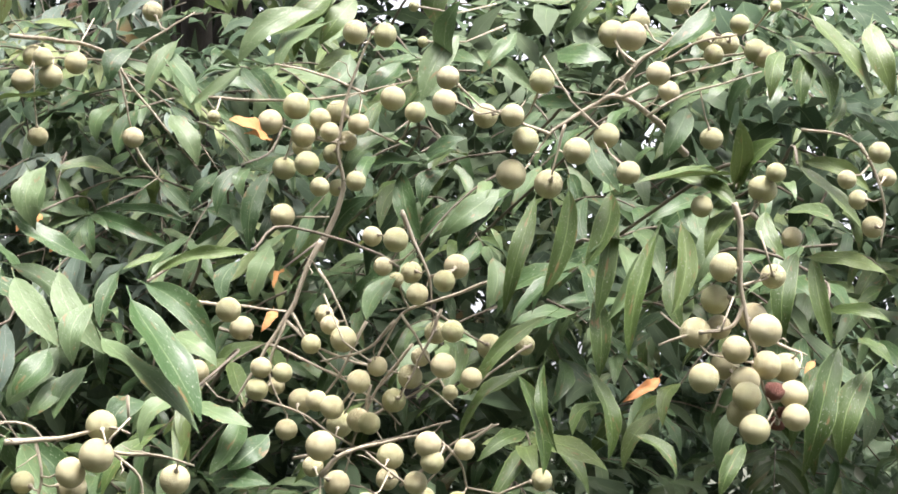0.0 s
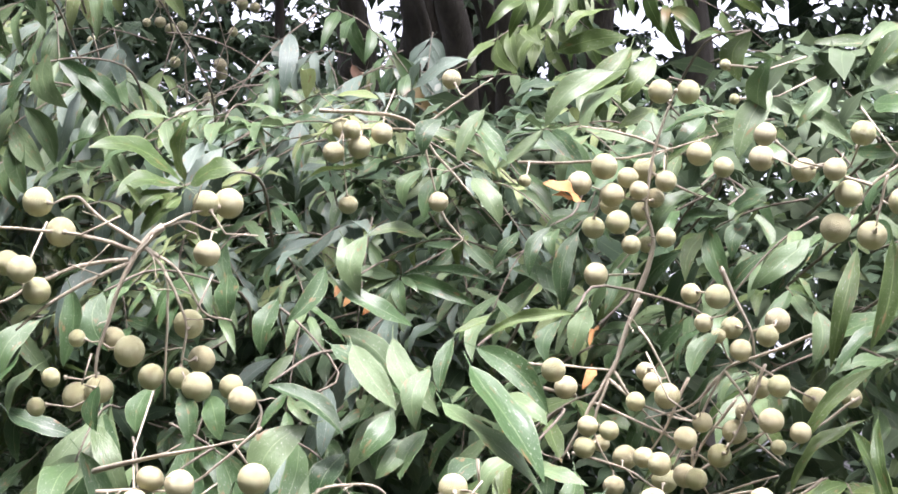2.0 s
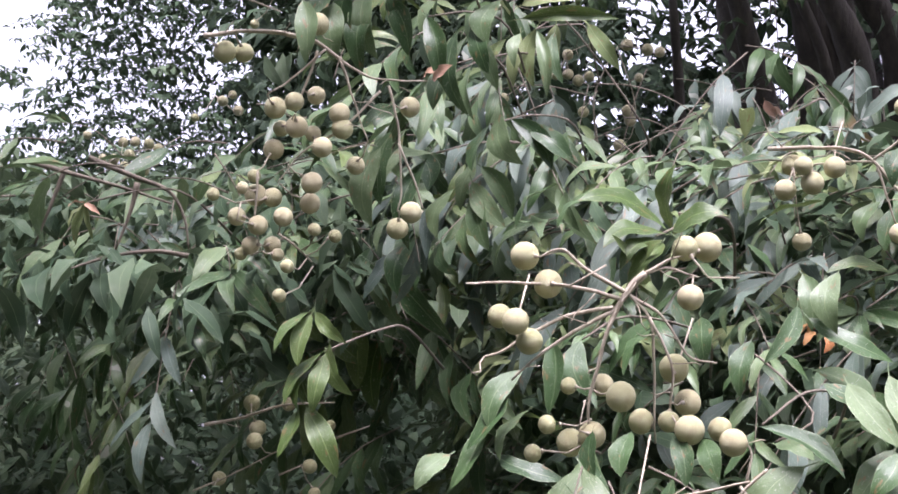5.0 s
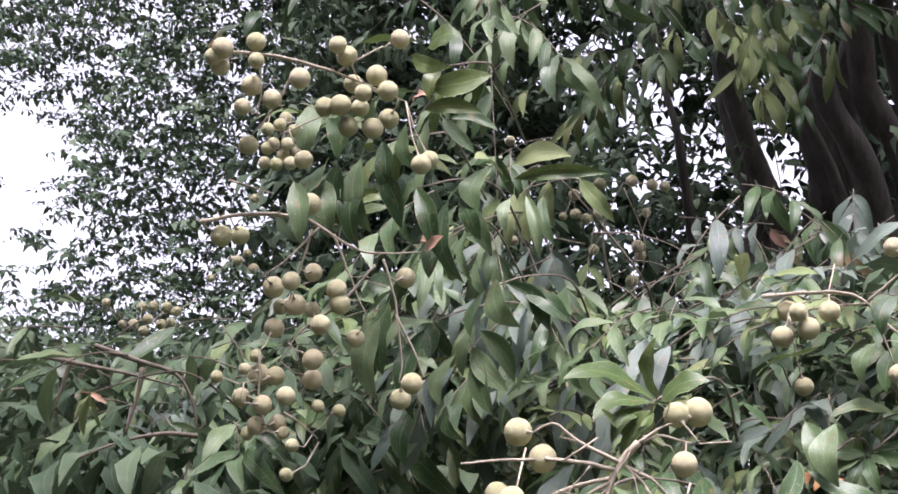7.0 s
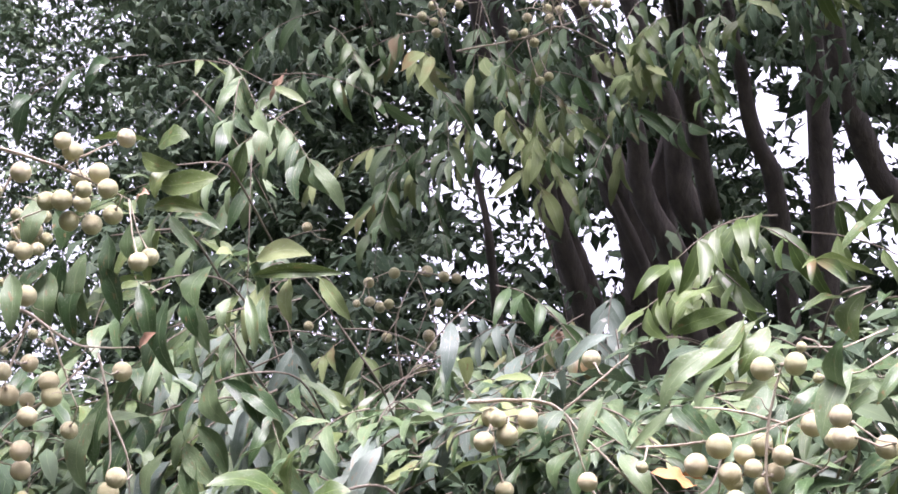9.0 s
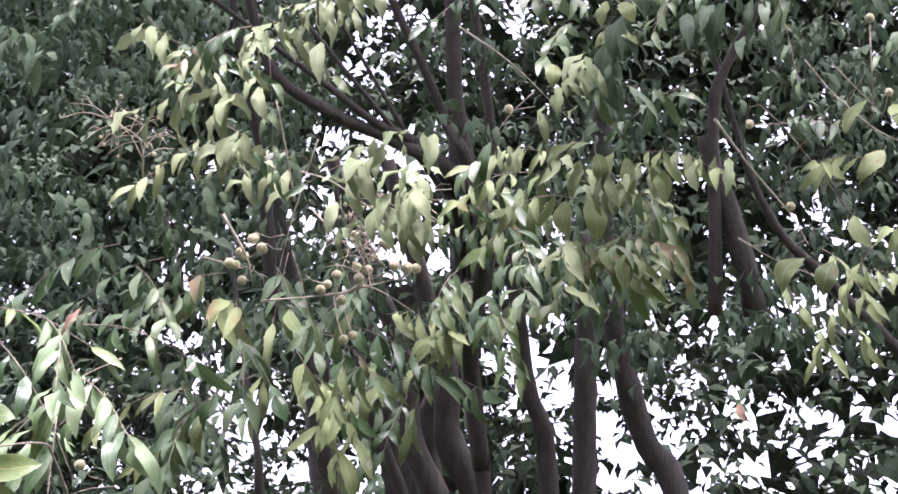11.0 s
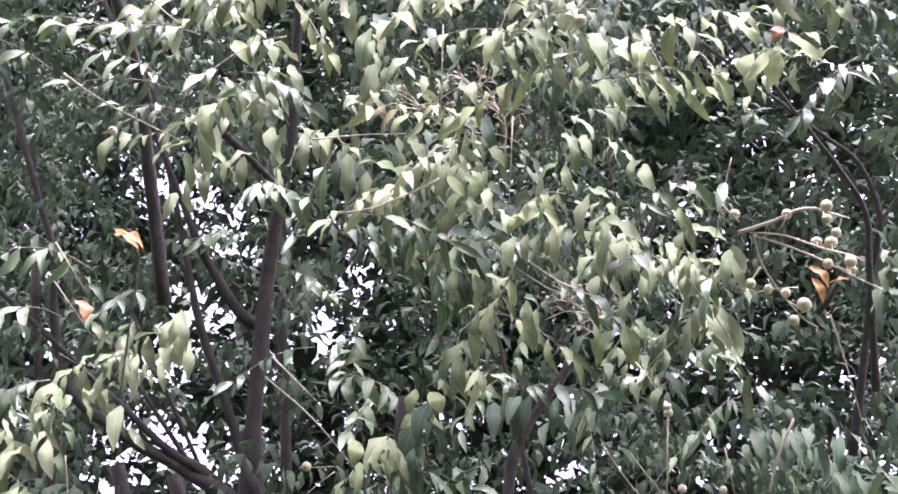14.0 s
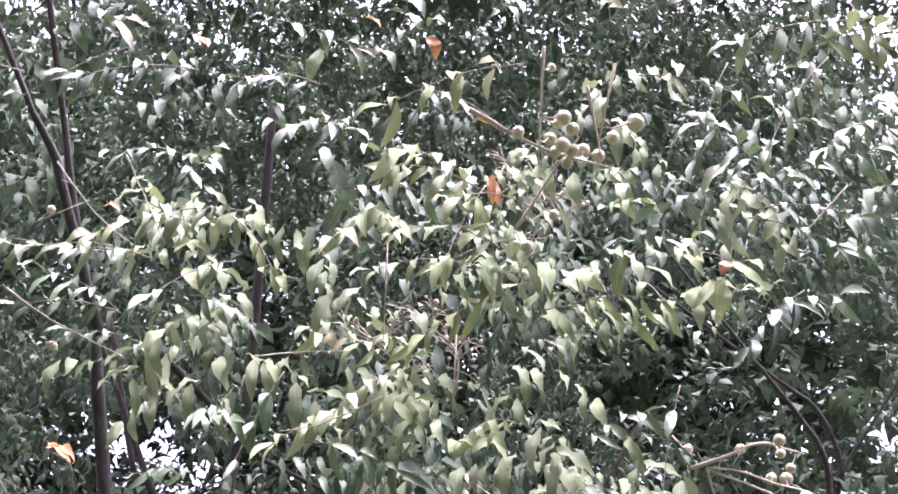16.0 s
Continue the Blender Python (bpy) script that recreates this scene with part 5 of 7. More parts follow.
leaf_spray('leaf', [
    (-0.381, 1.073, 1.695, -0.402, 1.048, 1.648, 0.28, -21),
    (-0.351, 1.083, 1.722, -0.350, 1.071, 1.671, 0.43, 0),
    (-0.395, 1.060, 1.721, -0.407, 1.026, 1.739, 0.41, 0),
    (-0.334, 1.112, 1.629, -0.309, 1.109, 1.597, 0.55, 21),
    (-0.405, 1.083, 1.588, -0.373, 1.080, 1.574, 0.57, -22),
    (-0.600, 0.980, 1.575, -0.542, 0.993, 1.554, 0.28, -12),
    (-0.632, 0.963, 1.575, -0.648, 0.937, 1.546, 0.44, -22),
    (-0.606, 0.971, 1.602, -0.624, 0.950, 1.547, 0.26, -5)])
leaf_spray('fresh', [
    (-1.125, 1.462, 1.782, -1.153, 1.432, 1.743, 0.44, -21),
    (-1.128, 1.460, 1.782, -1.137, 1.444, 1.726, 0.37, -12),
    (-1.112, 1.468, 1.786, -1.091, 1.466, 1.741, 0.47, -4),
    (-1.135, 1.468, 1.729, -1.140, 1.453, 1.677, 0.54, -9),
    (-1.121, 1.475, 1.729, -1.107, 1.475, 1.660, 0.37, -22),
    (-1.133, 1.481, 1.672, -1.124, 1.478, 1.600, 0.40, -23),
    (-1.108, 1.495, 1.672, -1.087, 1.502, 1.579, 0.30, 23),
    (-1.087, 1.484, 1.772, -1.043, 1.498, 1.714, 0.45, -16),
    (-1.068, 1.495, 1.773, -1.057, 1.496, 1.685, 0.41, 0),
    (-1.038, 1.515, 1.752, -1.040, 1.511, 1.658, 0.38, -4)])
leaf_spray('dead', [
    (-0.431, 1.274, 1.708, -0.431, 1.254, 1.695, 0.53, 1),
    (-0.421, 1.278, 1.716, -0.424, 1.257, 1.698, 0.49, -20),
    (-0.406, 1.289, 1.701, -0.409, 1.267, 1.688, 0.41, -9)])
leaf_spray('fresh', [
    (-0.746, 1.121, 2.166, -0.791, 1.075, 2.157, 0.32, 40),
    (-0.753, 1.121, 2.153, -0.711, 1.129, 2.132, 0.37, 40),
    (-0.737, 1.128, 2.160, -0.697, 1.126, 2.162, 0.69, 20),
    (-0.744, 1.138, 2.121, -0.677, 1.151, 2.122, 0.43, 30),
    (-0.751, 1.141, 2.098, -0.692, 1.155, 2.086, 0.28, 40),
    (-0.730, 1.139, 2.140, -0.737, 1.125, 2.099, 0.41, -14)])
leaf_spray('leaf', [
    (-0.851, 1.081, 2.109, -0.858, 1.074, 2.049, 0.43, -24),
    (-0.839, 1.093, 2.094, -0.828, 1.091, 2.048, 0.57, 1),
    (-0.850, 1.102, 2.049, -0.874, 1.085, 1.988, 0.40, 0),
    (-0.839, 1.108, 2.049, -0.835, 1.110, 1.981, 0.45, 3),
    (-0.818, 1.119, 2.053, -0.811, 1.126, 1.974, 0.32, -6),
    (-0.795, 1.126, 2.069, -0.790, 1.127, 2.007, 0.37, 6),
    (-0.771, 1.134, 2.085, -0.760, 1.135, 2.033, 0.33, 11),
    (-0.750, 1.145, 2.090, -0.742, 1.145, 2.032, 0.28, 20),
    (-0.737, 1.152, 2.089, -0.706, 1.160, 2.047, 0.29, -9),
    (-0.732, 1.155, 2.089, -0.682, 1.167, 2.067, 0.26, -2)])
leaf_spray('leaf', [
    (-0.740, 1.180, 2.004, -0.746, 1.173, 1.943, 0.38, 16),
    (-0.730, 1.186, 2.004, -0.710, 1.192, 1.946, 0.31, -13),
    (-0.758, 1.179, 1.976, -0.769, 1.165, 1.927, 0.40, -19),
    (-0.819, 1.167, 1.911, -0.827, 1.164, 1.835, 0.35, -9),
    (-0.802, 1.182, 1.893, -0.784, 1.184, 1.849, 0.49, -20),
    (-0.747, 1.216, 1.885, -0.757, 1.205, 1.831, 0.42, 13),
    (-0.743, 1.221, 1.879, -0.713, 1.233, 1.823, 0.33, 15)])
leaf_spray('pale', [
    (-0.791, 1.410, 2.122, -0.722, 1.425, 2.122, 0.39, 30),
    (-0.805, 1.406, 2.110, -0.822, 1.368, 2.124, 0.93, 10),
    (-0.788, 1.418, 2.105, -0.716, 1.439, 2.093, 0.30, -20),
    (-0.797, 1.418, 2.089, -0.806, 1.413, 2.018, 0.25, -12),
    (-0.781, 1.425, 2.095, -0.782, 1.425, 2.024, 0.29, -20),
    (-0.759, 1.436, 2.101, -0.755, 1.434, 2.042, 0.35, -3),
    (-0.726, 1.454, 2.102, -0.692, 1.469, 2.045, 0.30, 3),
    (-0.813, 1.411, 2.083, -0.820, 1.398, 2.039, 0.35, -12)])
leaf_spray('fresh', [
    (-0.772, 1.372, 2.090, -0.668, 1.408, 2.085, 0.16, 50),
    (-0.391, 1.205, 1.808, -0.438, 1.163, 1.782, 0.18, 50),
    (-0.849, 1.383, 1.929, -0.867, 1.370, 1.869, 0.25, -22)])
leaf_spray('fresh', [
    (-0.139, 1.164, 1.892, -0.175, 1.149, 1.829, 0.26, -15),
    (-0.130, 1.170, 1.887, -0.155, 1.153, 1.842, 0.39, -10),
    (-0.148, 1.160, 1.893, -0.195, 1.135, 1.843, 0.31, -6),
    (-0.128, 1.186, 1.845, -0.158, 1.158, 1.823, 0.32, -20),
    (-0.039, 1.196, 1.926, -0.093, 1.149, 1.927, 0.25, 40),
    (-0.046, 1.179, 1.964, -0.012, 1.164, 1.984, 0.47, -9),
    (-0.064, 1.191, 1.908, -0.098, 1.159, 1.893, 0.34, 12),
    (-0.050, 1.196, 1.913, -0.059, 1.186, 1.866, 0.47, 2),
    (-0.022, 1.187, 1.972, -0.060, 1.159, 1.940, 0.40, 19),
    (-0.207, 1.137, 1.885, -0.147, 1.137, 1.894, 0.29, 40)])
leaf_spray('fresh', [
    (-0.165, 1.142, 1.921, -0.196, 1.116, 1.891, 0.30, 12),
    (-0.095, 1.207, 1.830, -0.046, 1.202, 1.838, 0.29, 3)])
leaf_spray('pale', [
    (-0.250, 2.203, 3.017, -0.290, 2.193, 2.981, 0.49, -2),
    (-0.241, 2.214, 2.999, -0.232, 2.226, 2.937, 0.48, 15),
    (-0.211, 2.219, 3.000, -0.224, 2.237, 2.920, 0.42, 7),
    (-0.191, 2.227, 2.991, -0.184, 2.244, 2.921, 0.42, 22),
    (-0.272, 2.214, 2.990, -0.294, 2.227, 2.918, 0.41, 11),
    (-0.306, 2.243, 2.926, -0.307, 2.254, 2.865, 0.59, 10),
    (-0.266, 2.250, 2.927, -0.258, 2.271, 2.848, 0.50, -11),
    (-0.152, 2.243, 2.974, -0.130, 2.262, 2.904, 0.40, 15),
    (-0.280, 2.198, 3.016, -0.320, 2.193, 2.971, 0.44, -5),
    (-0.188, 2.114, 3.197, -0.185, 2.122, 3.143, 0.55, -18)])
leaf_spray('pale', [
    (-0.194, 2.116, 3.193, -0.219, 2.109, 3.156, 0.49, -21),
    (-0.169, 2.120, 3.193, -0.144, 2.121, 3.157, 0.51, -16),
    (-0.302, 2.124, 3.146, -0.302, 2.128, 3.096, 0.57, -11),
    (0.241, 2.259, 3.062, 0.196, 2.263, 2.999, 0.39, 8),
    (0.286, 2.271, 3.054, 0.301, 2.279, 3.001, 0.73, -10),
    (0.326, 2.277, 3.055, 0.349, 2.301, 2.975, 0.47, -21),
    (0.338, 2.352, 2.921, 0.292, 2.360, 2.850, 0.48, 13),
    (0.369, 2.352, 2.931, 0.403, 2.363, 2.879, 0.65, 2),
    (0.261, 2.306, 2.982, 0.207, 2.303, 2.928, 0.48, -23),
    (0.100, 2.369, 2.818, 0.056, 2.373, 2.756, 0.49, -22)])
leaf_spray('pale', [
    (0.150, 2.382, 2.810, 0.125, 2.388, 2.749, 0.62, -18),
    (0.195, 2.350, 2.882, 0.220, 2.364, 2.822, 0.55, -7),
    (-0.057, 2.044, 3.366, -0.088, 2.037, 3.327, 0.49, 17),
    (-0.052, 2.045, 3.366, -0.033, 2.045, 3.328, 0.58, 22)])
leaf_spray('pale', [
    (0.429, 1.601, 3.550, 0.428, 1.628, 3.491, 0.52, 0),
    (0.400, 1.606, 3.544, 0.382, 1.616, 3.501, 0.60, 0),
    (0.285, 1.561, 3.586, 0.266, 1.600, 3.512, 0.31, -3),
    (0.308, 1.578, 3.568, 0.350, 1.592, 3.526, 0.40, -6),
    (0.038, 1.524, 3.612, 0.004, 1.531, 3.572, 0.54, -8),
    (0.076, 1.520, 3.618, 0.092, 1.536, 3.572, 0.55, -24),
    (0.128, 1.586, 3.548, 0.031, 1.610, 3.485, 0.21, 4),
    (0.137, 1.593, 3.541, 0.105, 1.621, 3.478, 0.32, 16),
    (0.528, 1.532, 3.634, 0.503, 1.551, 3.581, 0.45, 11),
    (-0.106, 1.705, 3.402, -0.144, 1.712, 3.361, 0.43, -20)])
leaf_spray('pale', [
    (-0.078, 1.706, 3.402, -0.079, 1.716, 3.361, 0.58, 1),
    (0.059, 1.784, 3.324, 0.047, 1.793, 3.284, 0.66, -16),
    (0.174, 1.892, 3.212, 0.188, 1.926, 3.144, 0.37, 10),
    (0.155, 1.897, 3.205, 0.133, 1.917, 3.151, 0.46, -2),
    (-0.178, 1.943, 3.133, -0.188, 1.954, 3.090, 0.63, 21),
    (-0.155, 1.948, 3.129, -0.136, 1.957, 3.090, 0.64, 14),
    (-0.525, 1.616, 3.474, -0.491, 1.648, 3.411, 0.36, -19),
    (-0.365, 1.481, 3.634, -0.382, 1.495, 3.588, 0.48, -9),
    (-0.454, 1.539, 3.564, -0.415, 1.559, 3.515, 0.43, 20)])
leaf_spray('dead', [
    (0.063, 1.405, 3.596, 0.070, 1.421, 3.549, 0.46, -1),
    (-0.483, 1.237, 2.926, -0.451, 1.239, 2.895, 0.40, -3),
    (0.457, 1.648, 3.650, 0.448, 1.651, 3.616, 0.93, -2),
    (-0.428, 1.082, 3.176, -0.403, 1.075, 3.155, 0.38, 13),
    (0.517, 1.981, 3.358, 0.531, 1.996, 3.313, 0.40, 21),
    (0.547, 1.990, 3.351, 0.577, 1.970, 3.344, 0.49, 1),
    (0.523, 2.008, 3.404, 0.552, 2.021, 3.362, 0.42, 23)])
leaf_spray('dead', [
    (-0.478, 1.216, 2.901, -0.437, 1.214, 2.875, 0.33, 4),
    (-0.519, 1.248, 2.829, -0.505, 1.246, 2.795, 0.61, -19)])
leaf_spray('pale', [
    (-0.191, 1.161, 3.625, -0.208, 1.187, 3.574, 0.49, 0),
    (0.382, 1.448, 3.388, 0.352, 1.465, 3.345, 0.47, 0),
    (0.404, 1.446, 3.390, 0.398, 1.473, 3.339, 0.44, 0),
    (0.049, 1.369, 3.448, -0.003, 1.376, 3.414, 0.46, 23),
    (0.006, 1.373, 3.443, 0.040, 1.374, 3.416, 0.40, -23),
    (-0.099, 1.563, 3.272, -0.074, 1.575, 3.236, 0.49, 3),
    (-0.073, 1.564, 3.272, -0.056, 1.575, 3.235, 0.54, 0)])
leaf_spray('dead', [
    (-0.030, 1.155, 3.635, -0.018, 1.170, 3.595, 0.59, 19),
    (-0.384, 1.136, 3.641, -0.355, 1.142, 3.610, 0.44, -5),
    (-0.120, 1.128, 3.656, -0.097, 1.130, 3.628, 0.49, -14),
    (0.061, 1.314, 3.497, 0.059, 1.337, 3.450, 0.36, -11),
    (0.055, 1.256, 3.548, 0.051, 1.234, 3.541, 1.33, -14)])
limb(TREE, 'trunk', [(-0.375, 4.770, -0.100), (-0.325, 4.770, 1.501), (-0.325, 4.770, 3.002), (-0.414, 4.725, 3.288), (-0.463, 4.608, 3.507), (-0.477, 4.494, 3.742), (-0.466, 4.346, 4.066), (-0.404, 4.154, 4.513)], 0.053, 0.033)
limb(TREE, 'limb', [(-0.884, 5.312, 2.231), (-0.833, 5.070, 2.778), (-0.781, 4.823, 3.338), (-0.816, 4.725, 3.527), (-0.821, 4.636, 3.715), (-0.829, 4.501, 3.996), (-0.840, 4.323, 4.372), (-0.855, 4.065, 4.913)], 0.043, 0.015)
limb(TREE, 'limb', [(-1.069, 5.356, 2.266), (-1.048, 5.107, 2.811), (-1.028, 4.880, 3.307), (-1.036, 4.690, 3.709), (-1.041, 4.599, 3.900), (-1.009, 4.448, 4.243), (-0.959, 4.207, 4.790)], 0.037, 0.015)
limb(TREE, 'limb', [(-1.429, 5.178, 2.179), (-1.472, 4.914, 2.716), (-1.497, 4.767, 3.018), (-1.534, 4.623, 3.301), (-1.549, 4.531, 3.489), (-1.573, 4.383, 3.790), (-1.616, 4.119, 4.327)], 0.054, 0.021)
limb(TREE, 'limb', [(-1.623, 4.351, 2.363), (-1.572, 4.110, 2.910), (-1.554, 4.023, 3.109), (-1.593, 4.030, 3.312), (-1.705, 4.052, 3.901)], 0.019, 0.008)
limb(TREE, 'limb', [(-1.377, 6.188, 2.492), (-1.389, 5.931, 3.034), (-1.398, 5.740, 3.437), (-1.478, 5.590, 3.709), (-1.465, 5.468, 3.977), (-1.540, 5.309, 4.271), (-1.672, 5.030, 4.786)], 0.077, 0.029)
limb(TREE, 'limb', [(-1.365, 6.403, 2.529), (-1.314, 6.161, 3.076), (-1.276, 5.979, 3.489), (-1.370, 5.820, 3.771), (-1.345, 5.699, 4.046), (-1.399, 5.541, 4.349), (-1.492, 5.268, 4.875)], 0.092, 0.033)
limb(TREE, 'limb', [(-1.376, 5.977, 2.456), (-1.434, 5.710, 2.991), (-1.476, 5.515, 3.382), (-1.542, 5.373, 3.645), (-1.593, 5.256, 3.864), (-1.599, 5.152, 4.081), (-1.615, 4.895, 4.622)], 0.032, 0.011)
limb(TREE, 'limb', [(-1.700, 6.128, 1.200), (-1.680, 6.128, 3.146), (-1.615, 6.063, 3.437), (-1.628, 5.978, 3.684), (-1.688, 5.867, 3.931), (-1.720, 5.754, 4.174), (-1.707, 5.597, 4.504)], 0.140, 0.040, sides=12)
limb(TREE, 'limb', [(-1.606, 6.149, 1.200), (-1.606, 6.149, 3.142), (-1.529, 6.087, 3.432), (-1.521, 6.017, 3.652), (-1.498, 5.942, 3.871), (-1.378, 5.865, 4.128), (-1.301, 5.753, 4.408)], 0.120, 0.035, sides=12)
limb(TREE, 'limb', [(-1.947, 6.045, 1.900), (-1.947, 6.045, 3.161), (-1.904, 5.989, 3.404), (-1.942, 5.895, 3.651), (-1.953, 5.799, 3.896), (-1.933, 5.693, 4.160)], 0.110, 0.050)
limb(TREE, 'limb', [(-0.930, 6.299, 3.092), (-0.834, 6.160, 3.620), (-0.789, 6.025, 4.003), (-0.742, 5.877, 4.354), (-0.721, 5.729, 4.653)], 0.065, 0.040)
limb(TREE, 'broken_limb', [(0.001, 3.893, 3.371), (-0.034, 3.768, 3.615), (-0.068, 3.701, 3.738), (-0.080, 3.648, 3.844)], 0.037, 0.025)
limb(TREE, 'limb', [(0.579, 4.286, 3.130), (0.213, 4.002, 3.512), (0.104, 3.917, 3.626), (0.035, 3.823, 3.784), (0.001, 3.733, 3.957), (-0.101, 3.458, 4.480)], 0.019, 0.006)
limb(TREE, 'limb', [(-1.028, 4.880, 3.307), (-1.006, 4.604, 3.668), (-0.761, 3.754, 3.607), (-0.775, 3.655, 3.784), (-0.794, 3.555, 3.962), (-0.775, 3.436, 4.185), (-0.729, 3.252, 4.486), (-0.678, 3.119, 4.637), (-0.652, 3.031, 4.737), (-0.629, 2.885, 4.900), (-0.566, 2.488, 5.345)], 0.035, 0.013)
limb(TREE, 'limb', [(-1.028, 4.880, 3.307), (-1.006, 4.604, 3.668), (-0.776, 3.663, 3.769), (-0.830, 3.549, 3.961), (-0.872, 3.470, 4.094), (-0.943, 3.353, 4.285), (-0.982, 3.250, 4.462), (-1.094, 2.953, 4.972)], 0.023, 0.008)
limb(TREE, 'limb', [(-1.028, 4.880, 3.307), (-1.006, 4.604, 3.668), (-0.779, 3.687, 3.725), (-0.902, 3.579, 3.886), (-1.030, 3.518, 3.957), (-1.157, 3.442, 4.058), (-1.582, 3.187, 4.397)], 0.025, 0.007)
limb(TREE, 'limb', [(-1.028, 4.880, 3.307), (-1.006, 4.604, 3.668), (-0.799, 3.716, 3.665), (-0.843, 3.660, 3.753), (-0.920, 3.592, 3.856), (-1.238, 3.309, 4.278)], 0.016, 0.006)
limb(TREE, 'limb', [(-1.028, 4.880, 3.307), (-1.006, 4.604, 3.668), (-0.841, 3.747, 3.700), (-0.885, 3.683, 3.804), (-0.915, 3.646, 3.864), (-1.151, 3.352, 4.331)], 0.014, 0.005)
limb(TREE, 'limb', [(-0.113, 3.873, 3.374), (-0.080, 3.734, 3.637), (-0.047, 3.597, 3.899), (0.009, 3.542, 4.016), (0.115, 3.487, 4.148), (0.186, 3.442, 4.251), (0.509, 3.242, 4.715)], 0.022, 0.007)
limb(TREE, 'limb', [(-1.028, 4.880, 3.307), (-1.006, 4.604, 3.668), (-0.844, 3.653, 3.787), (-0.970, 3.569, 3.904), (-1.148, 3.493, 3.989), (-1.316, 3.402, 4.105), (-1.363, 3.297, 4.282), (-1.369, 3.199, 4.461), (-1.424, 3.093, 4.638), (-1.581, 2.796, 5.135)], 0.027, 0.008)
limb(TREE, 'limb', [(-1.445, 3.820, 3.492), (-1.428, 3.678, 3.755), (-1.420, 3.605, 3.892), (-1.423, 3.563, 3.968), (-1.450, 3.272, 4.492)], 0.024, 0.011)
limb(TREE, 'limb', [(-0.765, 3.415, 4.303), (-0.781, 3.407, 4.311), (-0.830, 3.381, 4.336), (-0.893, 3.310, 4.412), (-0.954, 3.216, 4.512), (-0.999, 3.122, 4.613), (-1.185, 2.735, 5.032)], 0.023, 0.007)
limb(TREE, 'limb', [(-0.730, 2.323, 4.171), (-0.527, 2.478, 4.013), (-0.483, 2.512, 3.978), (-0.431, 2.533, 3.958), (0.094, 2.744, 3.756)], 0.010, 0.004)
limb(TREE, 'limb', [(0.907, 3.504, 3.860), (0.948, 3.307, 4.082), (0.982, 3.141, 4.269), (0.996, 3.058, 4.362), (0.939, 2.960, 4.467), (0.818, 2.889, 4.538), (0.354, 2.620, 4.808)], 0.013, 0.004)
limb(TREE, 'limb', [(0.817, 3.235, 4.154), (0.994, 3.078, 4.339), (1.061, 3.019, 4.409), (1.415, 2.707, 4.779)], 0.009, 0.003)
limb(TREE, 'limb', [(-0.736, 2.305, 3.592), (-0.753, 2.105, 3.814), (-0.760, 2.025, 3.902), (-0.801, 1.834, 4.112), (-0.817, 1.730, 4.226), (-0.883, 1.329, 4.668)], 0.016, 0.006)
limb(TREE, 'limb', [(0.846, 2.919, 3.703), (0.828, 2.694, 3.901), (0.820, 2.594, 3.989), (0.757, 2.511, 4.061), (0.656, 2.407, 4.150), (0.299, 2.040, 4.464)], 0.010, 0.003)
limb(TREE, 'limb', [(-0.725, 1.958, 3.839), (-0.786, 1.737, 4.033), (-0.800, 1.685, 4.078), (-0.837, 1.624, 4.131), (-0.858, 1.580, 4.169), (-1.058, 1.154, 4.540)], 0.012, 0.005)
hanging_leaves('leaf', 0.064, 0.160, 4, [
    (-1.07, 1.85, 3.46), (-1.04, 1.91, 3.20), (-1.09, 2.16, 3.06), (-0.88, 1.97, 3.03), (-0.85, 2.12, 2.86), (-0.93, 2.12, 2.76), (-0.86, 2.17, 3.29), (-0.72, 2.08, 3.39), (-0.85, 2.31, 2.93), (-0.65, 2.29, 2.85), (-0.44, 2.17, 2.94), (-0.52, 2.07, 2.87), (-0.54, 2.38, 2.88), (-0.27, 2.16, 3.09), (-0.28, 1.93, 3.12), (-0.32, 2.03, 3.03), (-0.03, 1.98, 3.14), (0.02, 2.07, 3.52), (0.20, 2.16, 3.57), (0.27, 1.95, 3.38), (0.19, 2.20, 3.40), (0.36, 2.00, 3.42), (0.40, 2.18, 3.41), (0.09, 2.38, 3.11)])
hanging_leaves('leaf', 0.064, 0.160, 4, [
    (0.17, 2.31, 3.05), (-0.18, 2.16, 3.37), (-0.18, 2.20, 2.94), (-0.65, 2.03, 2.81), (-1.02, 2.14, 2.91), (-1.11, 2.18, 2.87), (-0.38, 2.15, 2.81), (-0.20, 3.01, 3.14), (-0.24, 2.23, 2.81), (-0.89, 1.75, 3.25), (-0.98, 2.11, 3.65), (-0.57, 2.11, 2.99)])
hanging_leaves('pale', 0.066, 0.160, 4, [
    (-0.35, 2.11, 2.92), (-0.27, 2.18, 3.01), (-0.20, 2.08, 2.96), (0.10, 2.46, 2.84), (0.26, 2.35, 2.97), (0.37, 2.39, 3.00), (0.33, 2.38, 2.82), (0.18, 2.37, 2.78), (-0.05, 1.98, 3.31), (0.29, 2.38, 2.89), (0.38, 2.15, 2.98), (-0.28, 2.19, 2.90), (-0.17, 2.20, 2.98)])
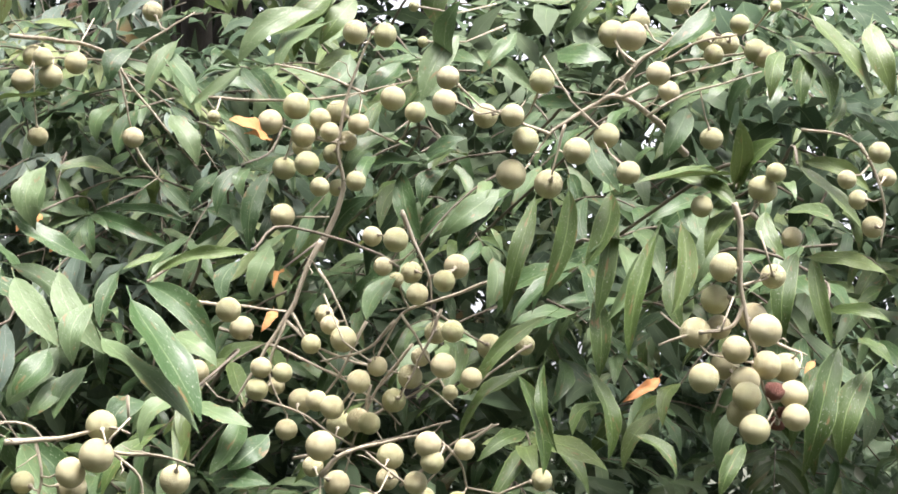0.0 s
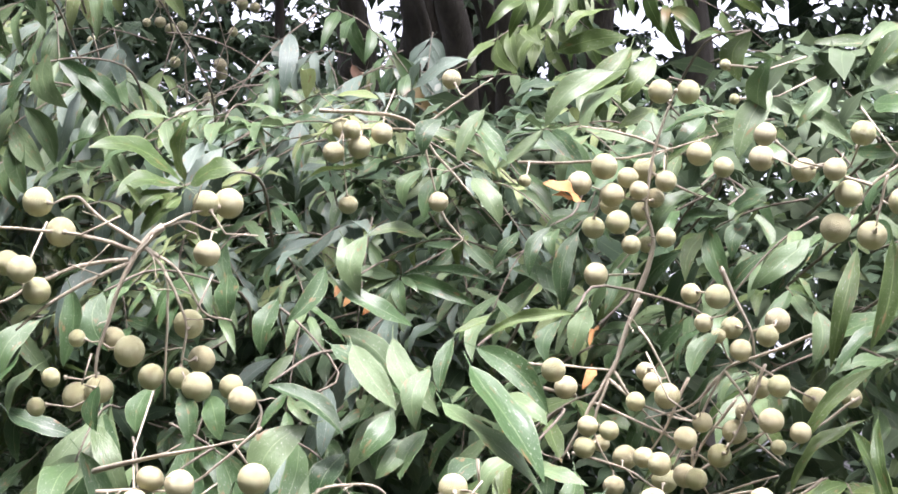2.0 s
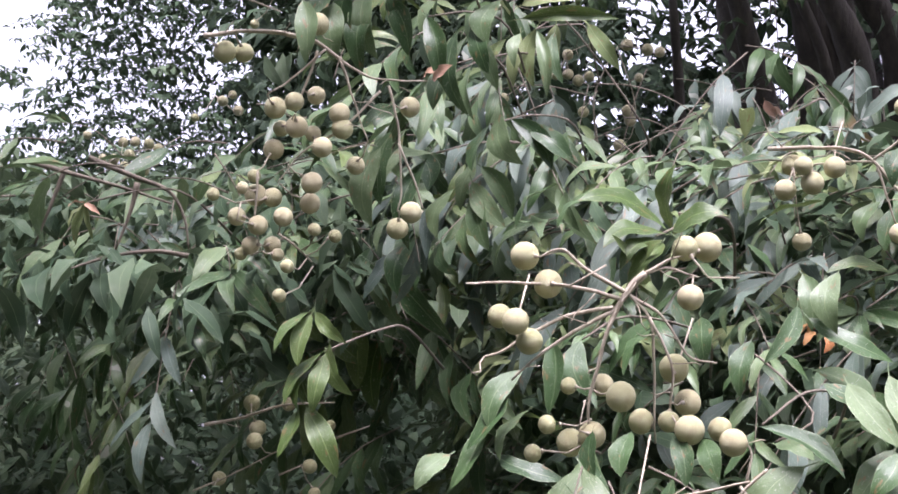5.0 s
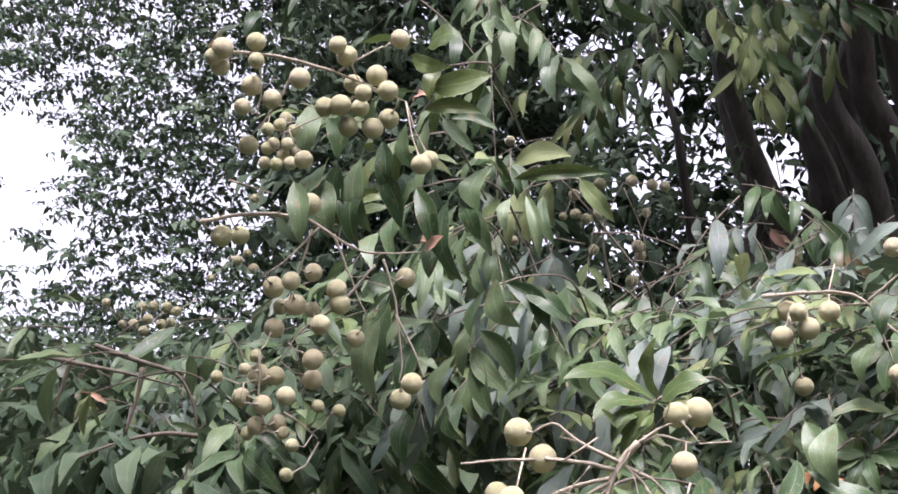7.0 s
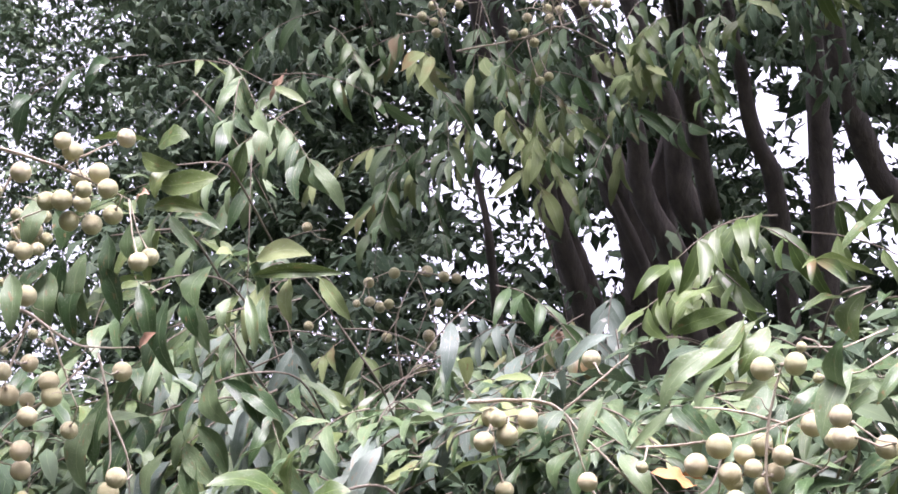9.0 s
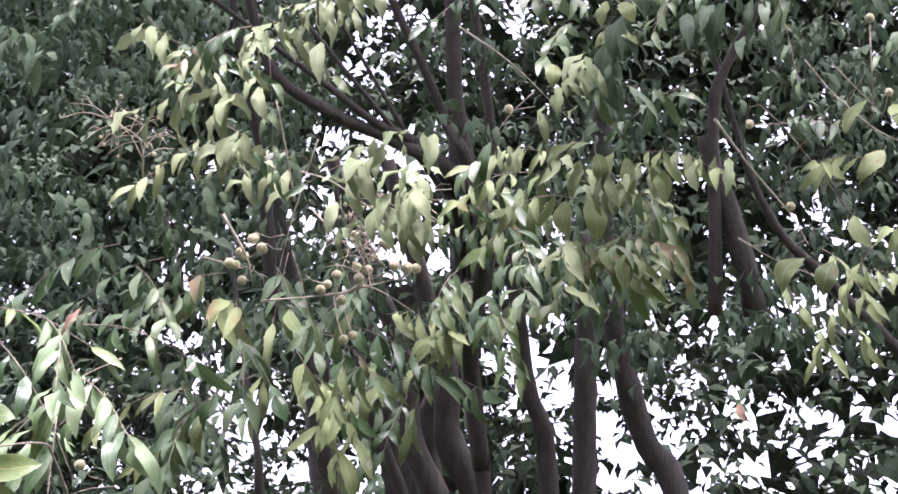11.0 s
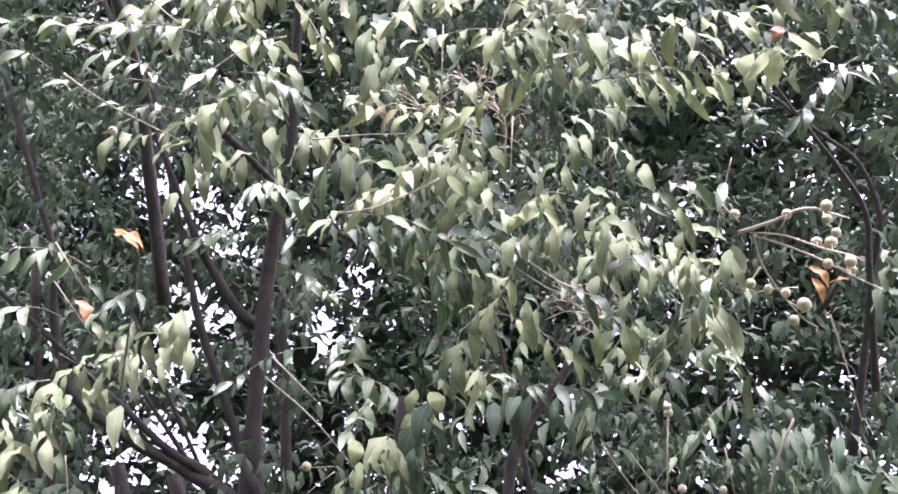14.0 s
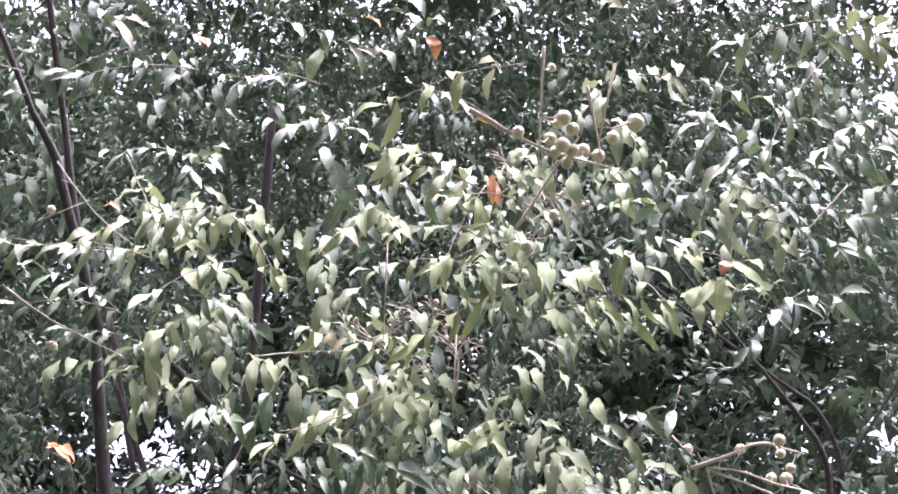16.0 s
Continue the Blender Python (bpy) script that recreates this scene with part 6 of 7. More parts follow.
hanging_leaves('leaf', 0.060, 0.160, 4, [
    (-0.44, 1.41, 3.64), (-0.50, 1.44, 3.47), (-0.40, 1.42, 3.37), (-0.33, 1.39, 3.41), (-0.53, 1.51, 3.43), (-0.75, 1.54, 3.52), (-0.51, 1.67, 3.50), (-0.37, 1.66, 3.48), (-0.42, 1.61, 3.30), (-0.22, 1.66, 3.62), (-0.21, 1.38, 3.55), (-0.09, 1.52, 3.66), (0.46, 1.38, 3.47), (0.42, 1.64, 3.58), (-0.13, 1.71, 3.42), (-0.08, 1.81, 3.48), (0.08, 1.75, 3.53), (-0.03, 1.80, 3.34), (0.20, 1.84, 3.40), (0.24, 1.86, 3.32), (0.33, 1.80, 3.32), (0.26, 1.71, 3.17), (-0.06, 1.81, 3.23), (0.18, 1.99, 3.26)])
hanging_leaves('leaf', 0.060, 0.160, 4, [
    (-0.27, 1.55, 3.33), (-0.17, 2.06, 3.21), (-0.31, 1.90, 3.13), (-0.60, 1.73, 3.20), (-0.63, 1.58, 3.13), (-0.73, 1.75, 3.17), (-0.73, 1.75, 3.05), (-0.04, 1.95, 3.15), (0.36, 1.98, 3.29), (0.43, 1.58, 3.75), (0.53, 1.49, 3.68), (-0.25, 1.67, 3.29), (0.33, 1.56, 3.28), (0.58, 1.64, 3.56), (0.48, 1.63, 3.48), (-0.19, 1.80, 3.35)])
hanging_leaves('pale', 0.062, 0.160, 4, [
    (0.01, 1.38, 3.47), (0.09, 1.60, 3.54), (0.12, 1.32, 3.45), (0.19, 1.42, 3.40), (0.26, 1.40, 3.40), (0.23, 1.45, 3.55), (0.06, 1.79, 3.33), (-0.09, 1.47, 3.24), (-0.40, 1.46, 3.51), (0.12, 1.59, 3.48), (0.04, 1.31, 3.46)])
hanging_leaves('leaf', 0.058, 0.160, 4, [
    (-0.57, 1.04, 3.42), (-0.58, 1.10, 3.63), (-0.39, 1.22, 3.67), (-0.27, 1.18, 3.74), (-0.48, 1.17, 3.67), (-0.38, 1.22, 3.45), (-0.28, 1.17, 3.51), (-0.19, 1.18, 3.56), (-0.07, 1.20, 3.74), (0.06, 1.07, 3.54), (0.34, 1.07, 3.54), (0.42, 1.20, 3.60), (0.51, 1.36, 3.65), (0.53, 1.10, 3.46), (0.56, 1.03, 3.44), (0.27, 1.13, 3.39), (0.46, 1.31, 3.48), (0.44, 1.37, 3.44), (-0.36, 1.25, 3.30), (-0.28, 1.23, 3.33), (-0.60, 1.36, 3.42), (-0.51, 1.45, 3.37), (0.01, 1.25, 3.58), (0.57, 1.16, 3.70)])
hanging_leaves('leaf', 0.058, 0.160, 4, [
    (0.58, 1.14, 3.36), (-0.14, 1.22, 3.50), (-0.13, 1.23, 3.68), (-0.05, 1.29, 3.69)])
hanging_leaves('pale', 0.060, 0.160, 4, [
    (0.11, 1.09, 3.46), (0.25, 1.17, 3.68), (0.20, 1.30, 3.45), (0.05, 1.37, 3.54), (-0.08, 1.21, 3.31), (-0.02, 1.28, 3.49), (0.29, 1.23, 3.62), (0.11, 1.28, 3.38), (0.48, 1.04, 3.40), (0.55, 1.02, 3.47)])
hanging_leaves('leaf', 0.095, 0.220, 4, [
    (-1.09, 2.68, 2.95), (-1.00, 2.73, 2.84), (-1.11, 2.62, 3.06), (-1.07, 2.82, 3.16), (-1.19, 2.64, 2.86), (-1.32, 2.89, 2.85), (-1.20, 2.94, 2.83), (-0.88, 2.98, 3.19), (-0.78, 3.05, 3.13), (-0.81, 3.06, 2.93), (-0.86, 3.10, 3.03), (-0.99, 2.98, 3.24), (-1.05, 2.87, 3.04), (-1.36, 2.83, 3.23), (-1.31, 2.50, 3.10), (-0.88, 2.74, 2.96)])
hanging_leaves('pale', 0.085, 0.200, 4, [
    (-0.97, 2.47, 2.91), (-0.93, 2.58, 2.84), (-1.16, 2.58, 2.78), (-1.11, 2.65, 2.76), (-0.80, 2.80, 3.00), (-0.72, 2.88, 2.94), (-0.79, 2.55, 2.93), (-0.74, 2.76, 2.83), (-0.97, 2.62, 3.09), (-0.92, 2.67, 2.82), (-1.07, 2.46, 2.88), (-0.65, 2.81, 3.05)])
hanging_leaves('fresh', 0.085, 0.200, 4, [
    (-0.54, 2.78, 2.97), (-0.61, 2.85, 3.08), (-0.47, 2.85, 3.01), (-0.87, 2.85, 3.12)])
hanging_leaves('leaf', 0.075, 0.180, 4, [
    (-0.97, 1.74, 2.55), (-0.84, 1.45, 2.39), (-1.05, 1.64, 2.50), (-0.88, 1.70, 2.47), (-0.91, 1.50, 2.46), (-0.84, 1.49, 2.36), (-0.86, 1.63, 2.39), (-0.90, 1.57, 2.34), (-1.10, 1.59, 2.55), (-1.00, 1.81, 2.30), (-0.86, 1.66, 2.20), (-0.81, 1.67, 2.10), (-0.79, 1.77, 2.12), (-0.67, 1.89, 2.20), (-0.68, 1.95, 2.14), (-0.60, 1.91, 2.09), (-0.47, 1.83, 2.09), (-0.70, 1.76, 2.07), (-0.83, 1.93, 2.09), (-0.84, 1.78, 2.06), (-0.51, 1.74, 2.00), (-0.63, 1.84, 2.03)])
hanging_leaves('fresh', 0.070, 0.170, 4, [
    (-0.30, 1.73, 2.18), (-0.30, 1.92, 2.22), (-0.21, 1.70, 2.17), (-0.34, 1.75, 2.13), (-0.30, 1.70, 2.08), (-0.21, 1.87, 2.20), (-0.22, 2.07, 2.30), (-0.84, 1.56, 2.38)])
hanging_leaves('leaf', 0.080, 0.200, 4, [
    (-0.96, 1.51, 1.97), (-1.02, 1.72, 2.00), (-0.83, 1.44, 1.99), (-0.84, 1.55, 2.00), (-1.09, 1.65, 1.87), (-0.96, 1.38, 1.76), (-1.08, 1.67, 1.76), (-0.92, 1.54, 1.87), (-0.81, 1.44, 1.89), (-0.94, 1.50, 1.78), (-1.07, 1.54, 1.69), (-1.02, 1.54, 1.64), (-1.13, 1.50, 1.85), (-1.00, 1.36, 1.86), (-1.20, 1.32, 1.87), (-1.42, 1.52, 2.02), (-1.21, 1.42, 1.84), (-0.91, 1.55, 2.09), (-0.77, 1.45, 2.07), (-0.92, 1.46, 2.09)])
hanging_leaves('leaf', 0.100, 0.240, 4, [
    (-2.31, 2.18, 2.00), (-2.13, 2.16, 2.00), (-2.00, 2.15, 1.97), (-2.02, 1.95, 1.88), (-2.02, 2.12, 1.85), (-2.01, 2.28, 1.94), (-2.17, 2.07, 1.76), (-1.92, 2.26, 1.87), (-2.01, 2.32, 2.06), (-2.01, 2.19, 2.10), (-2.19, 2.14, 1.84), (-1.95, 2.01, 1.75), (-1.85, 2.06, 1.78), (-1.93, 2.32, 1.94)])
GAPS = [(1.56, 10.5, 22.7, 0.012), (1.56, 17.7, 18.0, 0.007), (1.56, 20.6, 20.1, 0.005), (1.56, 5.4, 20.7, 0.011), (1.56, 21.5, 18.6, 0.005), (1.56, 18.1, 19.1, 0.004), (1.56, 10.6, 24.0, 0.006), (1.88, 19.0, 29.6, 0.011), (1.88, 18.2, 27.2, 0.009), (1.88, 15.8, 26.3, 0.011), (1.88, 16.0, 35.7, 0.013), (1.88, 8.2, 19.7, 0.012), (1.88, -2.7, 22.5, 0.008), (1.88, 12.6, 26.3, 0.012), (1.88, 15.1, 25.4, 0.014), (1.88, 14.4, 34.7, 0.008), (1.80, 16.3, 39.8, 0.015), (1.80, 14.1, 38.7, 0.009)]
GAPS += [(1.80, 17.5, 33.2, 0.011), (1.80, 9.3, 35.4, 0.010), (1.80, 8.3, 37.0, 0.006), (1.80, -18.7, 39.6, 0.007), (1.78, 17.7, 40.0, 0.016), (1.78, 20.3, 40.3, 0.009), (1.78, -19.6, 38.9, 0.012), (1.78, 22.8, 53.6, 0.007), (1.55, 10.3, 23.9, 0.010), (1.55, 4.5, 21.3, 0.011), (1.55, 17.5, 18.6, 0.008), (1.55, 21.0, 18.9, 0.006), (1.55, 15.2, 31.2, 0.013), (1.55, 12.4, 31.0, 0.008), (1.52, 17.7, 18.5, 0.008), (1.52, 17.1, 17.2, 0.004), (1.52, 7.0, 18.5, 0.007), (1.52, 27.1, 19.4, 0.004)]
GAPS += [(1.55, 9.3, 23.2, 0.015), (1.55, 9.3, 24.4, 0.009), (1.55, 8.9, 21.8, 0.01), (1.55, 4.2, 20.6, 0.016), (1.55, 3.3, 21.7, 0.015), (1.55, 17.0, 18.5, 0.012), (1.55, 6.3, 18.4, 0.015), (1.55, 13.8, 30.7, 0.016), (1.55, 16.8, 31.0, 0.009), (1.55, 12.4, 30.8, 0.009)]
hanging_leaves('pale', 0.058, 0.160, 4, [
    (-0.14, 1.41, 3.53), (-0.05, 1.49, 3.71), (-0.04, 1.54, 3.63), (0.07, 1.59, 3.64), (0.14, 1.44, 3.49), (0.24, 1.54, 3.75), (0.30, 1.60, 3.55), (0.11, 1.68, 3.53), (0.17, 1.45, 3.35), (0.02, 1.57, 3.58), (0.33, 1.48, 3.48), (-0.13, 1.72, 3.51), (-0.07, 1.74, 3.51), (-0.15, 1.55, 3.25), (0.08, 1.64, 3.29), (0.00, 1.66, 3.18), (0.23, 1.68, 3.28), (-0.34, 1.37, 3.49), (-0.43, 1.46, 3.60), (-0.45, 1.36, 3.39)])
hanging_leaves('pale', 0.062, 0.160, 4, [
    (-0.56, 2.07, 2.88), (-0.66, 2.16, 2.93), (-0.59, 2.06, 2.82), (-0.72, 2.14, 2.90), (-0.95, 2.21, 3.13), (-0.86, 2.10, 3.34), (0.27, 2.17, 2.97), (0.20, 2.11, 2.91), (0.14, 2.49, 2.89), (0.03, 2.53, 2.89), (0.31, 2.39, 2.92), (0.36, 2.25, 2.81), (0.22, 2.28, 2.79), (-0.26, 2.39, 3.03), (-0.33, 2.35, 3.09)])
hanging_leaves('leaf', 0.060, 0.160, 4, [
    (-1.00, 2.08, 3.26), (-1.08, 2.08, 3.36), (-1.18, 2.11, 3.48), (-0.80, 2.31, 3.10), (-0.06, 2.53, 3.32), (0.03, 2.27, 3.51), (0.13, 2.50, 3.44), (0.30, 2.27, 3.40), (0.35, 2.48, 3.34), (0.47, 2.61, 3.51), (-0.46, 2.27, 3.63), (-0.31, 2.06, 3.55), (-0.23, 2.11, 3.50), (-0.42, 2.33, 3.49), (-0.28, 2.30, 3.35), (-0.15, 2.18, 3.62), (-0.55, 2.15, 3.64), (-1.04, 2.11, 3.65)])
leaf_spray('tan', [
    (-0.737, 1.108, 1.939, -0.710, 1.097, 1.946, 0.64, 20),
    (-0.904, 2.760, 2.370, -0.864, 2.769, 2.343, 0.52, -12),
    (-1.914, 1.824, 2.032, -1.885, 1.831, 1.989, 0.58, 3),
    (-1.902, 1.833, 2.027, -1.860, 1.839, 2.007, 0.52, -11),
    (-0.743, 1.101, 2.090, -0.719, 1.090, 2.090, 0.53, 2)])
leaf_spray('tan', [
    (-0.044, 2.425, 2.576, -0.035, 2.422, 2.540, 0.59, 11),
    (-1.270, 2.285, 2.850, -1.303, 2.281, 2.792, 0.30, -18),
    (-0.893, 2.733, 2.371, -0.866, 2.738, 2.327, 0.54, 0),
    (-0.815, 1.224, 1.984, -0.785, 1.212, 1.980, 0.60, 10)])
fruit_bunch('tan longan fruit on long pale grey twigs', 0.0091,
    [[(-0.450, 0.835, 1.529), (-0.393, 0.809, 1.539), (-0.343, 0.817, 1.550)],
     [(-0.333, 0.818, 1.558), (-0.344, 0.817, 1.547), (-0.366, 0.816, 1.528), (-0.383, 0.814, 1.517), (-0.389, 0.816, 1.500)],
     [(-0.349, 0.816, 1.547), (-0.339, 0.820, 1.532)],
     [(-0.433, 0.805, 1.516), (-0.396, 0.812, 1.518), (-0.379, 0.815, 1.516)],
     [(-0.313, 0.829, 1.509), (-0.293, 0.831, 1.522), (-0.266, 0.836, 1.524), (-0.253, 0.841, 1.512)]],
    [(-0.330, 0.803, 1.526, 1.08), (-0.401, 0.813, 1.525, 0.95), (-0.379, 0.807, 1.522, 1.00), (-0.407, 0.806, 1.510, 1.00), (-0.428, 0.806, 1.499, 0.90), (-0.371, 0.823, 1.499, 0.90)])
leaf_spray('leaf', [
    (-0.336, 0.914, 1.563, -0.362, 0.897, 1.511, 0.43, -22),
    (-0.312, 0.922, 1.545, -0.324, 0.905, 1.508, 0.49, 0),
    (-0.362, 0.905, 1.589, -0.306, 0.901, 1.555, 0.26, -23),
    (-0.279, 0.924, 1.574, -0.302, 0.905, 1.535, 0.46, -5),
    (-0.268, 0.929, 1.553, -0.284, 0.909, 1.530, 0.65, -7),
    (-0.320, 0.909, 1.617, -0.278, 0.903, 1.575, 0.34, -23),
    (-0.279, 0.916, 1.622, -0.244, 0.910, 1.570, 0.30, -10),
    (-0.420, 0.895, 1.582, -0.407, 0.882, 1.548, 0.39, -2),
    (-0.401, 0.899, 1.581, -0.386, 0.886, 1.551, 0.46, 7),
    (-0.475, 0.883, 1.586, -0.467, 0.869, 1.555, 0.44, 21)])
hanging_leaves('leaf', 0.090, 0.120, 3, [
    (-0.54, 1.05, 1.58), (-0.51, 1.08, 1.57), (-0.49, 1.11, 1.59), (-0.57, 1.14, 1.56), (-0.45, 1.16, 1.56), (-0.41, 1.18, 1.54), (-0.54, 1.04, 1.53), (-0.45, 1.03, 1.55)])
hanging_leaves('skylit', 0.090, 0.180, 4, [
    (-0.87, 1.56, 2.10), (-0.75, 1.41, 2.00), (-0.78, 1.50, 1.96), (-0.84, 1.55, 1.96)])
hanging_leaves('skylit', 0.085, 0.160, 4, [
    (-0.87, 1.50, 2.16), (-0.81, 1.50, 2.13), (-0.92, 1.62, 2.05), (-0.79, 1.54, 1.98), (-0.66, 1.68, 1.96), (-0.65, 1.75, 2.01), (-0.57, 1.57, 2.08)])
hanging_leaves('skylit', 0.070, 0.140, 4, [
    (-0.70, 2.12, 2.20), (-0.75, 2.14, 2.18), (-0.59, 2.21, 2.26), (-0.65, 2.12, 2.18), (-0.88, 2.07, 2.14), (-0.89, 1.97, 2.14)])
hanging_leaves('skylit', 0.085, 0.150, 4, [
    (-0.37, 1.35, 1.72), (-0.70, 1.31, 1.93), (-0.54, 1.31, 1.87)])
hanging_leaves('leaf', 0.075, 0.180, 4, [
    (-1.21, 2.72, 3.08), (-1.07, 2.53, 2.89), (-1.02, 2.59, 2.80), (-1.04, 2.81, 2.82), (-1.25, 2.71, 2.83), (-1.16, 2.57, 2.71), (-1.19, 2.80, 2.76), (-0.79, 2.80, 2.88), (-0.74, 2.75, 2.78), (-0.58, 2.82, 3.02), (-0.48, 2.70, 2.97), (-0.88, 2.60, 2.88), (-0.91, 2.86, 2.91), (-1.33, 2.50, 2.94), (-1.58, 2.58, 3.03)])
hanging_leaves('fresh', 0.075, 0.160, 4, [
    (-0.14, 2.39, 2.93), (-0.29, 2.35, 2.87), (-0.35, 2.28, 2.92), (-0.13, 2.56, 2.99), (-0.21, 2.47, 3.00), (-0.24, 2.32, 2.87), (-0.33, 2.30, 2.88)])
hanging_leaves('skylit', 0.080, 0.150, 4, [
    (-0.88, 1.60, 2.15), (-0.82, 1.57, 2.12), (-0.94, 1.64, 2.05), (-0.82, 1.52, 1.99), (-0.67, 1.69, 2.00), (-0.50, 1.63, 2.03), (-0.49, 1.76, 2.07), (-0.42, 1.79, 2.00)])
# spots of the clumps whose leaf colour is lightened as if in sun
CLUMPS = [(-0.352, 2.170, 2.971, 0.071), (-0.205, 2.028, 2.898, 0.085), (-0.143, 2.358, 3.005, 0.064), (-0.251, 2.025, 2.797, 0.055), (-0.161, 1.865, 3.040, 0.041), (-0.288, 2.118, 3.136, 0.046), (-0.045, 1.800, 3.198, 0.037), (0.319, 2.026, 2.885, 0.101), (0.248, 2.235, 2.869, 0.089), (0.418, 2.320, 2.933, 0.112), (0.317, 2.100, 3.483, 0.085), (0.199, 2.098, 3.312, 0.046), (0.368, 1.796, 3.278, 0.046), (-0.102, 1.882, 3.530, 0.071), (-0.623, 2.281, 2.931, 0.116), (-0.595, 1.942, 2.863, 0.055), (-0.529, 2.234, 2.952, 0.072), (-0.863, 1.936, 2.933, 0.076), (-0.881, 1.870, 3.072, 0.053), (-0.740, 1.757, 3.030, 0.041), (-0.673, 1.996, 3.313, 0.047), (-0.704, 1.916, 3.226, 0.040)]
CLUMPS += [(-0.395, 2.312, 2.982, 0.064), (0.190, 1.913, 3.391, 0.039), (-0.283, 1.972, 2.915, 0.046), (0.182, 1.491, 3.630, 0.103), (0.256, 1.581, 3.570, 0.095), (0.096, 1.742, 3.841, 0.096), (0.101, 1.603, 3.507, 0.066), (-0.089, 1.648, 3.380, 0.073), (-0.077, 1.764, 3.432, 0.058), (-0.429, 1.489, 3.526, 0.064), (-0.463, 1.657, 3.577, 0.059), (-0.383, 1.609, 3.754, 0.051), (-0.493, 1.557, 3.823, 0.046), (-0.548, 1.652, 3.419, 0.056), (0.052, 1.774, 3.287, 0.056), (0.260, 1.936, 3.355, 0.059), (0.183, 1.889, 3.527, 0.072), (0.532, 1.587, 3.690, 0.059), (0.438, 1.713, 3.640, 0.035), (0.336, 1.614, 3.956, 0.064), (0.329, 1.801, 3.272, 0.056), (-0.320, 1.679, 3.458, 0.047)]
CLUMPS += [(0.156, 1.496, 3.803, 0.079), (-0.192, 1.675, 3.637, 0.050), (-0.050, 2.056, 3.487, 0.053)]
HOLLOWS = [(1.86, 4.6, 33.7, 0.031), (1.86, 2.0, 32.0, 0.031), (1.86, 26.0, 28.6, 0.024), (1.86, 3.4, 28.5, 0.024), (1.86, 0.9, 26.6, 0.024), (1.86, 13.7, 31.1, 0.027), (1.86, -1.2, 29.2, 0.027), (1.86, 27.2, 35.1, 0.024), (1.86, 18.2, 37.7, 0.020), (1.86, 6.0, 37.1, 0.024), (1.86, 12.6, 32.8, 0.013), (1.86, 12.4, 35.1, 0.013), (1.86, 12.3, 37.5, 0.013), (1.86, 12.2, 39.8, 0.013), (1.86, 12.6, 30.8, 0.016), (1.86, 15.0, 28.6, 0.016), (1.86, 16.9, 29.8, 0.016), (1.86, 17.8, 31.0, 0.013), (1.86, 16.2, 34.6, 0.012), (1.86, 15.2, 33.1, 0.012)]
HOLLOWS += [(1.82, 23.1, 44.7, 0.024), (1.82, 10.4, 45.1, 0.025), (1.82, 11.5, 46.4, 0.024), (1.82, -13.5, 41.8, 0.043), (1.82, -18.6, 42.1, 0.039), (1.82, -9.5, 41.5, 0.027), (1.82, 6.7, 37.2, 0.031), (1.82, 12.6, 39.3, 0.018), (1.82, 9.2, 39.8, 0.022), (1.82, 9.2, 51.4, 0.022), (1.82, 0.6, 51.6, 0.018), (1.82, 23.0, 48.0, 0.018), (1.82, -17.0, 39.0, 0.031), (1.82, -11.5, 39.9, 0.024), (1.82, 12.1, 40.5, 0.011), (1.82, 12.4, 38.2, 0.011), (1.82, 12.6, 36.4, 0.011), (1.82, 12.7, 34.9, 0.011)]
HOLLOWS += [(1.8, -8.7, 42.0, 0.043), (1.8, -14.7, 42.5, 0.037), (1.8, -17.4, 40.7, 0.035), (1.8, -11.6, 40.7, 0.033), (1.8, 11.9, 47.3, 0.029), (1.8, 10.9, 44.9, 0.027), (1.8, 22.5, 46.0, 0.024), (1.8, -9.2, 34.1, 0.043), (1.8, -13.6, 33.1, 0.043), (1.8, 5.6, 37.2, 0.033), (1.8, 7.8, 35.0, 0.031), (1.8, 0.7, 35.7, 0.027), (1.8, 15.9, 36.6, 0.024), (1.88, 2.4, 31.2, 0.035), (1.88, 7.4, 32.9, 0.033), (1.88, 2.8, 28.3, 0.024), (1.88, 9.0, 30.6, 0.024), (1.88, 2.0, 23.6, 0.024), (1.88, 27.6, 29.0, 0.02), (1.88, 15.2, 30.4, 0.022)]
HOLLOWS += [(1.55, 34.7, 31.5, 0.031), (1.55, 32.2, 26.5, 0.033), (1.55, 27.8, 23.6, 0.027), (1.55, 29.7, 24.4, 0.024), (1.55, 25.6, 27.0, 0.024), (1.55, 28.0, 31.5, 0.024), (1.55, 3.0, 25.1, 0.031), (1.55, 1.4, 27.3, 0.027), (1.55, 3.3, 30.7, 0.024), (1.55, -1.0, 28.6, 0.024), (1.55, 27.4, 23.5, 0.031), (1.55, 23.9, 21.3, 0.031), (1.55, 20.9, 23.7, 0.027), (1.55, 24.9, 24.7, 0.024), (1.55, 16.7, 22.4, 0.031)]
limb(TREE, 'bare_twig', [(-0.746, 2.026, 2.876), (-0.747, 1.986, 2.942), (-0.752, 1.935, 3.024)], 0.0022, 0.0013, TWIG, 7)
limb(TREE, 'bare_twig', [(-0.623, 2.052, 2.862), (-0.678, 2.020, 2.902), (-0.729, 2.002, 2.920)], 0.0022, 0.0013, TWIG, 7)
limb(TREE, 'bare_twig', [(0.458, 2.048, 3.113), (0.426, 2.079, 3.055), (0.409, 2.107, 3.006)], 0.0022, 0.0013, TWIG, 7)
